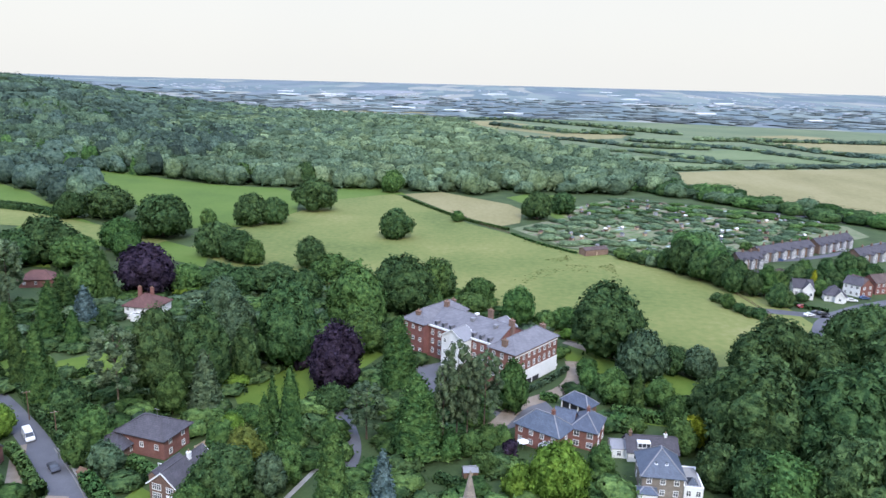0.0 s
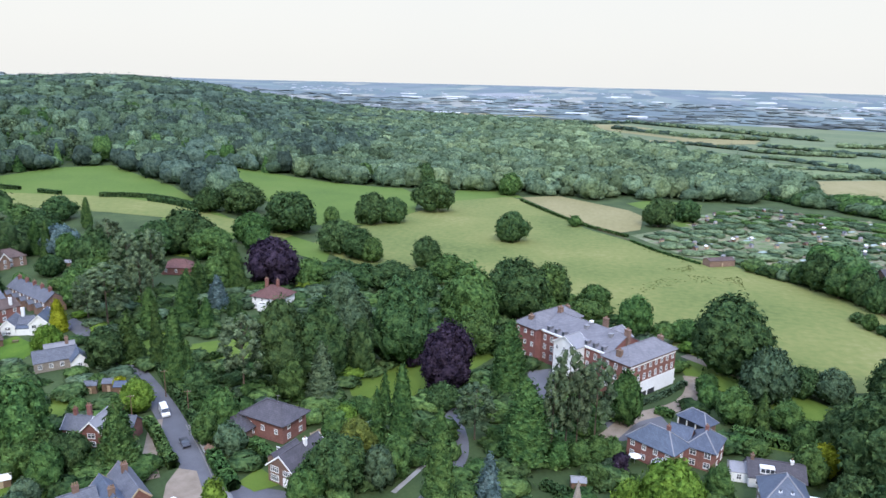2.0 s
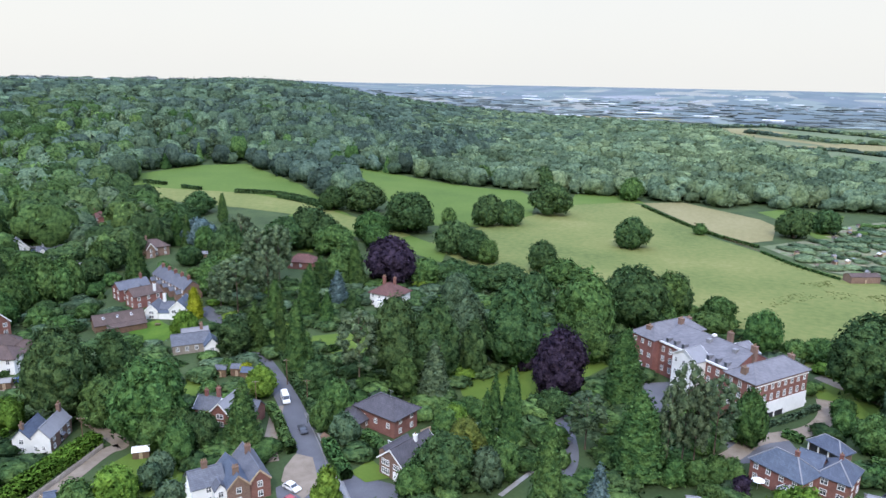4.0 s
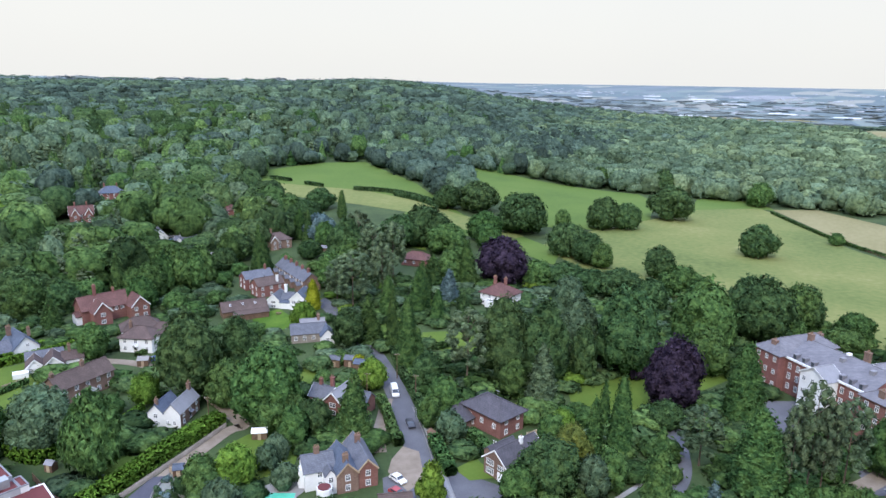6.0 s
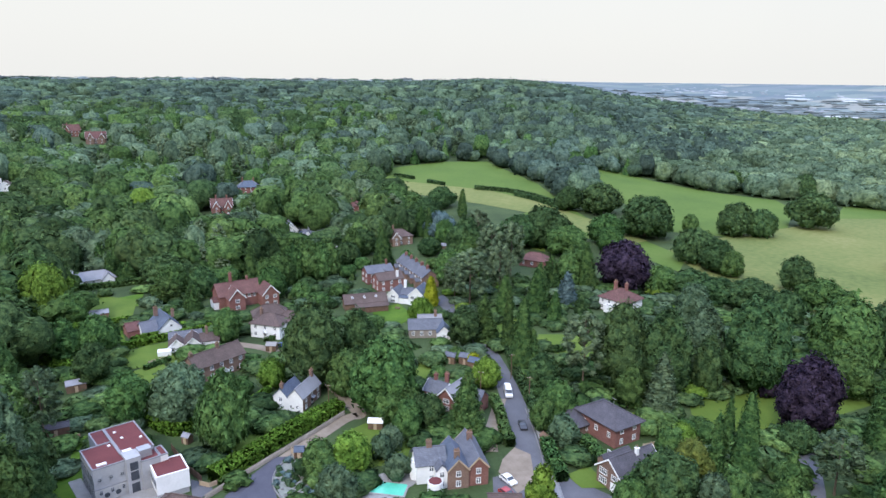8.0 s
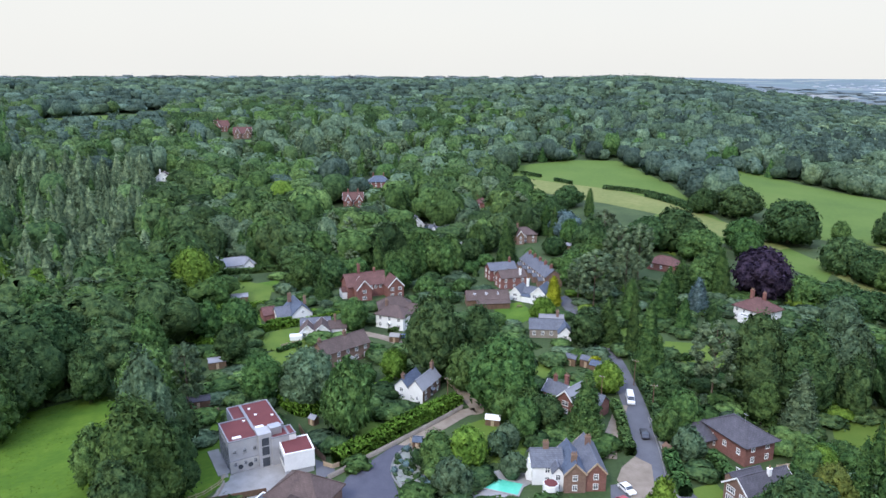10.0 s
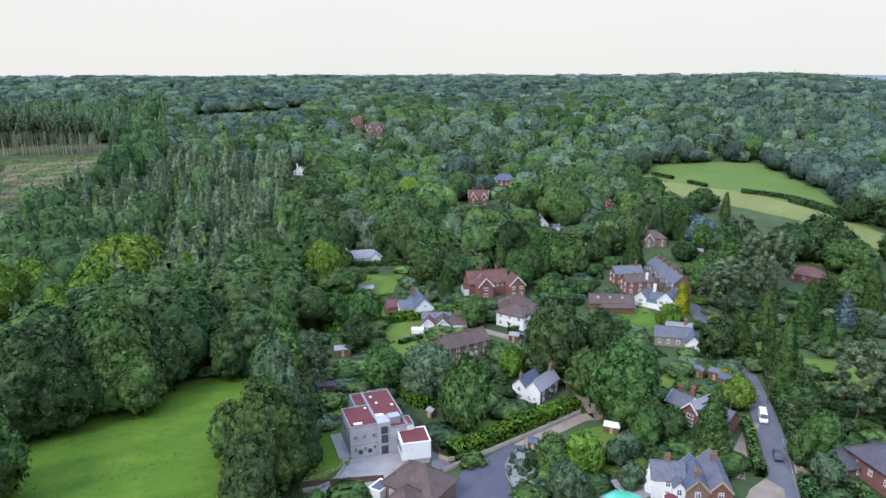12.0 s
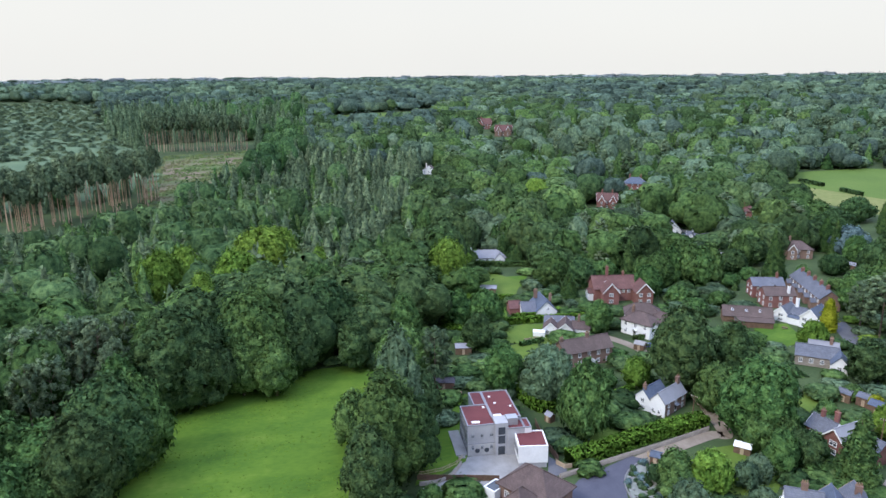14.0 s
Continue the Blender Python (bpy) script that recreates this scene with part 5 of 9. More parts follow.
strip("upper_lane", [(-342.5, 231.6), (-318.5, 232.6), (-301.5, 237.2), (-286.9, 238.9), (-270.8, 240.2)], 4, ASPHALT, 0.15, "lane climbing through the village", "road", kind="structure")
# hedges and garden walls
hedge([(-174.3, 72.3), (-161.9, 71), (-152.1, 72.3), (-152.8, 78.5), (-154.5, 82)], 3.0, 3.4, "hedge", "tall clipped bright green hedge")
hedge([(-127.5, 67.8), (-128.5, 75.8), (-131.2, 86.9), (-133.2, 98.3), (-134, 108.7)], 4.0, 3.0, "hedge", "broad bright green hedge above the lane")
hedge([(-223.8, 65.7), (-217.2, 75.9), (-217.2, 87.6), (-214.3, 109.5), (-213.5, 117.3)], 2.2, 2.2, "hedge", "long clipped bright green garden hedge")
hedge([(-250.4, 78.2), (-246.1, 89), (-241.3, 102)], 2.0, 2.0, "hedge", "clipped green hedge across a garden")
hedge([(-219.8, 92.1), (-220.5, 104.8), (-221.8, 112.5)], 2.2, 2.2, "hedge")
hedge([(-227.9, 65.2), (-214.6, 70.1), (-209.9, 71.5)], 2.5, 2.4, "hedge")
hedge([(-219.9, 78.2), (-217.1, 91)], 2.0, 2.0, "hedge")
hedge([(-299.3, 96.1), (-289.1, 108.9), (-284.8, 126.8)], 2.5, 2.4, "green")
hedge([(-189.6, 123.1), (-190.8, 130.7), (-192.9, 135.6)], 1.6, 1.4, "green")
hedge([(-154.4, 95.3), (-157.1, 102.5)], 1.6, 1.8, "hedge")
hedge([(-196.2, 85.1), (-197.6, 94)], 1.4, 1.6, "green")
hedge([(-77.8, 138), (-71.5, 134.6), (-64.5, 127.9)], 2.5, 2.2, "green")
hedge([(-83.3, 130.2), (-77.6, 124.4), (-71.9, 119.7)], 2.8, 2.6, "green", "tall green hedge beside the lane")
hedge([(-108, 141), (-101.3, 135.4), (-94.8, 128.8), (-89.2, 124.1)], 2.4, 2.2, "green", "green hedge beside the lane")
hedge([(-126.6, 172.3), (-114, 159.3), (-101.5, 148.6), (-88.2, 135.6)], 2.0, 2.6, "dark", "dark hedge along the lane")
hedge([(35.9, 174.7), (44.4, 172.4), (55.6, 170.5)], 3, 2.6, "green")
hedge([(52.4, 149.6), (61.4, 145.8), (70.6, 144)], 3, 2.4, "green")
hedge([(18, 183), (22.2, 181)], 2.5, 1.8, "green", "low rounded green hedge by the garage")
hedge([(13.9, 186.2), (20, 192.7), (27.5, 204)], 1.6, 1.4, "grey", "low shrub border below the mansion")
hedge([(-118.8, 179.5), (-114, 182.9), (-113.3, 189.2)], 2, 1.8, "green")
hedge([(-8.5, 138.6), (-0.9, 135)], 2.4, 1.8, "dark")
hedge([(-288.9, 396.1), (-265.6, 392.5), (-238.6, 381.7)], 3, 3, "dark", "dark hedge between two fields")
hedge([(-60, 517), (-33.1, 469.9), (-9, 432.8), (15.2, 411.2)], 2, 1.6, "green", "thin green hedge between two fields")
hedge([(16.6, 400.3), (29.8, 377.6), (48.9, 357.4)], 1.2, 1.2, "green", "thin green hedge between two fields")
hedge([(-323.2, 393.4), (-299.2, 402.7), (-272.7, 400.1), (-240.9, 386.6)], 3, 3, "dark", "dark hedge between two fields")
hedge([(-399.9, 386.4), (-380.8, 388.6)], 3, 2.5, "dark", "dark hedge between two fields")
hedge([(-365.3, 387.7), (-348.6, 388.1)], 3, 2.5, "dark", "dark hedge between two fields")
hedge([(122.8, 285.9), (130.4, 279.5), (137.6, 273.3)], 1.5, 1.5, "dark", "low dark hedge beside the estate road")
strip("garden_wall", [(-122.9, 63.3), (-124.8, 73.7), (-126.6, 84), (-128.4, 94.9), (-131.1, 107.7)], 0.35, STONE_WALL, 0, "low pale stone garden wall along the lane", "wall", kind="structure", thick=1.2)
strip("garden_wall", [(-129.7, 33.5), (-129, 37.9), (-131.2, 41.8), (-134.9, 44.7)], 0.3, STONE_WALL, 0, "curved pale stone wall of the lawn", "wall", kind="structure", thick=1.0)
strip("retaining_wall", [(-168.8, 56.2), (-170.8, 50.4), (-172.4, 43.7)], 0.3, BRICK_BROWN, 0, "brown brick boundary wall", "wall", kind="structure", thick=1.0)

# ---- the brick mansion ----
def mansion():
    h = thing("mansion", 10.5, 187.0, 52.2, label="long red brick mansion with slate roofs and white lower storey", category="mansion")
    E = 11.0
    block(h, 0, 0, 22, 9.5, E, 3.2, "h", BRICK_RED, ROOF_LILAC, wins={}, over=0.5)
    for j in range(2):
        for i in range(8):
            window(h, 1.6 + i * 2.7, 0, 6.2 + 3.0 * j, 1.1, 1.7, 0)
    for j in range(3):
        for i in range(3):
            window(h, 0, 1.8 + 2.9 * i, 3.2 + 3.0 * j, 1.1, 1.7, -90)
        for i in range(2):
            window(h, 22, 2.5 + 4 * i, 3.2 + 3.0 * j, 1.1, 1.7, 90)
    # white rendered lower storey; a row of low dark panels painted as shaded openings
    bm = bmesh.new()
    box(bm, -0.12, -0.14, -0.3, 22.12, 0.0 - 0.003, 4.5)
    box(bm, -0.12, -0.14, 4.5, 22.12, 0.0 - 0.003, 4.75)
    part("lower_storey", bm, RENDER_WHITE, h, "white rendered lower storey")
    for i in range(3):
        bm = bmesh.new()
        box(bm, 1.4 + i * 3.9, -0.2, 0.0, 4.6 + i * 3.9, -0.13, 1.5)
        part("low_opening", bm, DARK_VOID, h)
    bm = bmesh.new()
    box(bm, -0.1, -0.1, E - 1.15, 22.1, 0.0 - 0.003, E - 0.85)
    part("string_course", bm, PAINT_WHITE, h)
    # long range behind
    block(h, 2.5, 9.5, 17, 26, E - 0.6, 4.2, "y", BRICK_RED, ROOF_LILAC, over=0.3)
    for j in range(3):
        for i in range(9):
            if 2 < i < 6 and j < 3:
                continue
            window(h, 2.5, 11.0 + 2.85 * i, 2.4 + 3.0 * j, 1.1, 1.7, -90)
    # parapet and mansard windows of the long front
    bm = bmesh.new()
    box(bm, 2.1, 9.6, E - 0.75, 2.45, 35.4, E - 0.2)
    part("parapet", bm, PAINT_WHITE, h)
    for i in range(8):
        bm = bmesh.new()
        box(bm, 3.0, 11.4 + 3.0 * i, E - 0.5, 4.6, 12.6 + 3.0 * i, E + 1.1)
        d = part("dormer", bm, ROOF_LILAC, h)
        bm = bmesh.new()
        box(bm, 2.94, 11.6 + 3.0 * i, E - 0.25, 3.0, 12.4 + 3.0 * i, E + 0.9)
        part("pane", bm, GLASS, d)
    # pedimented centre and the far wing
    block(h, -1.6, 18, 6, 8.5, E - 0.4, 2.6, "x", RENDER_WHITE, LEAD, wins={"l": (3, 3)}, verge=PAINT_WHITE)
    block(h, 0, 35.5, 22, 9, E, 3.4, "h", BRICK_RED, ROOF_LILAC, wins={"l": (3, 3)}, over=0.5)
    block(h, 19.5, 17, 5, 9, E - 2, 2.4, "x", BRICK_RED, ROOF_LILAC, verge=PAINT_WHITE)
    for x, y, z in ((11, 9.4, 17.2), (20.4, 4.5, 14.8), (1.4, 4.8, 14.6), (11, 35.5, 17.2), (2.4, 40, 14.8), (19.6, 40, 14.8), (17, 22, 16.0)):
        chimney(h, x, y, 10.5, z - 0.8, BRICK_BROWN, 1.1, 1.6, 2)
    bm = bmesh.new()
    box(bm, 10.3, 22.4, 14.7, 11.6, 23.3, 15.3)
    part("roof_lantern", bm, PAINT_WHITE, h)
    for i in range(2):
        bm = bmesh.new()
        box(bm, 8.0, 13.0 + 9 * i, 13.2, 9.4, 14.2 + 9 * i, 14.4)
        part("roof_plant", bm, LEAD, h)
    # outer steps at the far corner
    bm = bmesh.new()
    for i in range(5):
        box(bm, 22.2 + i * 0.5, 1.0, -0.1, 22.7 + i * 0.5, 4.0, 3.0 - 0.6 * i)
    part("outer_stair", bm, RENDER_WHITE, h)


mansion()

# ---- red brick houses and garage by the mansion ----
h = thing("brick_house", 9.2, 157.9, -34.4, label="red brick house with hipped blue slate roof and conservatory", category="house")
block(h, 0.4, 0.4, 12.0, 7.2, 5.0, 3.4, "h", BRICK_RED, SLATE_BLUE, wins={"f": (4, 2), "l": (1, 2), "r": (1, 2)})
chimney(h, 8.6, 4.2, 7.5, 9.6, BRICK_RED, 0.8, 0.6, 1)
bm = bmesh.new()
for k in range(6):
    a0, a1 = math.pi * (1 + k / 6), math.pi * (1 + (k + 1) / 6)
    q = [(10.0 + 2.1 * math.cos(a), 0.3 + 2.4 * math.sin(a)) for a in (a0, a1)]
    solid(bm, [(q[0][0], q[0][1], 0), (q[1][0], q[1][1], 0), (q[1][0], q[1][1], 2.3), (q[0][0], q[0][1], 2.3)], [(0, 1, 2, 3)])
    solid(bm, [(q[0][0], q[0][1], 2.3), (q[1][0], q[1][1], 2.3), (10.0, 0.3, 3.5)], [(0, 1, 2)])
cons = part("conservatory", bm, PAINT_WHITE, h, "white-framed glazed conservatory")
for k in range(6):
    am = math.pi * (1 + (k + 0.5) / 6)
    bm = bmesh.new()
    u = Vector((math.cos(am), math.sin(am), 0))
    s = Vector((-u.y, u.x, 0))
    c0, c1 = Vector((10.0, 0.3, 0)) + Vector((u.x * 2.14, u.y * 2.42, 0)), Vector((10.0, 0.3, 3.42)) + u * 0.25
    solid(bm, [c0 - s * 0.4 + Vector((0, 0, 0.7)), c0 + s * 0.4 + Vector((0, 0, 0.7)), c0 + s * 0.4 + Vector((0, 0, 2.2)), c0 - s * 0.4 + Vector((0, 0, 2.2))], [(0, 1, 2, 3)])
    solid(bm, [c0 - s * 0.42 + Vector((0, 0, 2.36)), c0 + s * 0.42 + Vector((0, 0, 2.36)), c1 + s * 0.05, c1 - s * 0.05], [(0, 1, 2, 3)])
    part("pane", bm, GLASS, cons)

h = thing("brick_house", 22.6, 156.8, -21.4, label="red brick linked house with hipped slate roof", category="house")
block(h, 0.2, 0.3, 6.6, 8.8, 5.0, 3.0, "h", BRICK_RED, SLATE_BLUE, wins={"f": (2, 2), "r": (2, 2)}, size=(1.5, 1.4))
block(h, -4.6, 2.2, 4.9, 5.0, 5.0, 2.4, "x", BRICK_RED, SLATE_BLUE, wins={"f": (1, 1)}, over=0.3)
chimney(h, 3.4, 5.0, 7.2, 9.0, BRICK_RED, 0.7, 0.6, 1)

h = thing("garage", 21.7, 177.1, -41.2, label="open triple garage with hipped blue slate roof", category="garage")
block(h, 0.6, 1.9, 8.0, 4.4, 2.5, 2.3, "h", BRICK_BROWN, SLATE_BLUE, over=0.6)
# Open bays filled by dark panels, coloured as the shade within.
for i in range(3):
    door(h, 2.0 + 2.6 * i, 1.88, 0, 2.2, 2.1, 0, DARK_VOID, "garage_door")
for i in range(4):
    bm = bmesh.new()
    box(bm, 0.6 + 2.6 * i - 0.1, 1.5, 0, 0.6 + 2.6 * i + 0.15, 1.8, 2.4)
    part("post", bm, PAINT_WHITE, h)

h = thing("slate_house", 35.7, 136.4, -3.6, label="pale stone house with steep blue slate pyramid roof", category="house")
block(h, 0.3, 0.3, 8.6, 9.6, 5.2, 4.4, "h", STONE_WALL, SLATE_BLUE, wins={"f": (3, 2), "l": (2, 2)}, over=0.5)
block(h, 9.2, 0.6, 4.0, 8.6, 3.0, 0, "flat", RENDER_WHITE, PAVING, verge=PAINT_WHITE, wins={"f": (2, 1), "r": (3, 1)})
block(h, -0.8, -2.6, 4.0, 2.6, 2.6, 0.9, "h", RENDER_WHITE, SLATE_BLUE, over=0.2)
for x, z in ((3.2, 7.2), (5.4, 7.2), (4.4, 8.2)):
    rooflight(h, x, 2.2 + (z - 7.2) * 1.1, z + 0.05, 0.6, 0.9, 42, 0)
bm = bmesh.new()
solid(bm, [(10.0, 1.5, 3.05), (12.4, 1.5, 3.05), (12.4, 4.5, 3.05), (10.0, 4.5, 3.05), (11.2, 3.0, 4.2)], [(0, 1, 4), (1, 2, 4), (2, 3, 4), (3, 0, 4)])
part("roof_lantern", bm, GLASS, h)

h = thing("bungalow", 35.9, 152.2, -0.6, label="low bungalow with dark grey roof and white walls", category="bungalow")
block(h, 0, -1.2, 11.5, 6.5, 2.7, 2.6, "x", RENDER_WHITE, TILE_GREY, wins={"f": (3, 1)})
block(h, -3.6, 0.2, 3.6, 5.0, 2.4, 1.2, "x", RENDER_WHITE, LEAD, wins={"f": (1, 1)}, over=0.15)
bm = bmesh.new()
box(bm, 2.2, -0.6, 3.3, 5.2, 1.0, 4.7)
dormer = part("dormer", bm, PAINT_WHITE, h)
for i in range(3):
    bm = bmesh.new()
    box(bm, 2.4 + i * 0.95, -0.64, 3.6, 3.2 + i * 0.95, -0.6, 4.5)
    part("pane", bm, GLASS, dormer)
chimney(h, 0.8, 2.0, 4.6, 6.3, BRICK_BROWN, 0.7, 0.6, 1)
chimney(h, 9.0, 2.0, 4.6, 6.0, RENDER_WHITE, 0.6, 0.6, 1)

# ---- houses along the lane ----
h = thing("hipped_house", -83.1, 143.5, -15.4, label="brick house with wide low hipped grey tile roofs", category="house")
block(h, 0.3, 0.3, 12.6, 8.6, 5.2, 2.9, "h", BRICK_RED, TILE_GREY, wins={"r": (2, 2), "f": (3, 1)}, over=0.9)
block(h, -4.6, -3.8, 8.4, 7.8, 2.7, 2.0, "h", BRICK_BROWN, TILE_GREY, wins={"f": (2, 1), "r": (1, 1)}, over=0.7)
bm = bmesh.new()
for i in range(6):
    box(bm, 13.5 + i * 0.6, -2.6, 0, 13.6 + i * 0.6, -2.5, 1.1)
box(bm, 13.4, -2.62, 1.0, 16.8, -2.48, 1.1)
part("handrail", bm, PAINT_WHITE, h)
bm = bmesh.new()
bmesh.ops.create_cone(bm, cap_ends=True, segments=6, radius1=0.04, radius2=0.04, depth=2.4, matrix=Matrix.Translation((8.0, 4.4, 9.0)))
box(bm, 7.3, 4.36, 9.9, 8.7, 4.44, 9.98)
part("aerial", bm, METAL_GREY, h)

h = thing("gabled_house", -66.5, 125.2, -16.7, label="brick house with garage below and brown tiled gable roof", category="house")
block(h, -0.2, 0, 7.2, 12.0, 4.3, 2.9, "y", BRICK_BROWN, TILE_GREY, over=0.5, verge=PAINT_WHITE)
window(h, 1.7, 0, 3.5, 2.3, 1.4, 0, bars=3)
window(h, 1.7, 0, 1.4, 2.3, 1.5, 0, bars=3)
window(h, 5.0, 0, 3.3, 1.8, 1.2, 0, bars=2)
door(h, 5.3, -0.01, 0, 2.6, 2.1, 0, PAINT_WHITE, "garage_door")
block(h, -2.6, 2.4, 2.4, 8.0, 4.0, 0.9, "y", BRICK_BROWN, TILE_GREY, over=0.2)
chimney(h, 4.1, 7.2, 6.2, 8.2, PAINT_WHITE, 0.7, 0.7, 1)

# big white house with twin gables
h = thing("white_house", -88.2, 100.6, 54.0, label="white rendered house with slate roofs and brick gables", category="house")
block(h, -6.4, 3.2, 6.4, 6.2, 4.6, 2.4, "x", RENDER_WHITE, SLATE_ROOF, wins={"f": (1, 2), "l": (2, 2)})
block(h, -0.2, 0.0, 4.6, 10.0, 4.6, 2.4, "y", BRICK_BROWN, SLATE_BLUE, wins={"f": (1, 2)}, over=0.3, verge=TIMBER_PALE)
block(h, 4.45, 0.5, 4.4, 12.5, 4.5, 2.3, "y", BRICK_RED, SLATE_ROOF, wins={"f": (1, 2)}, over=0.3, verge=TIMBER_PALE)
block(h, -2.6, 0.6, 2.4, 2.6, 4.4, 1.4, "y", RENDER_WHITE, SLATE_ROOF, wins={"f": (1, 2)}, over=0.2)
bm = bmesh.new()
prism(bm, [(-3.2 + 1.7 * math.cos(a * math.pi / 4 + 0.39), -1.0 + 1.7 * math.sin(a * math.pi / 4 + 0.39)) for a in range(8)], -0.2, 3.1)
bay = part("bay", bm, RENDER_WHITE, h, "white eight-sided bay")
bm = bmesh.new()
prism(bm, [(-3.2 + 1.45 * math.cos(a * math.pi / 4 + 0.39), -1.0 + 1.45 * math.sin(a * math.pi / 4 + 0.39)) for a in range(8)], 3.1, 3.22)
part("bay_roof", bm, ROOF_RED, bay, "dull red flat roof")
bm = bmesh.new()
prism(bm, [(-6.4, 4.6), (-7.4, 5.2), (-7.4, 6.8), (-6.4, 7.4)], -0.2, 4.3)
part("bay", bm, RENDER_WHITE, h)
for i in range(2):
    window(h, -7.4, 6.0, 1.4 + 2.0 * i, 1.2, 1.2, -90)
for x, y, z in ((-3.2, 6.4, 8.4), (2.0, 1.6, 8.2), (6.6, 9.0, 8.2)):
    chimney(h, x, y, 5.5, z, BRICK_BROWN, 1.2, 0.7, 3)
h = thing("garage", -75.5, 98.5, 42.0, label="timber garage with dark brown tiled roof", category="garage")
block(h, 0, 0, 6.5, 5.5, 2.3, 1.6, "x", TIMBER, TILE_BROWN, over=0.3)

# slate-roofed house behind the tall conifer
h = thing("gabled_house", -115.1, 126.7, 8.0, label="brick house with pale slate gables and white bargeboards", category="house")
block(h, -0.4, 0, 5.6, 9.0, 4.0, 2.8, "y", BRICK_RED, LEAD, wins={"f": (1, 2)}, size=(1.9, 1.5), over=0.5, verge=PAINT_WHITE)
block(h, -6.4, 2.4, 6.0, 5.2, 3.2, 2.3, "x", BRICK_RED, SLATE_ROOF, wins={"f": (2, 1)}, over=0.4, verge=PAINT_WHITE)
block(h, 5.2, 4.0, 5.0, 4.6, 3.6, 2.0, "x", BRICK_RED, SLATE_ROOF, over=0.3)
chimney(h, -1.0, 5.4, 4.5, 8.2, BRICK_RED, 1.0, 0.7, 2)
chimney(h, -4.4, 5.2, 4.5, 7.2, BRICK_RED, 0.9, 0.7, 2)

# small white cottage with brick front
h = thing("cottage", -139.8, 101.0, 115.6, label="white cottage with brick front and pale slate roof", category="cottage")
block(h, 0, 0, 10.4, 4.4, 3.9, 2.4, "x", BRICK_BROWN, LEAD, wins={"f": (3, 2)}, size=(1.0, 1.3), over=0.25)
block(h, -0.05, 4.4, 8.0, 4.2, 3.8, 2.2, "x", RENDER_WHITE, SLATE_BLUE, wins={"l": (1, 2)}, over=0.25)
bm = bmesh.new()
solid(bm, [(-0.06, -0.02, -0.3), (-0.06, 4.42, -0.3), (-0.06, 4.42, 3.9), (-0.06, 2.2, 6.2), (-0.06, -0.02, 3.9), (-0.01, -0.02, -0.3), (-0.01, 4.42, -0.3), (-0.01, 4.42, 3.9), (-0.01, 2.2, 6.2), (-0.01, -0.02, 3.9)],
      [(0, 1, 2, 3, 4), (9, 8, 7, 6, 5), (0, 4, 9, 5), (1, 6, 7, 2), (2, 7, 8, 3), (3, 8, 9, 4)])
part("gable_wall", bm, RENDER_WHITE, h, "white painted gable end")
for y in (1.6, 3.4):
    window(h, -0.06, y, 1.3, 0.8, 1.1, -90)
chimney(h, 9.4, 2.2, 5.0, 8.0, BRICK_BROWN, 1.0, 0.8, 3)
chimney(h, 0.6, 6.4, 4.8, 7.2, BRICK_BROWN, 0.8, 0.7, 2)
door(h, 5.2, -0.01, 0, 1.0, 2.0, 0, DARK_VOID)
bm = bmesh.new()
slab(bm, (4.4, -0.9, 2.2), (6.0, -0.9, 2.2), (6.0, 0, 2.6), (4.4, 0, 2.6), 0.1)
part("porch_roof", bm, SLATE_ROOF, h)

# white hipped house
h = thing("white_house", -197.6, 122.8, 27.0, label="white rendered house with brown hipped tile roof", category="house")
block(h, 0, 0, 10.8, 7.6, 4.9, 2.9, "h", RENDER_WHITE, TILE_BROWN, wins={"f": (3, 2), "l": (1, 2), "r": (2, 2)}, over=0.5)
block(h, 6.4, 5.6, 8.0, 5.8, 4.9, 2.7, "h", RENDER_WHITE, TILE_BROWN, over=0.5)
bm = bmesh.new()
slab(bm, (4.4, -1.2, 2.2), (4.4, 0, 2.2), (5.3, 0, 3.1), (5.3, -1.2, 3.1), -0.12)
slab(bm, (5.3, -1.2, 3.1), (5.3, 0, 3.1), (6.2, 0, 2.2), (6.2, -1.2, 2.2), -0.12)
part("porch_roof", bm, PAINT_WHITE, h)
door(h, 5.3, -0.01, 0, 1.0, 2.0, 0, DARK_VOID)
chimney(h, 2.2, 3.8, 6.2, 9.0, BRICK_BROWN, 0.9, 0.7, 2)

# large red-tiled house with white-edged gables
h = thing("red_tiled_house", -223.9, 130.1, 76.0, label="large red brick house with red tile roof and white-edged gables", category="house")
block(h, -1.2, 6.0, 18.5, 9.0, 5.2, 3.8, "x", BRICK_RED, TILE_RED, over=0.5)
block(h, 1.2, 1.5, 6.0, 6.0, 5.0, 3.4, "y", BRICK_RED, TILE_RED, over=0.4, verge=PAINT_WHITE, wins={"f": (1, 2)}, size=(1.6, 1.3))
block(h, 13.6, 0.5, 6.4, 8.0, 5.0, 3.4, "y", BRICK_RED, TILE_RED, over=0.4, verge=PAINT_WHITE, wins={"f": (2, 2)}, size=(1.3, 1.3))
block(h, -3.0, 7.0, 3.0, 5.0, 3.0, 1.2, "x", RENDER_WHITE, TILE_RED, over=0.3)
for i in range(3):
    window(h, 8.2 + i * 2.0, 6.0, 4.0, 1.1, 1.2, 0)
chimney(h, 4.6, 10.5, 8.0, 12.6, BRICK_RED, 1.0, 0.9, 2)
chimney(h, 11.0, 10.5, 8.0, 10.4, BRICK_RED, 0.8, 0.7, 2)
h = thing("coach_house", -205.5, 131.0, 62.0, label="low coach house with brown hipped tile roof", category="house")
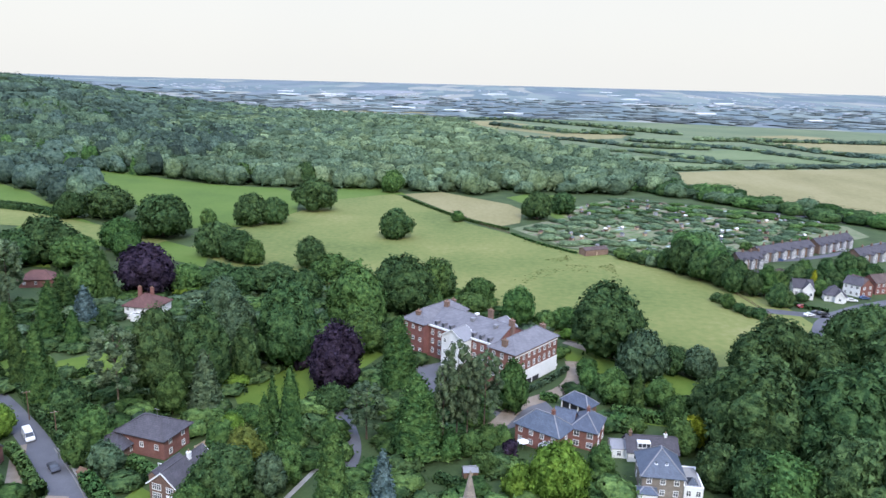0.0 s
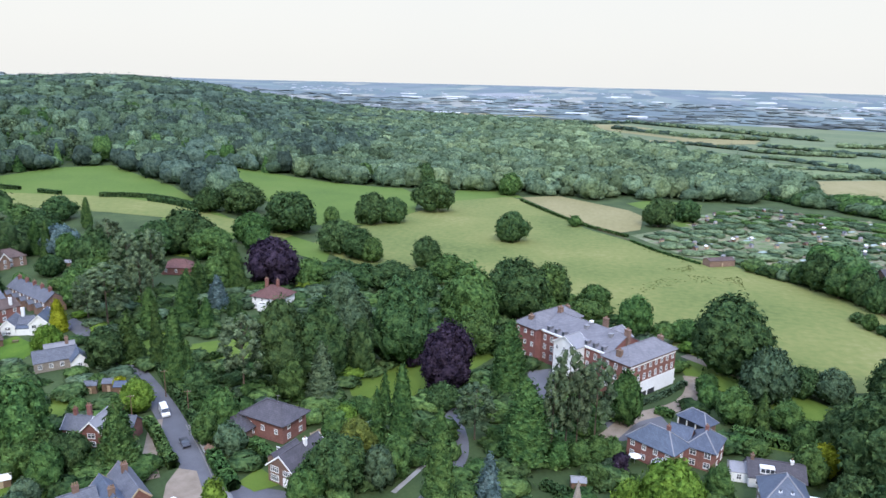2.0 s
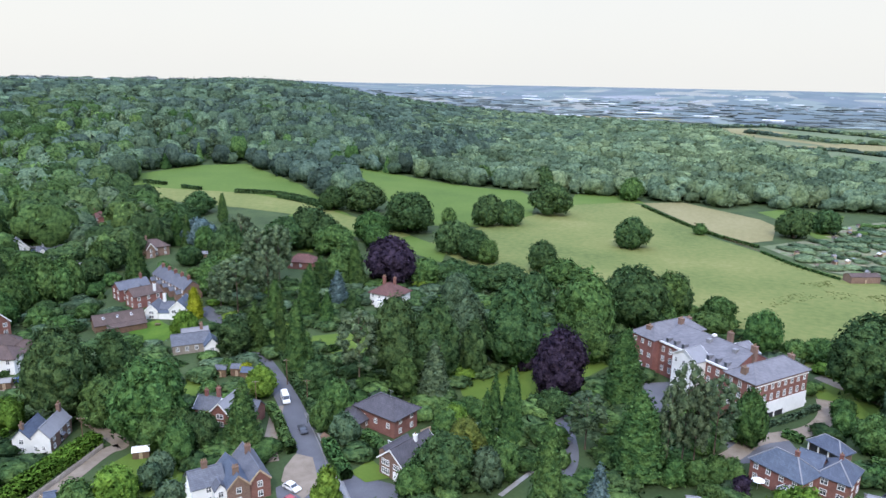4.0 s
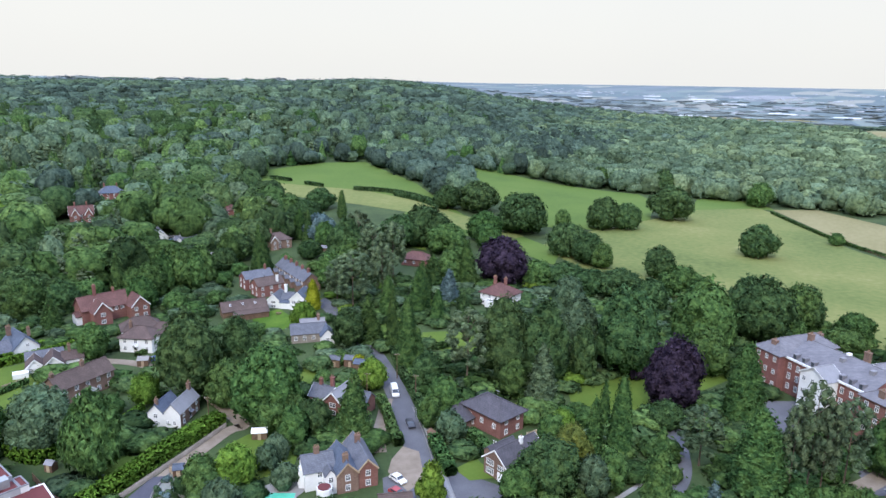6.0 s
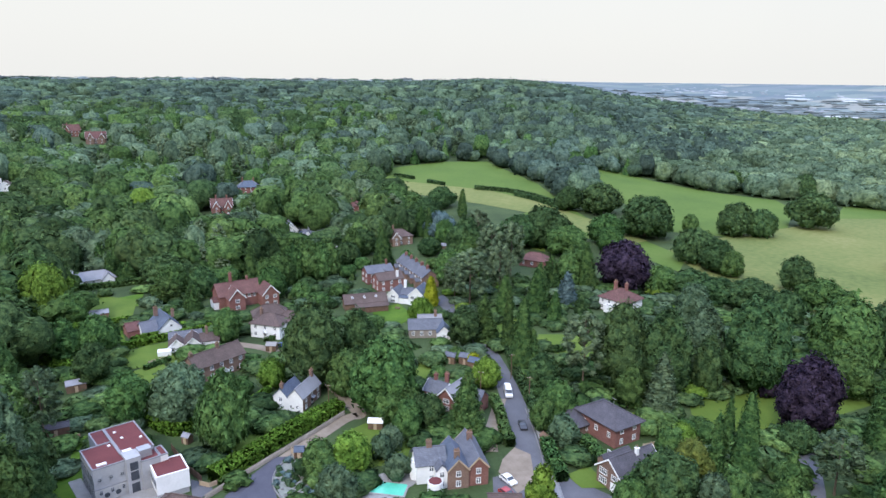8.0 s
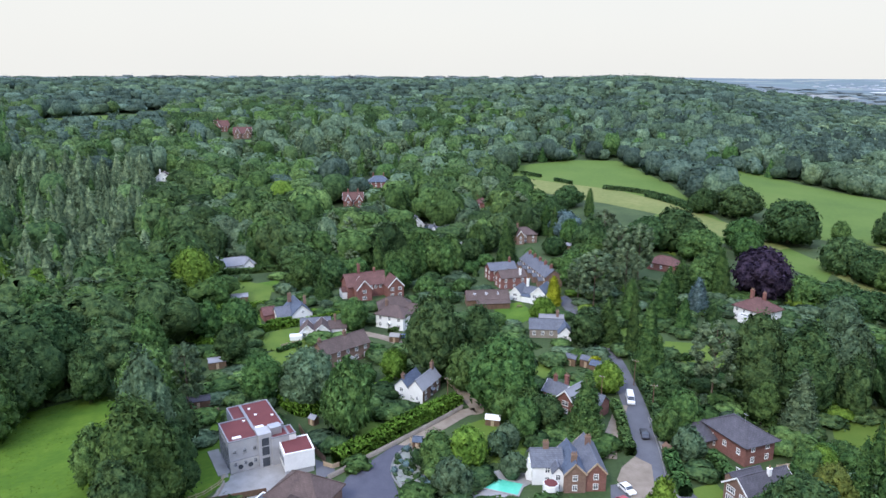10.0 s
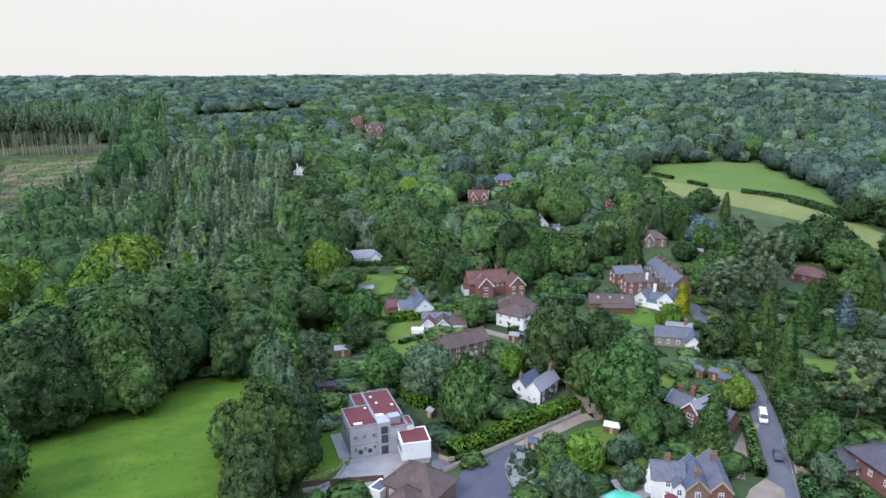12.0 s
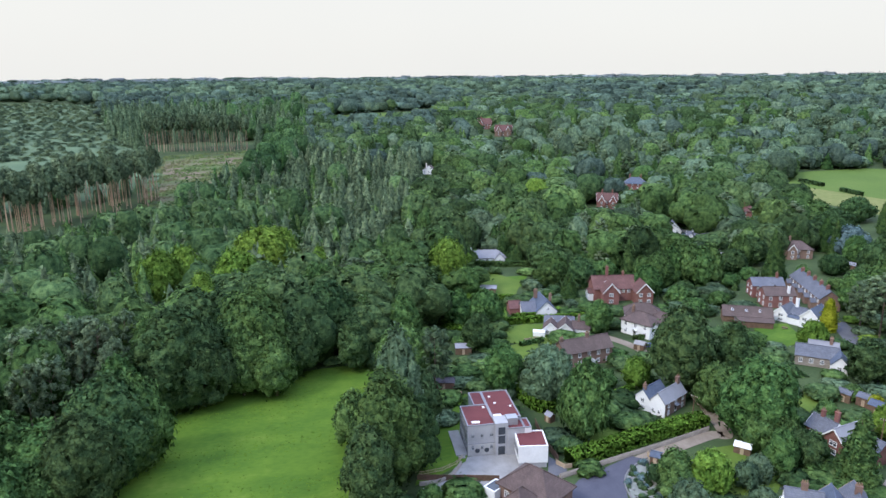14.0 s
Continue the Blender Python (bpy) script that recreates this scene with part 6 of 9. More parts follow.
block(h, -1.5, 0, 12.0, 7.5, 2.9, 3.3, "h", RENDER_WHITE, TILE_BROWN, wins={"f": (2, 1)}, over=0.5)

# long brick cottage
h = thing("brick_cottage", -174.9, 93.6, 94.7, label="long brick cottage with brown tiled roof", category="cottage")
block(h, -3.0, 0.3, 16.5, 7.0, 5.0, 2.9, "x", BRICK_BROWN, TILE_BROWN, wins={"f": (5, 2)}, over=0.4)
chimney(h, 6.5, 3.8, 6.5, 9.2, BRICK_BROWN, 1.0, 0.8, 3)
chimney(h, -2.4, 3.8, 6.5, 8.8, BRICK_BROWN, 0.9, 0.8, 2)
block(h, 3.2, -2.0, 3.0, 2.3, 2.4, 1.1, "y", PAINT_WHITE, TILE_BROWN, over=0.25, verge=PAINT_WHITE)

# white T-shaped cottage and its white neighbour
h = thing("white_cottage", -218.7, 101.1, 79.3, label="white gabled cottage with blue slate roof", category="cottage")
block(h, 0, 0.6, 7.6, 11.5, 2.6, 3.6, "y", RENDER_WHITE, SLATE_BLUE, over=0.3)
block(h, -4.8, 1.4, 5.0, 7.0, 2.4, 2.6, "x", RENDER_WHITE, SLATE_ROOF, wins={"f": (3, 1)}, over=0.3)
block(h, -8.6, 5.5, 4.2, 6.0, 2.4, 2.0, "x", BRICK_RED, TILE_RED, over=0.3)
window(h, 4.2, 0.6, 3.4, 1.0, 1.0, 0)
chimney(h, 1.6, 9.0, 5.0, 8.0, BRICK_BROWN, 1.3, 0.8, 3)
chimney(h, 6.4, 6.0, 4.5, 7.2, BRICK_BROWN, 0.9, 0.7, 2)
h = thing("white_cottage", -202.0, 97.1, 62.0, label="small white cottage with brown tiled gables", category="cottage")
block(h, 3.4, -0.5, 5.6, 7.5, 2.4, 2.6, "y", RENDER_WHITE, TILE_BROWN, over=0.35, verge=PAINT_WHITE)
block(h, -1.0, 1.0, 4.6, 5.4, 2.3, 2.2, "y", RENDER_WHITE, TILE_BROWN, over=0.35, verge=PAINT_WHITE, wins={"f": (2, 1), "l": (1, 1)})
block(h, 8.6, 2.6, 5.6, 5.0, 2.3, 1.9, "x", RENDER_WHITE, TILE_BROWN, over=0.3)
block(h, -4.4, -1.4, 4.0, 2.6, 1.5, 0, "flat", RENDER_WHITE, PAINT_WHITE, verge=PAINT_WHITE)
block(h, -1.0, 6.6, 10.0, 4.0, 2.6, 1.8, "x", RENDER_WHITE, SLATE_ROOF, over=0.3)
chimney(h, 10.6, 5.0, 4.0, 6.2, BRICK_BROWN, 0.8, 0.7, 2)

h = thing("bungalow", -297.5, 102.3, 76.8, label="white bungalow with grey hipped roof and pointed gables", category="bungalow")
block(h, 0, 0, 17.5, 7.0, 2.5, 3.0, "h", RENDER_WHITE, LEAD, wins={"f": (5, 1)}, over=0.5)
block(h, 12.0, -1.8, 4.6, 4.0, 2.5, 2.6, "y", RENDER_WHITE, LEAD, over=0.3, wins={"f": (1, 1)})
block(h, 0.6, -1.2, 4.2, 4.0, 2.4, 2.0, "y", RENDER_WHITE, LEAD, over=0.3)
chimney(h, 1.5, 3.5, 4.2, 6.6, RENDER_WHITE, 0.9, 0.8, 1)

# ---- the modern flat-roofed house ----
h = thing("modern_house", -137.7, 47.2, 81.9, label="grey modern house with dull red flat roofs", category="house")
M = 7.5
block(h, 0, 0.2, 6.6, 10.0, M, 0, "flat", RENDER_GREY, ROOF_RED, wins={}, over=0, verge=LEAD)
block(h, 3.4, 10.2, 3.2, 7.0, M, 0, "flat", RENDER_GREY, ROOF_RED, over=0, verge=LEAD)
block(h, 6.6, 3.0, 6.6, 14.2, M, 0, "flat", RENDER_GREY, ROOF_RED, over=0, verge=LEAD)
block(h, 13.2, -1.0, 1.6, 4.4, M - 0.8, 0, "flat", RENDER_WHITE, ROOF_RED, verge=LEAD, over=0)
block(h, 9.2, -1.0, 4.0, 4.0, M - 0.8, 0, "flat", RENDER_GREY, ROOF_RED, over=0, verge=LEAD)
bm = bmesh.new()
box(bm, 6.4, -0.5, -0.3, 9.4, 3.2, M + 0.55)
tower = part("stair_tower", bm, RENDER_GREY, h, "grey stair tower with glazed slot")
for q in ((7.1, 5.2, 8.7, 7.0), (7.1, 2.9, 8.7, 4.9), (7.1, 0.1, 8.7, 2.2)):
    bm = bmesh.new()
    box(bm, q[0], -0.56, q[1], q[2], -0.5, q[3])
    part("pane", bm, GLASS, tower)
bm = bmesh.new()
box(bm, -0.1, 0.08, 2.9, 6.4, 0.197, 3.05)
part("string_course", bm, LEAD, h)
bm = bmesh.new()
box(bm, 0.02, 0.02, -0.2, 6.38, 0.19, 2.9)
plinth = part("stone_facing", bm, STONE_WALL, h, "pale stone-faced lower storey")
plinth.data.materials[0] = CONCRETE
for x in (1.2, 3.4, 5.6):
    window(h, x, 0.2, 5.0, 0.8, 0.8, 0, METAL_GREY)
    window(h, x, 0.02, 2.1, 0.7, 1.0, 0, METAL_GREY)
for x in (2.3, 4.5):
    bm = bmesh.new()
    bmesh.ops.create_cone(bm, cap_ends=True, segments=20, radius1=0.55, radius2=0.55, depth=0.08, matrix=Matrix.Translation((x, 0.0, 1.3)) @ pose(0, 0, 0, 90))
    part("round_window", bm, GLASS, h)
for i in range(4):
    window(h, 0, 1.6 + 2.3 * i, 4.9, 1.6, 2.6, -90, METAL_GREY)
    window(h, 0, 1.6 + 2.3 * i, 1.6, 1.6, 2.4, -90, METAL_GREY)
bm = bmesh.new()
box(bm, 6.2, 3.2, M + 0.07, 6.75, 17.0, M + 0.32)
part("upstand", bm, LEAD, h)
for x, y, w2, d2 in ((1.2, 1.2, 1.9, 0.8), (5.2, 8.4, 0.55, 0.5), (8.4, 10.2, 0.55, 0.5), (7.8, 13.8, 0.55, 0.5), (11.8, 8.2, 0.55, 0.5), (7.0, 3.4, 1.8, 1.2)):
    bm = bmesh.new()
    box(bm, x, y, M + 0.06, x + w2, y + d2, M + 0.3)
    part("rooflight", bm, PAINT_WHITE, h)
bm = bmesh.new()
box(bm, 9.4, 0.6, M - 0.75, 12.0, 2.8, M + 1.0)
part("roof_plant", bm, METAL_GREY, h, "grey metal plant box")
bm = bmesh.new()
box(bm, -2.6, 0.4, -0.2, -0.05, 12.0, 0.35)
part("terrace", bm, PAVING, h, "pale raised terrace")
for i in range(5):
    bm = bmesh.new()
    box(bm, -2.2, -0.2 - 0.32 * i, -0.1, -0.6, 0.1 - 0.32 * i, 0.33 - 0.07 * i)
    part("step", bm, PAVING, h)

h = thing("white_annexe", -129.5, 56.4, 75.8, label="white cube annexe with red flat roof over grey base", category="annexe")
block(h, 0, 0, 6.6, 7.0, 5.3, 0, "flat", RENDER_WHITE, ROOF_RED, verge=PAINT_WHITE, z0=1.6, over=0)
bm = bmesh.new()
box(bm, 0.15, 0.15, -0.2, 6.4, 6.8, 1.3)
part("base", bm, RENDER_GREY, h)
for i in range(2):
    window(h, 0, 1.9 + 2.9 * i, 3.4, 2.4, 1.6, -90, METAL_GREY)

h = thing("tiled_house", -118.9, 48.2, 29.7, label="house with steep brown hipped tile roof", category="house")
block(h, -1.0, 0.3, 12.0, 9.0, 4.0, 4.0, "h", BRICK_BROWN, TILE_BROWN, over=0.6, wins={"f": (3, 1)})
block(h, 3.6, -5.0, 5.0, 6.0, 4.0, 3.0, "h", BRICK_BROWN, TILE_BROWN, over=0.5)
block(h, -3.6, -1.6, 3.0, 4.0, 2.6, 0, "flat", RENDER_WHITE, GLASS, verge=PAINT_WHITE, over=0)

# ---- terrace, twin gables, white house and barn by the bend ----
h = thing("terraced_cottages", -219.5, 213.5, -23.8, label="row of slate-roofed terraced cottages with brick chimneys", category="terrace")
block(h, -3.5, 0.6, 31.0, 7.4, 4.5, 2.9, "x", BRICK_BROWN, SLATE_ROOF, wins={"f": (10, 2), "r": (1, 2)}, over=0.3)
for i in range(5):
    chimney(h, -0.5 + i * 6.2, 4.3, 6.2, 8.8, BRICK_RED, 0.8, 1.1, 2)
    block(h, -1.6 + i * 6.2, -1.6, 2.4, 2.2, 2.6, 1.2, "y", BRICK_BROWN, SLATE_ROOF, over=0.2)
h = thing("brick_villa", -221.5, 193.0, -20.0, label="red brick villa with slate roof and twin front gables", category="house")
block(h, 0, 0.5, 7.0, 12.0, 4.8, 2.4, "y", BRICK_RED, SLATE_ROOF, wins={"f": (2, 2), "r": (3, 2)}, over=0.3)
block(h, 6.9, 3.0, 5.0, 7.0, 4.6, 2.0, "x", BRICK_RED, SLATE_ROOF, over=0.3)
chimney(h, 3.5, 10.5, 6.0, 9.0, BRICK_RED, 0.9, 0.8, 2)
h = thing("brick_villa", -210.4, 189.0, -20.0, label="red brick villa with brown roof and tall windows", category="house")
block(h, 0, 0.5, 7.6, 11.0, 4.8, 2.4, "y", BRICK_RED, TILE_BROWN, wins={"f": (2, 2), "r": (3, 2)}, over=0.3)
chimney(h, 6.6, 9.0, 5.4, 8.2, RENDER_WHITE, 0.9, 0.8, 2)
h = thing("white_house", -191.7, 180.7, 24.0, label="white rendered house with two gables and bay windows", category="house")
block(h, 0, 0, 4.6, 8.0, 3.2, 2.2, "y", RENDER_WHITE, SLATE_ROOF, wins={"f": (1, 2)}, size=(1.8, 1.3), over=0.3, verge=PAINT_WHITE)
block(h, 4.6, 2.0, 4.6, 6.0, 3.2, 2.0, "x", RENDER_WHITE, SLATE_ROOF, wins={"f": (1, 1)}, over=0.2)
block(h, 9.0, -0.6, 6.4, 9.0, 4.0, 3.0, "y", RENDER_WHITE, SLATE_BLUE, wins={"f": (2, 2)}, size=(1.6, 1.3), over=0.3, verge=PAINT_WHITE)
block(h, 4.8, -0.2, 4.0, 2.2, 2.4, 0.7, "x", PAINT_WHITE, SLATE_BLUE, over=0.2)
chimney(h, 5.6, 5.0, 4.4, 8.2, RENDER_WHITE, 1.0, 0.8, 2)
h = thing("barn", -193.0, 160.7, 59.3, label="long dark timber barn with brown tiled roof", category="barn")
block(h, 0, 1.6, 16.0, 6.6, 3.0, 2.6, "x", TIMBER, TILE_BROWN, over=0.4)
block(h, 3.4, -1.6, 12.4, 3.4, 2.3, 1.0, "x", TIMBER, TILE_BROWN, over=0.3)
for i in range(3):
    rooflight(h, 3.0 + i * 4.5, 3.2, 4.72, 0.7, 1.0, 38, 0)
h = thing("slate_cottage", -157.3, 158.7, 47.6, label="old stone cottage with pale mossy slate roof", category="cottage")
block(h, -0.5, 0.0, 11.5, 6.0, 3.2, 2.6, "x", STONE_WALL, SLATE_ROOF, wins={"f": (4, 1)}, over=0.3)
block(h, 8.8, -3.4, 4.6, 6.0, 3.0, 2.4, "y", RENDER_WHITE, SLATE_BLUE, over=0.25, wins={"f": (1, 1)})
block(h, 3.0, 4.4, 8.0, 5.0, 3.4, 2.6, "x", STONE_WALL, LEAD, over=0.3)
chimney(h, 9.0, 6.6, 5.0, 7.4, BRICK_BROWN, 0.9, 0.8, 2)

# house under the copper beech
h = thing("hipped_house", -128.2, 231.7, -8.0, label="white and pink house with red hipped roof and chimneys", category="house")
block(h, 1.0, 0, 12.0, 10.5, 5.0, 3.6, "h", RENDER_WHITE, TILE_RED, wins={"f": (4, 2), "l": (3, 2)}, over=0.6)
chimney(h, 4.4, 5.0, 7.0, 10.8, BRICK_RED, 1.2, 0.9, 3)
chimney(h, 8.6, 6.0, 7.0, 10.6, BRICK_RED, 1.0, 0.9, 2)
block(h, 4.6, -2.0, 4.0, 2.0, 2.6, 0, "flat", RENDER_WHITE, LEAD, verge=PAINT_WHITE, over=0)
h = thing("tiled_house", -186.6, 260.9, 12.0, label="low house with brown hipped roof under tall trees", category="house")
block(h, 0, 0, 13.0, 8.0, 3.4, 3.0, "h", BRICK_RED, TILE_RED, over=0.5, wins={"f": (3, 1)})

# ---- houses higher in the woods ----
def wood_house(x, y, rot, w, d, eave, rise, roof, walls, tiles, label, gables=0, chims=1, name="house"):
    h = thing(name, x, y, rot, label=label, category="house")
    block(h, 0, 0, w, d, eave, rise, roof, walls, tiles, over=0.4, verge=PAINT_WHITE if roof != "h" else None, wins={"f": (max(int(w / 3.2), 1), 2 if eave > 3.4 else 1), "r": (2, 1)})
    for i in range(gables):
        block(h, w * (0.08 + 0.55 * i), -2.2, w * 0.32, 4.0, eave, rise * 0.85, "y", walls, tiles, over=0.35, verge=PAINT_WHITE, wins={"f": (1, 2 if eave > 3.4 else 1)})
    for i in range(chims):
        chimney(h, w * (0.25 + 0.5 * i), d / 2, eave + rise * 0.4, eave + rise + 1.8, walls, 0.9, 0.8, 2)


wood_house(-385.9, 217.5, 61, 12.5, 9, 5.0, 4.2, "x", BRICK_RED, TILE_RED, "tall red brick house with white-edged gables", 2, 2)
wood_house(-429.6, 262.8, 58, 15, 9, 4.5, 4.0, "h", BRICK_RED, SLATE_BLUE, "brick house with blue-grey hipped roof in the wood", 0, 2)
wood_house(-314.8, 219.8, 62, 7.6, 9, 2.4, 4.0, "y", RENDER_WHITE, SLATE_ROOF, "small white house with steep gable", 0, 0)
wood_house(-256.6, 243.9, 63, 12.4, 9, 4.6, 3.2, "h", BRICK_BROWN, TILE_BROWN, "brown brick house with hipped roof", 1, 1)
wood_house(-537.5, 146.2, 66, 10, 8, 3.2, 3.4, "y", RENDER_WHITE, TILE_BROWN, "small white gabled house deep in trees", 0, 1)
wood_house(-706.1, 272.2, 65, 18, 10, 5.5, 6.0, "x", BRICK_BROWN, TILE_RED, "large tiled house rising above the woods", 2, 2)
wood_house(-760.0, 272.0, 65, 16, 10, 6.0, 6.0, "x", BRICK_RED, TILE_RED, "red tiled house high in the woods", 1, 1)
wood_house(-262.5, 209.0, 64, 7.5, 7, 2.4, 2.6, "y", RENDER_WHITE, TILE_GREY, "small white bungalow under birches", 0, 0, "bungalow")
wood_house(-300.3, 222.0, 49, 10.5, 6, 2.4, 2.2, "x", RENDER_WHITE, SLATE_ROOF, "low white house with slate roof and dormers", 2, 1, "bungalow")
wood_house(-463.0, 240.0, 60, 8, 6, 3.0, 2.4, "x", RENDER_WHITE, SLATE_ROOF, "small white house half hidden by trees", 0, 1)
wood_house(-330.0, 280.0, 58, 8, 7, 4.4, 3.0, "h", BRICK_RED, TILE_RED, "red brick house among garden trees", 0, 1)

# ---- sheds, greenhouse, pool ----
def shed(x, y, rot, w, d, h, roofmat, label, walls=None, name="garden_shed"):
    s = thing(name, x, y, rot, label=label, category="shed")
    block(s, -w / 2, -d / 2, w, d, h, h * 0.35, "x", walls or TIMBER, roofmat, over=0.15)
    door(s, 0, -d / 2 - 0.01, 0, 0.8, min(1.8, h * 0.92), 0, TIMBER_PALE)
    return s
shed(-119.9, 108.5, 40, 3.6, 2.4, 1.9, PAINT_WHITE, "white-roofed garden shed under trees")
shed(-122.4, 87.0, 45, 2.2, 2.8, 2.0, SLATE_BLUE, "blue-roofed garden shed by the lane")
shed(-147.5, 72.6, 20, 2.0, 1.8, 1.8, LEAD, "small grey garden shed among shrubs")
shed(-197.3, 66.1, 75, 5.0, 4.0, 2.2, LEAD, "grey-roofed outbuilding among garden trees")
shed(-253.0, 95.1, 70, 7.0, 4.5, 2.4, LEAD, "grey-roofed outbuilding beside a lawn")
shed(-174.4, 52.7, 70, 6.0, 3.0, 2.2, TILE_GREY, "garden outbuilding behind pines")
shed(-0.8, 140.5, 10, 3.2, 2.6, 2.0, LEAD, "grey-roofed garden summerhouse among shrubs")
shed(-133.8, 152.7, 20, 3.4, 2.6, 2.4, SLATE_ROOF, "slate-roofed garden building beside trees")
shed(-130.0, 155.5, 20, 3.6, 3.0, 2.4, SLATE_ROOF, "slate-roofed garden building by the road")
shed(-124.8, 154.0, 20, 4, 3.4, 2.8, SLATE_BLUE, "blue slate roofed outbuilding")
shed(-197.1, 171.7, 60, 3, 2, 1.8, SLATE_BLUE, "small shed by the barn")
shed(-84.3, 131.4, -20, 2.4, 1.8, 1.8, TIMBER, "small wooden store by the pavement")
shed(-182.3, 120.6, 40, 3.2, 3.0, 2.0, PAVING, "greenhouse beside the hedge")
shed(-232.5, 257.9, 20, 6, 4, 2.4, LEAD, "pale-roofed outbuilding among village trees")
shed(57.8, 358.8, 27, 14, 6, 3.0, TILE_BROWN, "open brown-roofed brick field barn", BRICK_BROWN, "field_barn")

# ---- the estate beside the pasture ----
h = thing("house", 132.1, 293.5, -9.9, label="white rendered house with dark tiled roof", category="house")
block(h, 0, 0, 7.7, 7, 4.6, 3.0, "x", RENDER_WHITE, TILE_GREY, wins={"f": (3, 1), "r": (1, 2)}, over=0.35)
block(h, 7.7 - 4.4, -1.6, 4.4, 5.0, 4.4, 3.0, "y", RENDER_WHITE, TILE_GREY, over=0.3, verge=PAINT_WHITE, wins={"f": (2, 1)})
h = thing("house", 143.8, 290.4, -13.8, label="bungalow with dark hipped roof", category="house")
block(h, 0, 0, 8.3, 9, 2.8, 3.4, "h", RENDER_WHITE, TILE_GREY, wins={"f": (3, 1)}, over=0.35)
block(h, 8.3 - 4.6, -1.6, 3.6, 5.0, 2.8, 2.2, "y", RENDER_WHITE, TILE_GREY, over=0.3, verge=PAINT_WHITE, wins={"f": (1, 1)})
h = thing("house", 157.0, 302.8, -47.9, label="white rendered two-storey house", category="house")
block(h, 0, 0, 6.9, 8, 5.2, 2.6, "x", RENDER_WHITE, TILE_GREY, wins={"f": (3, 2), "r": (1, 2)}, over=0.35)
h = thing("house", 162.1, 297.7, 22.0, label="red brick semi-detached house with brown gables", category="house")
block(h, 0, 0, 6.7, 8, 5.2, 2.8, "y", BRICK_RED, TILE_BROWN, wins={"f": (2, 2)}, over=0.35)
h = thing("house", 171.0, 303.1, 19.5, label="red brick semi-detached house", category="house")
block(h, 0, 0, 8.4, 8, 5.2, 2.8, "x", BRICK_RED, TILE_BROWN, wins={"f": (3, 2)}, over=0.35)
h = thing("house", 180.8, 306.2, 22.6, label="red brick semi-detached house", category="house")
block(h, 0, 0, 10.2, 8, 5.2, 2.8, "x", BRICK_RED, TILE_BROWN, wins={"f": (3, 2)}, over=0.35)
h = thing("house", 123.6, 315.5, 8.4, label="small white bungalow behind trees", category="house")
block(h, 0, 0, 4.8, 6, 2.6, 2.0, "x", RENDER_WHITE, TILE_GREY, wins={"f": (2, 1)}, over=0.35)
h = thing("house", 133.5, 319.8, -14.6, label="brown bungalow beside the trees", category="house")
block(h, 0, 0, 7.1, 7, 3.0, 2.4, "h", BRICK_BROWN, TILE_BROWN, wins={"f": (2, 1)}, over=0.35)
h = thing("terraced_houses", 140.6, 353.1, 31.8, label="row of brown-roofed terraced houses with white bays", category="terrace")
block(h, 0, 0, 42.8, 8.0, 5.0, 2.8, "x", BRICK_BROWN, TILE_GREY, wins={"f": (12, 2)}, over=0.3)
for i in range(6):
    chimney(h, 7.13 * (i + 0.9), 4.0, 7.0, 8.8, BRICK_BROWN, 0.9, 0.7, 2)
    block(h, 7.13 * i + 1.0, -1.4, 3.56, 3.0, 4.4, 1.4, "y", RENDER_GREY, TILE_GREY, over=0.2, wins={"f": (1, 2)})
h = thing("terraced_houses", 180.7, 378.7, 36.5, label="row of brown-roofed terraced houses", category="terrace")
block(h, 0, 0, 34.5, 8.0, 5.0, 2.8, "x", BRICK_BROWN, TILE_GREY, wins={"f": (10, 2)}, over=0.3)
for i in range(5):
    chimney(h, 6.91 * (i + 0.9), 4.0, 7.0, 8.8, BRICK_BROWN, 0.9, 0.7, 2)
    block(h, 6.91 * i + 1.0, -1.4, 3.45, 3.0, 4.4, 1.4, "y", RENDER_GREY, TILE_GREY, over=0.2, wins={"f": (1, 2)})
h = thing("terraced_houses", 190.9, 356.4, 33.6, label="row of grey-roofed terraced houses", category="terrace")
block(h, 0, 0, 42.2, 8.0, 5.0, 2.8, "x", BRICK_BROWN, TILE_GREY, wins={"f": (10, 2)}, over=0.3)
for i in range(5):
    chimney(h, 8.44 * (i + 0.9), 4.0, 7.0, 8.8, BRICK_BROWN, 0.9, 0.7, 2)
    block(h, 8.44 * i + 1.0, -1.4, 4.22, 3.0, 4.4, 1.4, "y", RENDER_GREY, TILE_GREY, over=0.2, wins={"f": (1, 2)})
h = thing("terraced_houses", 125.0, 337.5, 21.6, label="short row of terraced houses by the plots", category="terrace")
block(h, 0, 0, 14.2, 8.0, 5.0, 2.8, "x", BRICK_BROWN, TILE_GREY, wins={"f": (6, 2)}, over=0.3)
for i in range(3):
    chimney(h, 4.74 * (i + 0.9), 4.0, 7.0, 8.8, BRICK_BROWN, 0.9, 0.7, 2)
    block(h, 4.74 * i + 1.0, -1.4, 2.37, 3.0, 4.4, 1.4, "y", RENDER_GREY, TILE_GREY, over=0.2, wins={"f": (1, 2)})

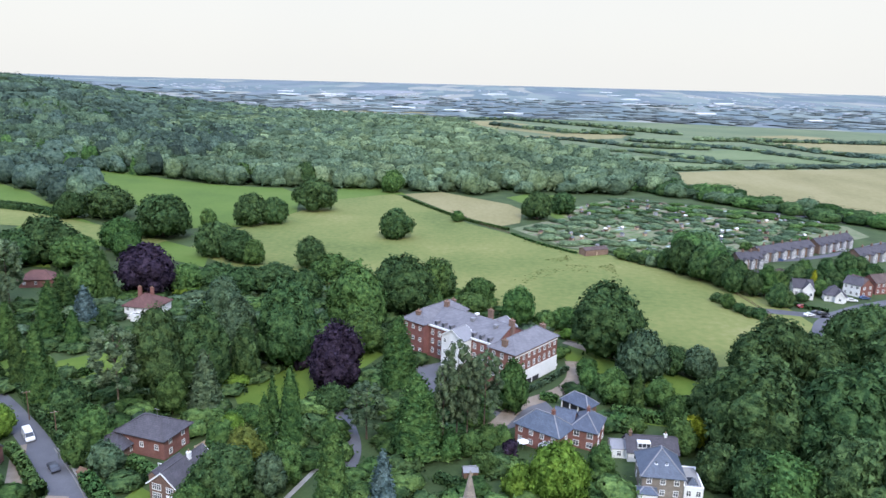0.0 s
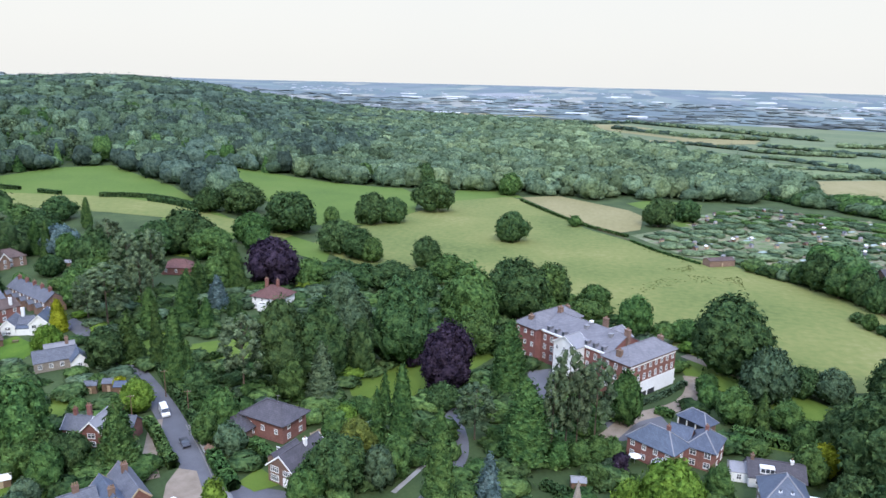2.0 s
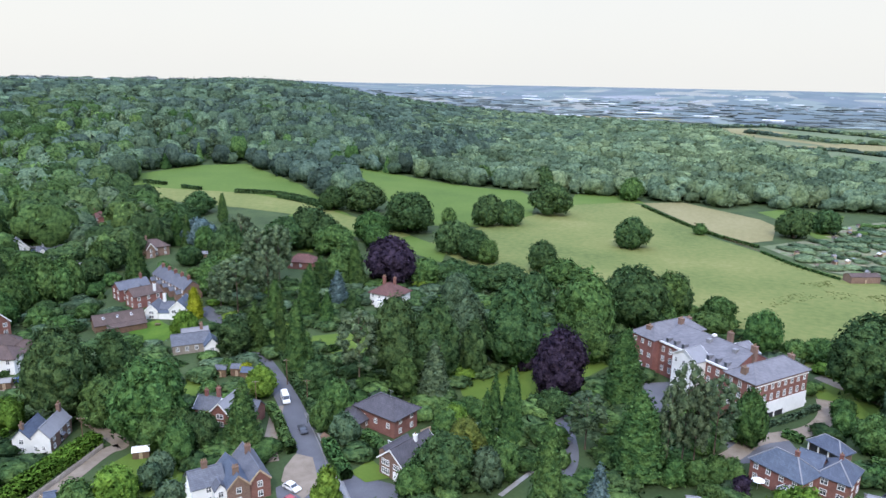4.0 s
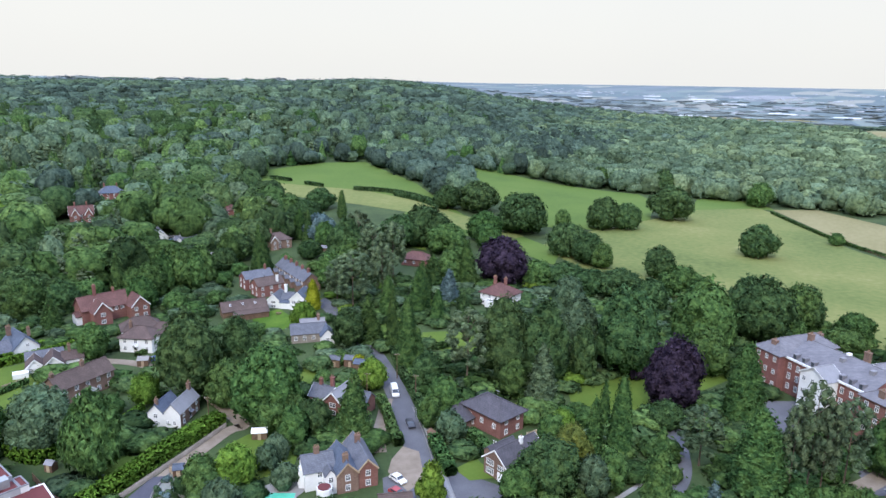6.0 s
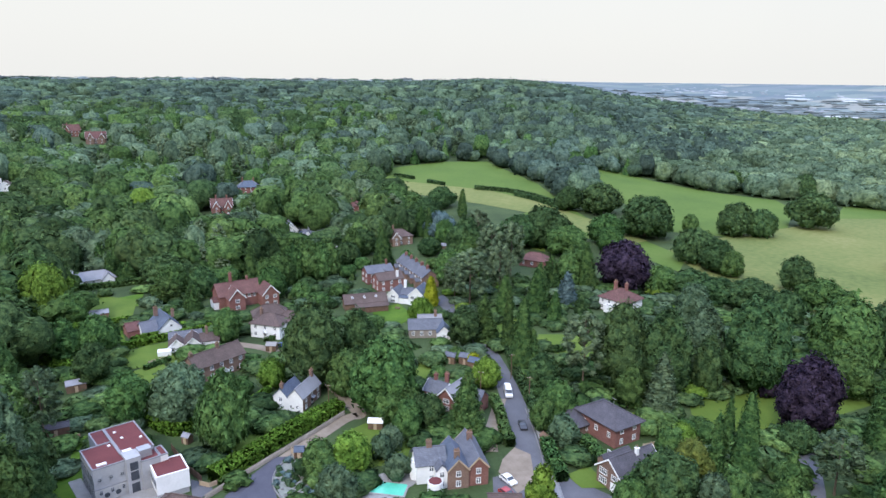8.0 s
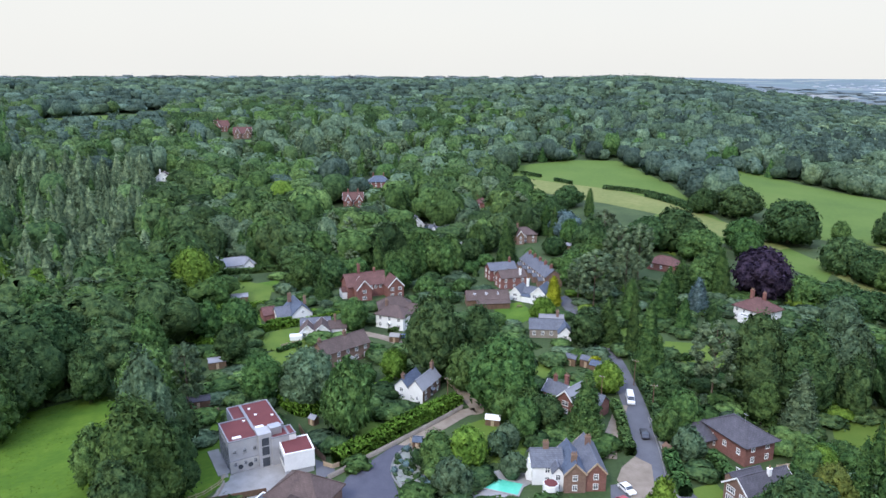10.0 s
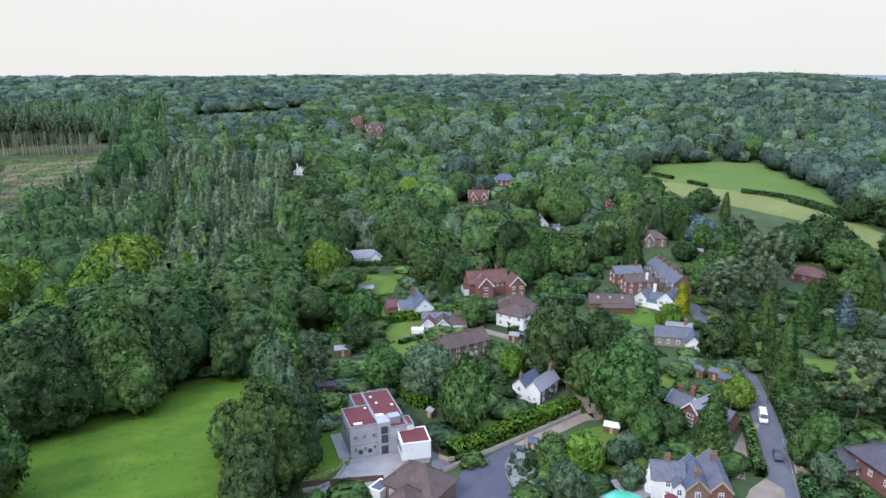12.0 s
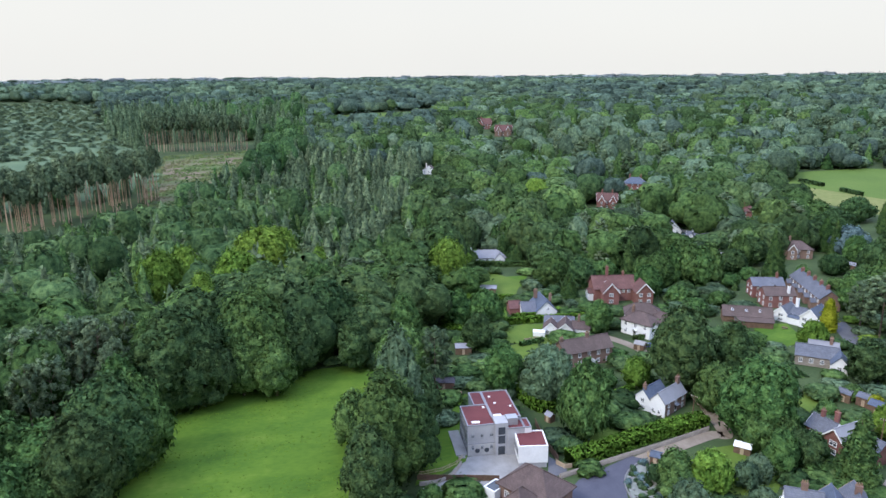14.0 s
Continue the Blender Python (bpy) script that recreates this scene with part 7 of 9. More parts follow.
# parked cars of the estate and village
car(PAINTS["red"], 130.4, 279.5, 10, label="red car parked at the end of the estate road")
car(PAINTS["white"], 128.4, 268.6, 20, label="white car parked at the end of the estate road")
car(PAINTS["black"], 132.6, 271.9, 15, label="black car parked at the end of the estate road")
car(PAINTS["black"], 134.5, 270.8, 10, label="black car parked at the end of the estate road")
car(PAINTS["white"], 155.5, 291.2, -10, label="white car parked at the end of the estate road")
car(PAINTS["blue"], 162.9, 295.4, 0, label="blue car parked at the end of the estate road")
car(PAINTS["black"], 160.2, 283.6, 8, label="black car parked at the end of the estate road")
car(PAINTS["white"], 161.1, 365.7, 10, label="white car parked outside the terraces")
car(PAINTS["silver"], 165.9, 368.9, 20, label="silver car parked outside the terraces")
car(PAINTS["red"], 190.3, 385.5, 15, label="red car parked outside the terraces")
car(PAINTS["silver"], 197.5, 388.0, 10, label="silver car parked outside the terraces")
car(PAINTS["white"], 203.6, 367.6, 10, label="white car parked outside the terraces")
car(PAINTS["white"], 209.7, 371.0, 15, label="white car parked outside the terraces")
car(PAINTS["blue"], 153.0, 359.6, 0, label="blue car parked outside the terraces")
car(PAINTS["blue"], -182.0, 124.8, 60, label="blue car parked beside the village lane")
car(PAINTS["silver"], -203.0, 110.1, 85, label="silver car parked beside the village lane")
car(PAINTS["silver"], -303.7, 227.6, 70, label="silver car parked beside the village lane")
car(PAINTS["blue"], -299.6, 230.1, 70, label="blue car parked beside the village lane")
car(PAINTS["blue"], -309.1, 228.1, 60, label="blue car parked beside the village lane")


# swimming pool with its paved edge
draped("pool_terrace", [(-105.6, 86.5), (-102.0, 99.5), (-95.0, 99.0), (-94.5, 83.0)], PAVING, 0.11, "pale paving round the swimming pool", "paving")
pool = thing("swimming_pool", -98.6, 91.5, 32, label="turquoise swimming pool with pale coping", category="pool")
bm = bmesh.new()
for q in ((-5.0, -2.6, 5.0, -2.2), (-5.0, 2.2, 5.0, 2.6), (-5.0, -2.2, -4.6, 2.2), (4.6, -2.2, 5.0, 2.2)):
    box(bm, q[0], q[1], 0.0, q[2], q[3], 0.24)
part("coping", bm, PAVING, pool)
bm = bmesh.new()
box(bm, -4.6, -2.2, 0.0, 4.6, 2.2, 0.17)
part("water", bm, POOL, pool, "clear turquoise water")

# ---- woods ----
CLEARING = [(-636.4, -62.8), (-678.5, -55.6), (-688.9, 17.6), (-689.1, 36.7), (-584.3, 23.4), (-514.4, -7.1), (-460.8, -31.8), (-412.2, -32.3), (-384.2, -50.3), (-477.8, -56.5)]
PLANTATION = [(-1149.7, -348.6), (-1169.4, -253), (-1128, -175.4), (-986.1, -149), (-841.1, -123.9), (-622.1, -56.4), (-541.8, -50.6), (-488.3, -114.9), (-469.3, -153)]
CLEARING_FAR = [(-926.7, 122.8), (-953.1, 188.1), (-952.2, 280.6), (-866.9, 262.4), (-785.1, 166), (-821.4, 110.9)]
NEAR_FIELD = [(-151.5, -61.2), (-188.5, -17.9), (-195.9, -1.6), (-198.2, 21.3), (-198, 36.9), (-178.1, 36.5), (-148.6, 29.7), (-113.5, 20.5)]
PINE_EDGE = [[(-343, -109.9), (-459.5, -142.1), (-472.2, -111.5), (-531, -47.3), (-436.3, -40.8), (-386.1, -63.9), (-363, -88.9)], [(-665.1, -75.1), (-747.4, -82.5), (-752.1, 26.5), (-647.9, 27.1)]]
PASTURE_EDGE = [(-342.2, 262), (-134, 300.3), (-73, 295.6), (-27, 288.9), (6.7, 262.5), (30.4, 236.9), (55, 214.1), (101.5, 219.8), (258.8, 239), (971.9, 963.4), (-536, 423.2)]
GLADES = [[(-359.5, 221.1), (-374.6, 194.2), (-403, 209), (-386.7, 237.8)], [(-403.4, 267.4), (-419.7, 241), (-447.5, 257), (-430.1, 285.1)], [(-294.6, 220.5), (-308, 201.5), (-328, 214.6), (-313.8, 234.9)], [(-515.4, 154.2), (-522.6, 127.8), (-549.8, 134.5), (-542.3, 162.2)], [(-673.6, 281.4), (-688.9, 241.6), (-730.4, 256.1), (-714.2, 298.4)], [(-727.1, 282.5), (-740.3, 245.8), (-778.2, 258.4), (-764.3, 297)], [(-452.7, 243.5), (-459.9, 229.5), (-474.2, 236.7), (-466.7, 251.1)], [(-317.6, 280.9), (-329, 267.5), (-343, 278.8), (-331.1, 292.8)]]
# Woods further off use far leaves, whose colours hold the haze.
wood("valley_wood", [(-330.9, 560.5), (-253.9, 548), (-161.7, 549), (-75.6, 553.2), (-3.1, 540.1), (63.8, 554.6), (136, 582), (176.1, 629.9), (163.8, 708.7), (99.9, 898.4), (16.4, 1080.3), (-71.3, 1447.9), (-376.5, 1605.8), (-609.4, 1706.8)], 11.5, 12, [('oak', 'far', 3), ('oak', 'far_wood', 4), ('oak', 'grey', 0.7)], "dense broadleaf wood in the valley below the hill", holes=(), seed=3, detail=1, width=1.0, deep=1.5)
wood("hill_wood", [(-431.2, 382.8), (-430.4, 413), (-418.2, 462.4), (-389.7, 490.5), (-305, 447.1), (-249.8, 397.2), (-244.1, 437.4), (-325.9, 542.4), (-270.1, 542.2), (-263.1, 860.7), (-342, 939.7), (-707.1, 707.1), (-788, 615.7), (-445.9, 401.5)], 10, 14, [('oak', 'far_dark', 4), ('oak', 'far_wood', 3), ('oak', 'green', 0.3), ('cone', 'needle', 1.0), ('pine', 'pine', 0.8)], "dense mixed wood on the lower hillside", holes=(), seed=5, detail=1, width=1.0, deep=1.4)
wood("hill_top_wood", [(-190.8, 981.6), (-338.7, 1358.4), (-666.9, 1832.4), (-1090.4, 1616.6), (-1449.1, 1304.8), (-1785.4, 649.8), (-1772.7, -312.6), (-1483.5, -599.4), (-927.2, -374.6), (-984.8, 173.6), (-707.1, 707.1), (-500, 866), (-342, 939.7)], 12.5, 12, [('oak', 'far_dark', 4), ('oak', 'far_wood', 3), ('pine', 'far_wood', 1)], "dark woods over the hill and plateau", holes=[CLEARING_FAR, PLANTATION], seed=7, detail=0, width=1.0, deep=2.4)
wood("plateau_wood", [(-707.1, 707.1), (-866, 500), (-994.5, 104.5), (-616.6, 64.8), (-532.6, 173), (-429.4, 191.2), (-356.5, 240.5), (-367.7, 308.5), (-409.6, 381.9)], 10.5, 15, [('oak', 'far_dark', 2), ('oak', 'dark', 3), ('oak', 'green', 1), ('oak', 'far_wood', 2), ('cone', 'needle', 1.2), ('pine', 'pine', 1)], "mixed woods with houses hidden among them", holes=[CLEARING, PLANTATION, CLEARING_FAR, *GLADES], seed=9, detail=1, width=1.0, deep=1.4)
wood("village_wood", [(-429.4, 191.2), (-532.6, 173), (-480.6, 137.8), (-320.2, 79.8), (-310.1, 112.9), (-267.3, 136.2), (-254.4, 159), (-270.3, 189.3), (-252.8, 212.1), (-248.7, 231.9), (-270.9, 280.5), (-338.1, 326.5), (-367.7, 308.5), (-356.5, 240.5)], 12, 15, [('oak', 'dark', 4), ('oak', 'green', 4), ('oak', 'grey', 1.5), ('cone', 'needle', 1), ('pine', 'pine', 1), ('oak', 'bright', 0.12)], "mixed trees round the upper village", holes=[*GLADES], seed=11, detail=2, width=0.95)
wood("pine_plantation", [(-994.5, 104.5), (-927.2, -374.6), (-398.7, -161.1), (-429.7, -15), (-558.6, 39.1), (-616.6, 64.8)], 9.5, 18, [('cone', 'pine', 6), ('cone', 'needle', 1.5), ('oak', 'dark', 0.8)], "tall close-planted pine wood", holes=[CLEARING, PLANTATION, CLEARING_FAR, *PINE_EDGE], seed=13, detail=1, width=1.0)

wood("pine_stand", [(-440, -136), (-476, -110), (-548, -52), (-590, -62), (-548, -112), (-500, -157)], 9.0, 20.5, [("tallpine", "pine", 6), ("pine", "pine", 1)], "stand of tall bare-stemmed pines beside the clearing", seed=16, detail=1, width=0.85, deep=1.3)
wood("pine_wood_front", [(-399, 27.9), (-421.8, -51.8), (-384.8, -155.5), (-278.2, -112.4), (-327.5, -40.2)], 7, 7, [('cone', 'pine', 6), ('cone', 'needle', 1.5), ('oak', 'dark', 0.8)], "young pines before the felled clearing", holes=[CLEARING], seed=14, detail=1, width=1.0)
wood("pine_wood", [(-532.6, 173), (-616.6, 64.8), (-499.7, 17.4), (-436.7, -53.6), (-389.4, -157.3), (-241.1, -97.4), (-248.6, -26.1), (-260.6, 27.4), (-293.4, 62.4), (-320.2, 79.8), (-480.6, 137.8)], 9, 15, [('cone', 'pine', 6), ('cone', 'needle', 1.5), ('oak', 'dark', 0.8)], "grey-green pine wood beside the clearing", holes=[CLEARING, *PINE_EDGE], seed=15, detail=1, width=1.15)
wood("near_wood", [(-199.2, -42.9), (-193.4, -18.2), (-199.8, -1.5), (-203.6, 22.1), (-203.1, 37.9), (-222, 54.4), (-257.4, 82.3), (-296.4, 97.8), (-299.6, 97.3), (-293.4, 62.4), (-260.6, 27.4), (-248.6, -26.1), (-241.1, -97.4), (-148.3, -59.9)], 13, 17, [('oak', 'dark', 3), ('oak', 'green', 3), ('oak', 'bright', 0.12), ('pine', 'pine', 1)], "dense broadleaf wood edging the grass field", holes=(), seed=17, detail=2, width=1.12)
wood("tree_belt", [(128, 596), (150, 566), (187.1, 530.3), (222, 490), (262, 452), (272, 466), (235, 508), (205, 552), (172, 612), (150, 630)], 10, 7, [('oak', 'green', 3), ('oak', 'dark', 3.5), ('oak', 'grey', 2)], "belt of dark trees beside the corn field", holes=(), seed=19, detail=1, width=1.0)
wood("tree_belt", [(94, 341.3), (108.8, 355), (125.7, 346.2), (123, 315.5), (111.9, 304.8), (98, 316.4)], 9, 13, [('oak', 'green', 3), ('oak', 'dark', 3.5), ('oak', 'grey', 2), ('oak', 'bright', 0.1)], "belt of trees at the pasture corner", holes=(), seed=21, detail=2, width=1.0)
wood("tall_hedge", [(70.9, 367.2), (91.2, 340.9), (91.2, 330.2), (67.2, 354.2)], 5, 4, [('oak', 'green', 3), ('oak', 'dark', 3.5), ('oak', 'grey', 2), ('oak', 'bright', 0.1)], "tall hedge along the plots", holes=(), seed=23, detail=1, width=1.0)
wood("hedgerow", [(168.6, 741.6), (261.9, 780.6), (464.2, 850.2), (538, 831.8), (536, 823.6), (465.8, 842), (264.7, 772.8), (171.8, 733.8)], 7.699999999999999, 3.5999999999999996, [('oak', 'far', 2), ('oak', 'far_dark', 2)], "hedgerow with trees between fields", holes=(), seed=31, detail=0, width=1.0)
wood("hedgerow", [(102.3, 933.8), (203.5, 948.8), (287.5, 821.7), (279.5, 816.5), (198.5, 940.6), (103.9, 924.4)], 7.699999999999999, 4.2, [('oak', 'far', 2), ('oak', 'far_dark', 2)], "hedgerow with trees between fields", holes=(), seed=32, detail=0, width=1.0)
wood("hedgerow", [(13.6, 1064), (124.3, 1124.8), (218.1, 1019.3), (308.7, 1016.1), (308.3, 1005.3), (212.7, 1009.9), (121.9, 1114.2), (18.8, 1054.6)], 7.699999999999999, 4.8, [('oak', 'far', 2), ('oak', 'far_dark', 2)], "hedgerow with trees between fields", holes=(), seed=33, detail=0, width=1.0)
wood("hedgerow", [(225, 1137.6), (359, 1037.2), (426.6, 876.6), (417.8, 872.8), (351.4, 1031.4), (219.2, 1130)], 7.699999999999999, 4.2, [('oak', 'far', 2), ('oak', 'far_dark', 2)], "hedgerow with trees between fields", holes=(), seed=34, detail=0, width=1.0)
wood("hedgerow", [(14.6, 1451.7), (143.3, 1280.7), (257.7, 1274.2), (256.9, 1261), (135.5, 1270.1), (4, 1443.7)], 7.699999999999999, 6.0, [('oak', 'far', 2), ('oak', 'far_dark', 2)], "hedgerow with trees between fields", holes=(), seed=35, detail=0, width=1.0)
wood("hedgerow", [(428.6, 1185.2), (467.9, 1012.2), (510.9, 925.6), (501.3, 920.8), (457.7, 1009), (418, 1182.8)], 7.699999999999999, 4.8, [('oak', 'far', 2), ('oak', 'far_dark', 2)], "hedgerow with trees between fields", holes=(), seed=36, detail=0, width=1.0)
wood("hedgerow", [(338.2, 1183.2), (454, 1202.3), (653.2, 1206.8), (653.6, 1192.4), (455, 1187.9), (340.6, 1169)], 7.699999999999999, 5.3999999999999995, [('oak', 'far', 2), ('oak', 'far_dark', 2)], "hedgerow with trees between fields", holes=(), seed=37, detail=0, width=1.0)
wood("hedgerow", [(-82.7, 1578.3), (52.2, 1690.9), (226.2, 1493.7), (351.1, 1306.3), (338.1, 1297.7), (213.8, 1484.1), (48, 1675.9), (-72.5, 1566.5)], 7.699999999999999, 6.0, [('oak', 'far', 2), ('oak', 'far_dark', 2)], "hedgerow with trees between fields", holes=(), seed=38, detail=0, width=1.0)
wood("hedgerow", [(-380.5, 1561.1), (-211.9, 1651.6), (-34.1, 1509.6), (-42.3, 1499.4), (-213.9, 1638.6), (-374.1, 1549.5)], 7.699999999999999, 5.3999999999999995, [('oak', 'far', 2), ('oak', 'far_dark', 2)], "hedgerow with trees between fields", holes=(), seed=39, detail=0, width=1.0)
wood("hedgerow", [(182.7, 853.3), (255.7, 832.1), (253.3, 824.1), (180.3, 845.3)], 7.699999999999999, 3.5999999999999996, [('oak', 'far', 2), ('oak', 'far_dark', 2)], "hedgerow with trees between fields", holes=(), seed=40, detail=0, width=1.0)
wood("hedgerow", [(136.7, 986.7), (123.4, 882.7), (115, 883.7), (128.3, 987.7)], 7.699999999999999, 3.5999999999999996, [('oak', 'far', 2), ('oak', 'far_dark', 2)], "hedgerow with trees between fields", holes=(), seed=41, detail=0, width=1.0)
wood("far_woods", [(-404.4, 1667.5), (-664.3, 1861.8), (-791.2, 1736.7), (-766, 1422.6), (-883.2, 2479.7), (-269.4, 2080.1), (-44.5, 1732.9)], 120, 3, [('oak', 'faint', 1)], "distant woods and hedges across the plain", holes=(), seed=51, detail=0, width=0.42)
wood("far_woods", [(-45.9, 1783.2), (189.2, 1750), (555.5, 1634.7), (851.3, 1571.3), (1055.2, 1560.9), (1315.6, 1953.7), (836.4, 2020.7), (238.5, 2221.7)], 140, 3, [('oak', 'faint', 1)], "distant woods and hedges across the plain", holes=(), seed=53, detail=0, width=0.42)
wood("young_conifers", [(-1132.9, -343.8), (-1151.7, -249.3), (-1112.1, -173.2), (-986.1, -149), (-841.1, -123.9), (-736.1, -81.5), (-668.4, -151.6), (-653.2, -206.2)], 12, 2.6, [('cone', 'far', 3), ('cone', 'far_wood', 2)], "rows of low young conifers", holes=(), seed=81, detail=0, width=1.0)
# Ridges fade by haze-tinted leaf colour only.
wood("far_woods", [(-1000, 1732.1), (-1784, 1030), (-2012.3, -176.1), (-1618, -1175.6), (-1674.7, -1216.7), (-2102, -183.9), (-1862, 1075), (-1035, 1792.7)], 46, 11, [('oak', 'faint', 2), ('oak', 'far_dark', 2)], "wooded ridges far off, leaves tinted faint for haze", holes=(), seed=91, detail=0, width=0.6)
wood("far_woods", [(-1350.7, 2079.9), (-2199.7, 1270), (-2490.5, -217.9), (-2006.4, -1457.7), (-2063, -1498.9), (-2580.1, -225.7), (-2277.6, 1315), (-1388.8, 2138.6)], 54, 11, [('oak', 'faint', 2), ('oak', 'far_dark', 2)], "wooded ridges far off, leaves tinted faint for haze", holes=(), seed=92, detail=0, width=0.6)
wood("far_woods", [(-1739.8, 2394.7), (-2615.4, 1510), (-2968.7, -259.7), (-2394.7, -1739.8), (-2451.3, -1781), (-3058.3, -267.6), (-2693.3, 1555), (-1781, 2451.3)], 62, 11, [('oak', 'faint', 2), ('oak', 'far_dark', 2)], "wooded ridges far off, leaves tinted faint for haze", holes=(), seed=93, detail=0, width=0.6)
wood("far_woods", [(-2164.9, 2673.4), (-3031.1, 1750), (-3446.8, -301.6), (-2783, -2022), (-2839.6, -2063.1), (-3536.5, -309.4), (-3109, 1795), (-2208.9, 2727.8)], 70, 11, [('oak', 'faint', 2), ('oak', 'far_dark', 2)], "wooded ridges far off, leaves tinted faint for haze", holes=(), seed=94, detail=0, width=0.6)
wood("far_woods", [(-2623, 2913.1), (-3446.8, 1990), (-3925, -343.4), (-3171.3, -2304.1), (-3228, -2345.3), (-4014.7, -351.2), (-3524.7, 2035), (-2669.8, 2965.1)], 78, 11, [('oak', 'faint', 2), ('oak', 'far_dark', 2)], "wooded ridges far off, leaves tinted faint for haze", holes=(), seed=95, detail=0, width=0.6)


# ---- the far plain with its towns and warehouses ----
def sector(a0, a1, r0, r1, steps=24):
    arc = [radians(a0 + (a1 - a0) * i / steps) for i in range(steps + 1)]
    return [(-math.sin(a) * r1, math.cos(a) * r1) for a in arc] + [(-math.sin(a) * r0, math.cos(a) * r0) for a in reversed(arc)]


def far_sheet(a0, a1, r0, material, name, label, r1=4955, lift=0.5):
    az = np.radians(np.linspace(a0, a1, 120))
    rad = np.linspace(r0, r1, 90)
    rr, aa = np.meshgrid(rad, az, indexing="ij")
    x, y = -np.sin(aa) * rr, np.cos(aa) * rr
    v = np.c_[x.ravel(), y.ravel(), (ground_z(x, y) + lift).ravel()]
    k = len(az)
    f = [(i * k + j, i * k + j + 1, (i + 1) * k + j + 1, (i + 1) * k + j) for i in range(len(rad) - 1) for j in range(k - 1)]
    tagged(new(name, mesh_of(name, v, f, [material])), label, "distance", "", "structure")


far_sheet(-62, 40, 1750, FAR_PLAIN_HAZED, "backdrop_plain", "plain stretching to the horizon, tinted blue-green for haze")
far_sheet(-62, 16, 640, MID_PLAIN_HAZED, "plain", "green farmland between the wood and the town, paled for haze", 1760, 0.3)
far_sheet(40, 128, 1780, FAR_FOREST_HAZED, "backdrop_forest", "forested ridges far off, tinted blue-green for haze")


def far_boxes(name, count, a0, a1, r0, r1, size, height, material, label, seed, flat=True):
    """Roofs of a distant town, too many and too small to count."""
    rng = np.random.default_rng(seed)
    az = np.radians(rng.uniform(a0, a1, count))
    r = r0 + (r1 - r0) * rng.random(count) ** 0.9
    az += 0.02 * np.sin(r * 0.011 + seed)
    x, y = -np.sin(az) * r, np.cos(az) * r
    keep = (np.sin(x * 0.004 + seed) + np.sin(y * 0.0052 + 2 * seed) + rng.normal(0, 0.5, count)) > 0
    x, y = x[keep], y[keep]
    z = ground_z(x, y)
    vs, fs = [], []
    for i in range(len(x)):
        w, d, h = size * rng.uniform(0.6, 1.8), size * rng.uniform(0.5, 0.9), height * rng.uniform(0.7, 1.3)
        a = rng.uniform(-0.4, 0.4) + 0.2
        c, s = math.cos(a), math.sin(a)
        q = [(-w / 2, -d / 2, 0), (w / 2, -d / 2, 0), (w / 2, d / 2, 0), (-w / 2, d / 2, 0), (-w / 2, -d / 2, h), (w / 2, -d / 2, h), (w / 2, d / 2, h), (-w / 2, d / 2, h)]
        if not flat:
            q = q[:4] + [(-w / 2, -d / 2, h), (w / 2, -d / 2, h), (w / 2, 0, h * 1.6), (-w / 2, 0, h * 1.6)]
        b = len(vs)
        vs += [(x[i] + u * c - v * s, y[i] + u * s + v * c, z[i] + t) for u, v, t in q]
        fs += [tuple(b + k for k in f) for f in ((0, 1, 5, 4), (1, 2, 6, 5), (2, 3, 7, 6), (3, 0, 4, 7), (4, 5, 6, 7))]
    tagged(new(name, mesh_of(name, vs, fs, [material])), label, "town", "", "stuff")


far_boxes("distant_town", 700, -45, 4, 1900, 4000, 13, 2.0, FAR_ROOFS_HAZED, "roofs of a distant town, paled blue-grey for haze", 3, False)
far_boxes("distant_town", 420, 4, 26, 2100, 4000, 14, 2.0, FAR_ROOFS_HAZED, "roofs of a distant town, paled blue-grey for haze", 8, False)
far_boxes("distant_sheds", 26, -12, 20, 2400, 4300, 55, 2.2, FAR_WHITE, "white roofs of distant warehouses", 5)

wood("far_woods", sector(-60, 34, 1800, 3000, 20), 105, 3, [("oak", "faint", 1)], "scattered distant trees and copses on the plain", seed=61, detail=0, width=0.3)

WAREHOUSES = [(-246, 2094, 70, 22), (-90, 2010, 60, 20), (70, 1930, 50, 18), (-417, 1830, 70, 16), (648, 2189, 70, 30), (860, 1935, 45, 20), (-640, 2960, 110, 30), (-800, 2850, 90, 26), (44, 3473, 90, 30), (960, 2991, 90, 30), (-468, 2640, 80, 20)]
for x, y, w, d in WAREHOUSES:
    wh = thing("warehouse", x, y, -12 if x < 400 else 20, label="long white warehouse far off on the plain", category="warehouse")
    bm = bmesh.new()
    box(bm, -w / 2, -d / 2, -1, w / 2, d / 2, 3.5)
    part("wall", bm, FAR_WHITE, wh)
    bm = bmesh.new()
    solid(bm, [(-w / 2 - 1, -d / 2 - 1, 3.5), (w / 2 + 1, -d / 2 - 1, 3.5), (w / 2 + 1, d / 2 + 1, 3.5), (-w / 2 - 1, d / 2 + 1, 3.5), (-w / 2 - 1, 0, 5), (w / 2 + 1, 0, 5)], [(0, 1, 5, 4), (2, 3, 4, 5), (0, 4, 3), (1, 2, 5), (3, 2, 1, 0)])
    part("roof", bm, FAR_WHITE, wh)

# ---- allotment plots ----
ALLOTMENTS = [(25.1, 406.5), (47.2, 448.9), (63.9, 498.2), (107.7, 552.8), (145.2, 529.1), (181.2, 512.4), (209.2, 483.3), (228.2, 460.0), (171.2, 390.3), (131.9, 364.6), (99.3, 351.1), (70.9, 367.2), (44.9, 374.7)]


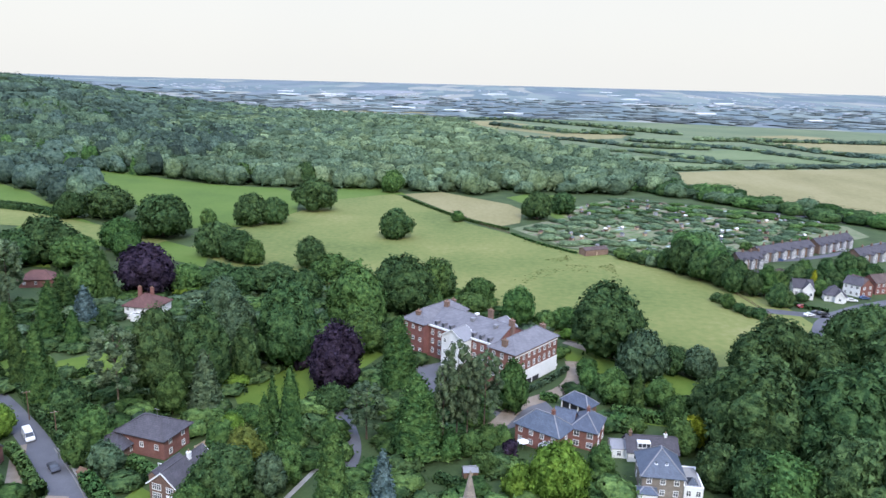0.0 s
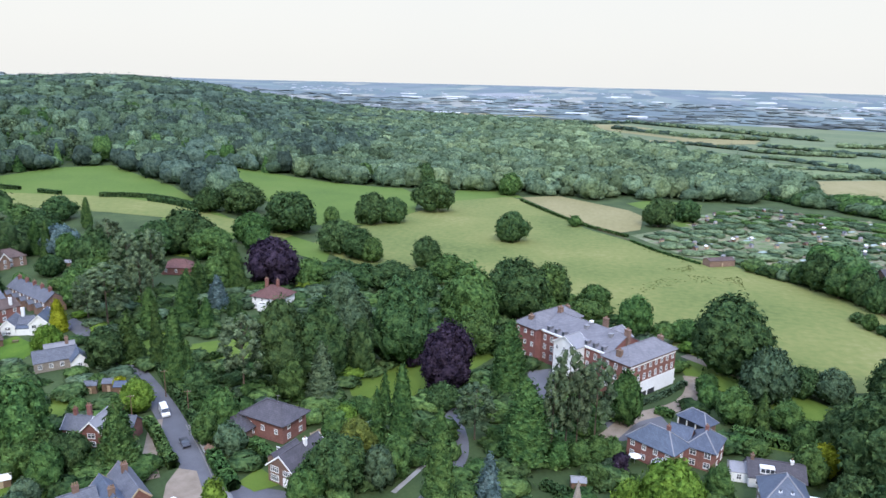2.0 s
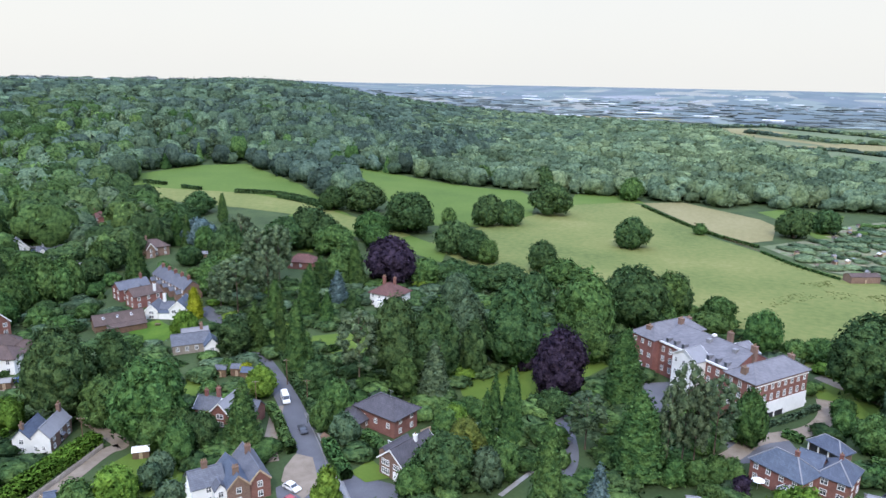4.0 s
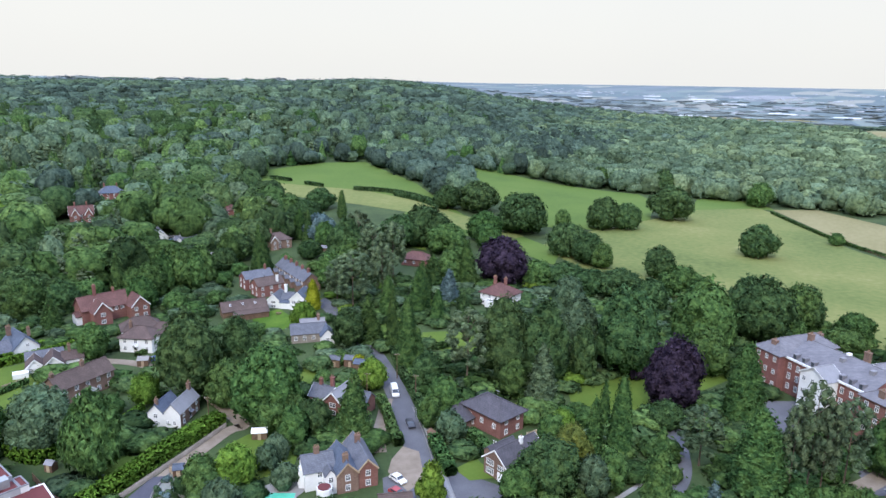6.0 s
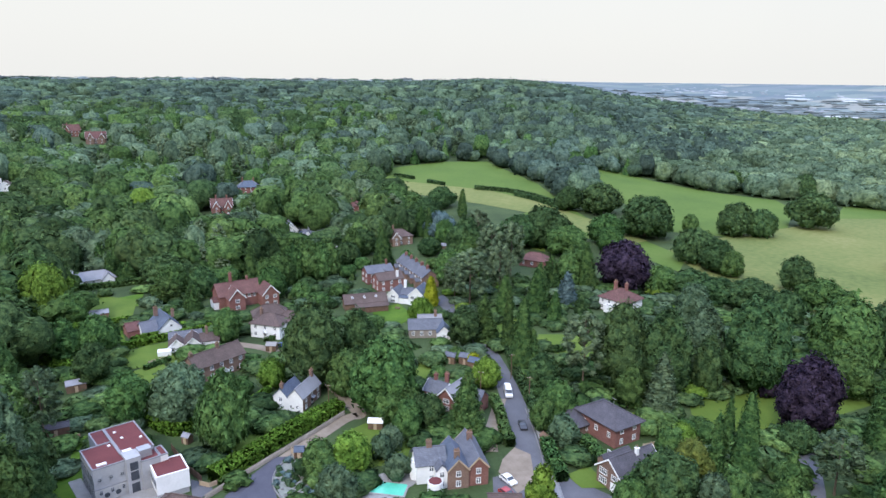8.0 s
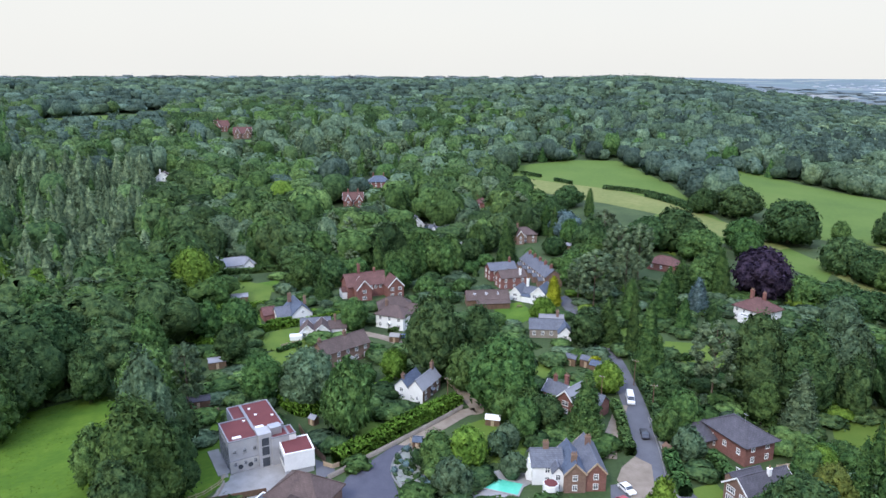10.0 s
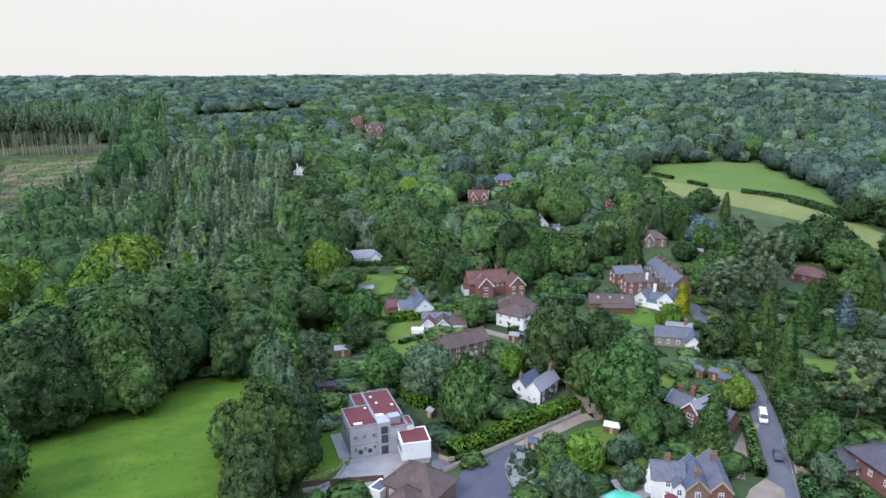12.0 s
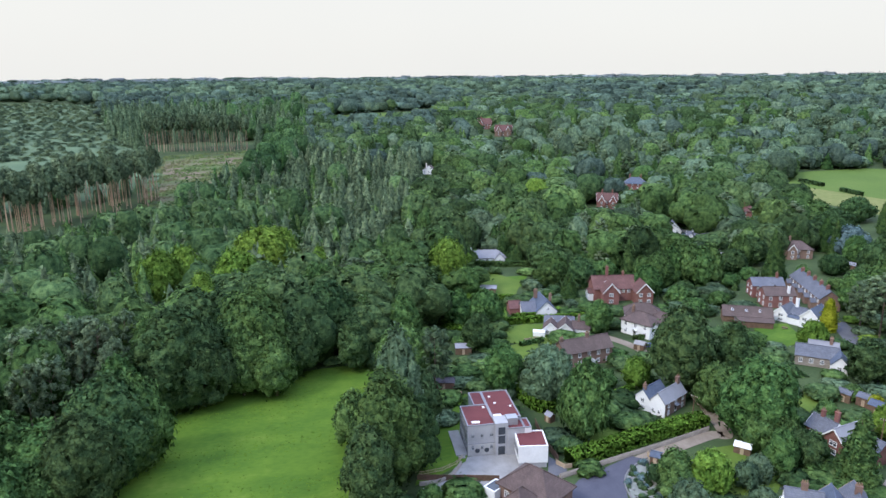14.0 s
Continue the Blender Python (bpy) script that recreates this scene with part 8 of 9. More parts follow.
def plots():
    rng = np.random.default_rng(12)
    beds = [[], [], [], []]
    tones = [mat("bed_earth", ((0.14, 0.11, 0.08), (0.21, 0.165, 0.12)), 0.4), mat("bed_green", ((0.07, 0.115, 0.04), (0.115, 0.165, 0.06)), 0.4), mat("bed_straw", ((0.20, 0.19, 0.11), (0.27, 0.25, 0.15)), 0.4), mat("bed_netting", ((0.22, 0.30, 0.27), (0.36, 0.42, 0.40)), 0.4)]
    a = radians(35)
    sheds = 0
    for i in range(-30, 31):
        for j in range(-30, 31):
            u, v = i * 7.0 + rng.normal(0, 0.8), j * 5.0 + rng.normal(0, 0.6)
            x, y = 120 + u * math.cos(a) - v * math.sin(a), 445 + u * math.sin(a) + v * math.cos(a)
            if not inside(np.array([x]), np.array([y]), ALLOTMENTS)[0] or rng.random() < 0.22:
                continue
            k = rng.choice(4, p=[0.24, 0.38, 0.26, 0.12])
            w, d, h = rng.uniform(3.5, 6.4), rng.uniform(1.4, 3.6), rng.uniform(0.12, 0.4)
            beds[k].append((x, y, w, d, h, a + rng.normal(0, 0.06)))
            if rng.random() < 0.11 and sheds < 75:
                sheds += 1
                shed(round(x + 2, 1), round(y + 1.5, 1), rng.choice([35, 125, 215]), rng.uniform(1.7, 2.4), rng.uniform(1.4, 1.9), 1.6, [LEAD, TILE_BROWN, LEAD, SLATE_ROOF, PAINT_WHITE][sheds % 5], ["grey-roofed plot shed", "brown-roofed plot shed", "grey-roofed plot shed", "dark-roofed plot shed", "white-roofed plot shed"][sheds % 5] + " on the allotments", [TIMBER, TIMBER_PALE, RENDER_GREY][sheds % 3], "plot_shed")
    for k, name in enumerate(("earth_beds", "green_beds", "straw_beds", "netted_beds")):
        bm = bmesh.new()
        for x, y, w, d, h, t in beds[k]:
            q = [(-w / 2, -d / 2), (w / 2, -d / 2), (w / 2, d / 2), (-w / 2, d / 2)]
            z = gz(x, y)
            base = [(x + u * math.cos(t) - v * math.sin(t), y + u * math.sin(t) + v * math.cos(t)) for u, v in q]
            top = [(x + 0.86 * (u * math.cos(t) - v * math.sin(t)), y + 0.86 * (u * math.sin(t) + v * math.cos(t))) for u, v in q]
            solid(bm, [(*p, z) for p in base] + [(*p, z + h) for p in top], [(0, 1, 5, 4), (1, 2, 6, 5), (2, 3, 7, 6), (3, 0, 4, 7), (4, 5, 6, 7)])
        part(name, bm, tones[k], None)
        tagged(bpy.data.objects[name], {"earth_beds": "brown dug earth beds of the allotments", "green_beds": "green vegetable beds of the allotments", "straw_beds": "dry straw-coloured beds of the allotments", "netted_beds": "pale netted beds of the allotments"}[name], "vegetable beds", "", "stuff")


plots()
wood("allotment_shrubs", ALLOTMENTS, 10.5, 1.4, [("bush", "green", 2), ("bush", "grey", 4), ("bush", "far", 3)], "shrubs and small fruit trees among the plots", seed=71, detail=1, category="shrubs", spread=2.2, width=0.62, shy=2)

# ---- garden planting between the houses, as it grows everywhere ----
GARDENS = sector(-13, 83, 104, 300, 20)
wood("garden_shrubs", GARDENS, 7.4, 2.3, [("bush", "green", 3), ("bush", "dark", 3), ("bush", "grey", 1.5), ("bush", "bright", 0.25), ("cone", "needle", 0.4)], "garden shrubs and undergrowth between houses", holes=[NEAR_FIELD, PASTURE_EDGE], seed=73, detail=1, category="shrubs", spread=1.8, width=0.72, shy=4, tidy=True)


# ---- tufts in the near grass field ----
def tufts(name, outline, count, size, material, label, seed):
    rng = np.random.default_rng(seed)
    o = np.array(outline)
    (x0, y0), (x1, y1) = o.min(0), o.max(0)
    px, py = rng.uniform(x0, x1, count * 3), rng.uniform(y0, y1, count * 3)
    ok = inside(px, py, outline) & (np.sin(px * 0.31) + np.sin(py * 0.23 + px * 0.11) + rng.normal(0, 0.8, count * 3) > -0.2)
    px, py = px[ok][:count], py[ok][:count]
    k = len(px)
    a, s = rng.random(k) * 3.14, size * rng.uniform(0.5, 1.5, k)
    z = ground_z(px, py)
    ca, sa = np.cos(a) * s, np.sin(a) * s
    v = np.stack([np.c_[px - ca, py - sa, z], np.c_[px + ca, py + sa, z], np.c_[px + ca * 0.7 - sa * 0.5, py + sa * 0.7 + ca * 0.5, z + s * 0.7], np.c_[px - ca * 0.7 - sa * 0.5, py - sa * 0.7 + ca * 0.5, z + s * 0.7]], 1).reshape(-1, 3)
    tagged(new(name, mesh_of(name, v, np.arange(4 * k).reshape(-1, 4), [material])), label, "grass", "", "stuff")


ROUGH = mat("rough_grass", ((0.096, 0.124, 0.036), (0.140, 0.158, 0.050)), 0.2, 0.95, island=0.3)
tufts("rough_grass", [(13.5, 302.1), (36.5, 334.6), (51.6, 334.8), (62.8, 328.0), (60.3, 321.5), (39.4, 322.4), (19.6, 298.5)], 450, 0.35, ROUGH, "dark rough grass and thistles along the pasture", 41)
tufts("rough_grass", [(31.7, 342.8), (44.2, 354.2), (45.7, 342.7), (32.4, 333.9)], 130, 0.35, ROUGH, "dark rough grass and thistles along the pasture", 42)
tufts("rough_grass", [(24.4, 394.1), (46.5, 362.0), (42.7, 354.0), (22.2, 382.1)], 250, 0.35, ROUGH, "dark rough grass and thistles along the pasture", 43)
tufts("rough_grass", [(56.9, 333.4), (64.6, 339.0), (63.3, 316.1), (56.4, 313.1)], 130, 0.35, ROUGH, "dark rough grass and thistles along the pasture", 44)
TUFT = mat("tuft_grass", ((0.060, 0.120, 0.008), (0.095, 0.160, 0.014)), 0.3, 0.95, island=0.35)
tufts("grass_tufts", NEAR_FIELD, 5000, 0.2, TUFT, "tufts of longer grass in the near field", 5)
tufts("bracken", CLEARING, 5000, 1.0, mat("bracken", ((0.05, 0.092, 0.022), (0.085, 0.112, 0.035), (0.135, 0.098, 0.062)), 0.05, 0.95, 0, 6, island=0.4), "bracken and felling brash over the clearing", 6)

# ---- trees one could count, by kind: x, y, height, width ----
trees("cone", "needle", [(-244.4, 226.5, 18.5, 7.8), (-126.6, 172.4, 22.0, 6.3), (-250.3, 266.8, 18.3, 8.5)])
trees("column", "green", [(-260.3, 270.8, 16.5, 10.6)])
trees("oak", "dark", [(-206.7, 244.9, 23.0, 16.1), (-229.0, 243.8, 7.9, 9.5), (-208.6, 237.1, 9.4, 10.6), (-215.1, 266.0, 14.5, 14.2), (-265.1, 258.6, 11.7, 12.3)])
trees("oak", "green", [(-238.9, 164.7, 14.1, 13.7), (-253.0, 215.9, 15.1, 10.5), (-236.9, 264.3, 13.4, 11.8), (-242.6, 193.3, 9.0, 11.4), (-223.0, 222.3, 7.5, 6.8), (-247.7, 163.0, 10.7, 10.0)])
trees("willow", "grey", [(-242.5, 177.0, 17.1, 9.1), (-236.9, 181.2, 17.8, 10.0)])
trees("bush", "green", [(-229.8, 214.8, 4.8, 9.5), (-229.9, 191.9, 5.0, 9.0), (-235.0, 206.0, 5.0, 7.8), (-196.2, 228.6, 5.2, 8.6), (-212.8, 230.2, 4.3, 7.9), (-183.6, 227.0, 5.1, 9.8), (-240.2, 145.5, 4.5, 9.5)])
trees("oak", "dark", [(88.8, 200.8, 19.2, 22.8), (81.1, 145.5, 27.5, 25.7), (123.7, 217.9, 19.4, 23.5), (76.9, 130.7, 18.2, 21.1), (99.1, 198.0, 15.5, 19.2), (106.1, 174.5, 16.8, 21.4), (126.7, 201.2, 18.9, 24.5), (94.0, 138.3, 22.4, 24.3), (69.9, 183.6, 10.7, 12.1)])
trees("oak", "green", [(63.9, 133.3, 12.6, 16.5), (81.2, 129.3, 11.4, 15.5), (49.2, 156.9, 8.1, 7.5), (114.0, 163.8, 22.9, 26.3)])
trees("oak", "dark", [(-152.7, -29.9, 23.7, 18.6), (-144.0, -33.7, 20.0, 16.6), (-186.9, -17.3, 26.7, 25.0)])
trees("oak", "green", [(-153.2, -25.7, 19.1, 11.5), (-194.9, 2.6, 28.0, 22.3), (-150.3, 22.9, 14.3, 9.9)])
trees("column", "needle", [(-113.6, 162.2, 23.6, 9.4), (-110.8, 163.6, 14.2, 5.9), (-43.3, 148.3, 20.8, 8.0), (-28.2, 124.1, 22.7, 8.9), (-138.7, 205.8, 19.1, 10.6), (-130.2, 205.1, 12.0, 7.5), (-22.3, 182.9, 22.3, 13.9), (-13.6, 147.9, 20.8, 15.2)])
trees("cone", "green", [(-138.7, 175.2, 15.5, 12.0)])
trees("oak", "dark", [(-142.1, 169.2, 11.3, 13.8), (-84.9, 169.9, 28.2, 14.1), (-75.7, 176.1, 26.4, 14.6), (-57.9, 197.8, 26.1, 21.2), (-101.6, 155.1, 10.4, 9.6), (-51.1, 125.7, 12.8, 13.6), (-66.4, 184.5, 18.6, 8.6), (-37.9, 169.6, 6.9, 9.4), (-28.1, 248.1, 22.1, 22.4), (-153.0, 115.3, 23.8, 18.6), (-149.2, 129.0, 20.4, 11.5), (-276.6, 132.3, 12.0, 20.5), (-198.3, 71.3, 11.6, 11.0), (-250.5, 135.0, 11.5, 12.0), (-111.1, 118.0, 8.3, 9.2), (-31.3, 249.4, 21.5, 16.1), (-16.4, 271.3, 15.7, 14.9), (41.1, 217.9, 23.9, 24.0), (60.2, 205.5, 8.7, 8.9), (65.1, 152.8, 24.6, 25.6), (84.2, 199.9, 16.3, 20.7), (60.4, 166.4, 15.7, 14.3)])
trees("oak", "dark", [(60.2, 135.6, 11.9, 15.2), (54.0, 142.8, 9.5, 11.3), (-124.7, 22.1, 18.7, 13.0), (-134.9, 35.0, 19.0, 9.2)])
trees("oak", "grey", [(-72.0, 194.2, 23.0, 13.0), (-91.4, 233.6, 16.3, 13.3), (-80.7, 133.9, 6.8, 7.2), (-42.9, 129.8, 8.7, 7.2), (-157.8, 76.9, 15.4, 15.4), (-102.2, 81.2, 7.8, 7.6), (-108.0, 99.4, 5.3, 5.8), (-109.2, 103.3, 5.9, 5.6), (-99.5, 96.5, 5.5, 4.7), (67.3, 203.3, 9.4, 11.2), (-146.2, 32.7, 31.1, 12.5)])
trees("pine", "pine", [(-92.9, 162.4, 23.8, 14.1), (-165.0, 199.0, 22.8, 17.6), (-175.4, 202.1, 17.2, 12.7), (-26.6, 155.2, 15.1, 11.6), (-171.4, 50.2, 18.0, 14.4), (-4.6, 156.6, 26.2, 10.7), (2.1, 162.5, 21.7, 10.1), (-2.0, 154.5, 23.1, 8.0), (-7.7, 153.1, 21.7, 7.1), (-171.4, 49.3, 20.1, 9.9)])
trees("cone", "pine", [(-70.8, 165.3, 17.5, 12.2)])
trees("oak", "copper", [(-39.4, 181.1, 20.8, 15.2), (-53.2, 195.3, 7.0, 5.7)])
trees("oak", "green", [(-88.7, 143.0, 10.6, 8.2), (-88.6, 136.8, 8.0, 6.5), (-40.9, 134.8, 8.6, 7.5), (-54.9, 119.4, 8.1, 7.3), (-150.5, 246.8, 15.2, 14.6), (-78.5, 162.4, 12.2, 7.1), (-37.0, 210.3, 14.3, 13.0), (-41.2, 222.3, 25.5, 22.4), (-125.1, 117.0, 19.6, 18.2), (-140.0, 116.7, 12.5, 12.2), (-119.3, 113.0, 8.6, 9.0), (-110.7, 110.8, 10.1, 7.2), (-167.3, 67.9, 13.4, 12.6), (-199.8, 115.3, 11.2, 9.9), (-112.4, 84.9, 8.2, 8.0), (-221.7, 71.9, 12.4, 12.0), (-217.6, 81.1, 12.6, 14.0), (-253.2, 86.3, 11.0, 11.3), (-118.4, 116.2, 8.8, 9.0), (-19.8, 252.5, 11.1, 10.8), (-3.0, 255.5, 7.1, 15.2)])
trees("oak", "green", [(13.9, 242.3, 14.6, 12.0), (37.5, 181.8, 9.9, 9.9), (53.0, 170.2, 8.1, 9.6), (28.7, 144.5, 7.8, 5.8), (-5.8, 147.9, 6.7, 5.5), (-0.9, 150.8, 5.8, 5.0), (3.0, 152.5, 6.4, 5.6), (6.2, 153.7, 5.8, 5.1), (50.2, 181.6, 7.9, 8.4), (-133.2, 27.6, 26.1, 18.2)])
trees("cone", "needle", [(-49.0, 146.7, 15.2, 6.6), (-50.9, 159.0, 14.1, 5.1), (-101.2, 121.8, 18.0, 12.2), (-300.8, 111.0, 16.6, 9.4), (-293.7, 115.2, 15.1, 7.4), (-293.7, 122.7, 8.5, 10.6), (-235.3, 121.5, 11.1, 7.6), (43.7, 179.4, 11.3, 5.9)])
trees("oak", "olive", [(-51.8, 140.7, 9.1, 8.6)])
trees("oak", "bright", [(-114.5, 146.3, 8.8, 9.2), (-159.4, 104.8, 7.6, 7.4), (-109.3, 91.1, 8.7, 8.3), (-167.9, 174.6, 8.0, 8.7), (-285.3, 90.6, 13.1, 17.6), (17.9, 133.6, 12.1, 13.5), (9.7, 133.7, 7.1, 6.4)])
trees("bush", "gold", [(-127.2, 155.9, 3.6, 3.2)])
trees("cone", "blue", [(-138.6, 226.5, 13.9, 11.7), (-18.5, 127.3, 13.5, 7.5)])
trees("column", "dark", [(-123.3, 211.5, 11.1, 7.5)])
trees("column", "green", [(-148.2, 199.3, 15.8, 9.5), (-143.6, 248.7, 20.6, 9.2), (-152.1, 250.4, 17.8, 9.4)])
trees("column", "gold", [(-176.4, 189.3, 12.0, 7.9)])
trees("bush", "green", [(-108.2, 150.1, 4.7, 5.6), (-100.8, 144.9, 4.6, 5.4), (-63.1, 153.9, 4.7, 5.1), (-60.5, 157.0, 4.4, 5.8), (-55.7, 158.8, 3.5, 5.2), (-78.6, 147.8, 3.8, 4.6), (-47.8, 186.2, 3.9, 5.8), (-40.7, 171.5, 4.2, 6.3), (-76.7, 163.9, 3.6, 4.8), (-60.4, 149.1, 5.3, 5.0), (-70.3, 115.7, 4.5, 3.4), (-67.8, 114.5, 3.3, 3.6), (-74.3, 118.9, 4.2, 3.2), (-69.9, 121.2, 4.1, 2.9), (-62.1, 148.8, 3.7, 4.1), (-58.6, 161.1, 3.9, 4.6), (-59.9, 175.7, 3.6, 4.9), (-162.1, 140.6, 4.1, 5.6), (-172.2, 155.8, 3.9, 6.8), (-205.8, 158.0, 5.5, 10.1), (-219.8, 160.3, 5.8, 10.1), (-210.8, 172.3, 5.0, 9.2)])
trees("bush", "green", [(-157.7, 118.5, 3.9, 5.9), (-127.7, 140.3, 4.0, 5.7), (-134.0, 155.0, 3.7, 5.4), (-161.6, 96.1, 4.4, 7.3), (-204.0, 108.2, 4.2, 7.2), (-194.3, 95.9, 4.1, 6.8), (33.4, 207.9, 5.1, 6.2), (32.7, 198.7, 5.6, 6.4), (32.2, 191.7, 5.6, 5.8), (24.0, 241.4, 6.2, 9.5), (30.8, 242.0, 7.4, 10.4), (12.4, 145.3, 4.2, 5.5), (16.8, 155.7, 3.2, 4.9), (2.5, 143.0, 4.2, 5.9), (-2.3, 139.1, 3.7, 5.8), (40.2, 165.8, 3.7, 6.2), (36.8, 168.6, 3.3, 5.6), (46.1, 168.5, 3.7, 6.3)])
trees("willow", "bright", [(-68.9, 107.1, 10.6, 5.5)])
trees("bush", "bright", [(-59.1, 152.5, 5.5, 5.7)])
trees("willow", "green", [(-139.0, 77.9, 17.7, 13.9), (-241.6, 174.2, 17.4, 15.0), (-234.4, 180.6, 16.2, 12.4), (9.5, 173.5, 15.0, 7.2), (-157.3, -24.5, 21.9, 14.6)])
trees("willow", "grey", [(48.7, 198.7, 14.9, 14.7)])
trees("oak", "gold", [(53.6, 160.9, 6.9, 6.7)])
trees("bush", "copper", [(8.4, 150.4, 3.6, 3.9)])
trees("oak", "dark", [(-48.6, 379.9, 15.7, 19.3), (-112.1, 454.3, 20.4, 29), (-137.3, 400.1, 17.9, 21.9), (-125.9, 407.5, 14.8, 18.4), (-171.8, 359.4, 21.5, 32.8), (-220.2, 394.1, 17.8, 30.3), (-237.9, 385.1, 14.5, 18.7), (-129.4, 325.8, 15.5, 21.4), (-115, 317.1, 14.3, 17.7), (-79.2, 310.2, 14, 14.6), (34.6, 450.3, 17, 20.2), (53.4, 474.1, 13.6, 18.9), (-199.2, 300.4, 19.5, 29.8), (-145.1, 555.9, 18.3, 22.1), (134.3, 321.8, 14.6, 16.7)])
trees("oak", "dark", [(-32.7, 256.5, 20, 18.9), (-86.8, 275.1, 10, 22.9), (-108.1, 271.8, 10, 20.6), (-96.6, 269.1, 10, 17.7), (-69, 261.6, 12, 14.4), (-207, 289, 16, 21.7)])
trees("oak", "dark", [(126.7, 233.3, 13, 18.9), (127.9, 224.9, 13, 16.2), (139.9, 229.3, 14, 23.9), (85.3, 125.5, 20, 20.7)])
trees("oak", "dark", [(-301.6, 332.7, 13, 19.4), (-313.8, 299.6, 16, 30), (-354.1, 306.6, 14, 24.2), (-279.3, 295, 14, 21.1), (-224.8, 264, 14, 15.1), (-255.8, 223.7, 12, 17.8), (-246, 206.4, 10, 14.1), (-230.8, 246.6, 8, 11.8), (-153.8, 37.3, 17, 18.3), (-145.4, 29.8, 16, 13.1), (-138.5, 25.7, 13, 9.8)])
trees("oak", "dark", [(-235.8, 7.6, 24, 23.4), (-203.3, -9.7, 24, 20.6), (-184.9, -11.2, 19, 17.3), (-195, -3.8, 21, 16.2), (-212.3, 25.1, 23, 19.5), (-196.6, 14.7, 20, 14.6), (-194.9, 30.7, 17, 10.9), (169.3, 327.4, 13, 10.9), (176.2, 327.8, 11, 9.7), (161.2, 328, 9, 8.3), (141.5, 314.5, 9, 9), (147.7, 311.4, 8, 7.8), (156.3, 308.9, 8, 7.9), (179.9, 324.3, 8, 9), (175.7, 309, 8, 8), (120.4, 279.9, 9, 8), (108.2, 297.9, 12, 9.5), (115, 293.4, 11, 8.3), (94.2, 327.5, 16, 15.5), (99.9, 315.4, 15, 12.7)])
trees("oak", "dark", [(106.3, 307.7, 14, 11.4), (112, 302.4, 13, 10.2), (88.7, 334.6, 10, 9.1), (123.7, 279.1, 7, 5.9)])
trees("oak", "green", [(-71.9, 542.1, 16.4, 19.7), (34.7, 401.9, 12.7, 15.7), (-179.3, 328.8, 14.8, 19.5), (-106.5, 312.1, 11.7, 11.5), (-16.1, 433.3, 6.1, 8.2), (-200.5, 567.6, 15, 18), (-187.6, 572.2, 14.2, 18), (-158.2, 388, 10.6, 10.1), (-275.3, 460.3, 17, 13.8), (-18.5, 268, 17, 14.8), (-0.3, 270.2, 9, 14.4), (-64.5, 292.2, 11, 18.5), (-153.2, 257.4, 16, 14.5), (-118.8, 266.3, 11, 15.4), (-181, 292.5, 14, 21)])
trees("oak", "green", [(-189.3, 214.6, 14, 15.2), (-191.3, 230.5, 17, 18.5)])
trees("oak", "green", [(-299.8, 300.9, 14, 29.4), (-287.1, 265.8, 13, 20.3), (-212.8, 320.4, 14, 20), (-189.1, 304.1, 12, 18.7), (-169, 314.2, 12, 15.5), (-288.4, 238.4, 13, 13), (-267.5, 256.8, 14, 16.1), (-254.8, 122.1, 9, 12.5), (-258, 126.3, 12, 15.2), (-175.6, 41.3, 19, 15.2), (-236.8, 26.4, 22, 17.2), (-183.9, 7.4, 17, 12)])
trees("oak", "green", [(-186.9, -1.3, 17, 12.2), (-212.3, 37.3, 18, 11.8), (-226.3, 55.8, 20, 16.8), (-208.1, 49.3, 18, 11.7), (-199.7, -25.9, 22, 13), (-176.9, -30.3, 20, 11.8), (-123.1, 34, 4, 3.9), (-150.5, -42.1, 16, 16.6), (-145.1, -36.2, 14, 13.1), (-142, -41.7, 13, 13), (-151.3, -50.2, 17, 18.4), (-136.7, -48.5, 15, 18.6)])
trees("oak", "green", [(120.7, 294.2, 14, 10), (127.3, 299, 10, 8.5), (151.1, 328.1, 8, 8.2), (168.3, 318.2, 7, 7.5), (144.7, 298.8, 7, 7), (99, 274.9, 6, 5.2), (143.3, 382.2, 4, 6.4), (169.1, 386.6, 4, 5.8), (192.2, 397.7, 4, 6.1), (211.2, 411.4, 4, 6.4)])
trees("oak", "copper", [(-133.7, 263.6, 19, 25.5)])
trees("cone", "needle", [(-152.5, 236, 16, 14.9), (-151.4, 226.3, 15, 12.1), (-150.6, 256.9, 15, 11.8), (-142.1, 248.9, 14, 10.1), (-231.9, 121.2, 12, 8.4), (-308.3, 119.2, 15, 10.4), (-298.6, 119.4, 13, 8.5), (-289.9, 123.2, 9, 10)])
trees("column", "needle", [(-226.8, 211.3, 19, 12.3), (-275.7, 323.8, 17, 8.1)])
trees("pine", "pine", [(-180.5, 231.5, 26, 15.5), (-175.7, 239.7, 26, 14.4), (-211.4, 260.1, 24, 14.6), (-160.9, 212.1, 24, 11.8), (-203.8, -31.9, 23, 10.4), (-196.2, -37.9, 23, 11.1), (-203.7, -45.9, 23, 11.5), (-196.3, -51.1, 23, 11.2), (-184.1, -32.3, 22, 9.6), (-185.5, -40.3, 21, 9.7), (-180.1, -46.6, 21, 10.4), (-176.9, -50.8, 20, 10.3)])
trees("willow", "green", [(-237, 177.6, 17, 14.4), (-235, 185, 17, 11.9), (-239.1, 170.5, 16, 13), (-228.9, 152.2, 12, 12.2), (-217.3, 41.9, 16, 10.1)])
trees("bush", "green", [(-264.9, 143.8, 7, 15.9), (-258, 150, 7, 13.1), (-236.1, 151.4, 5, 9.9), (-249.4, 143.2, 3, 7.6)])
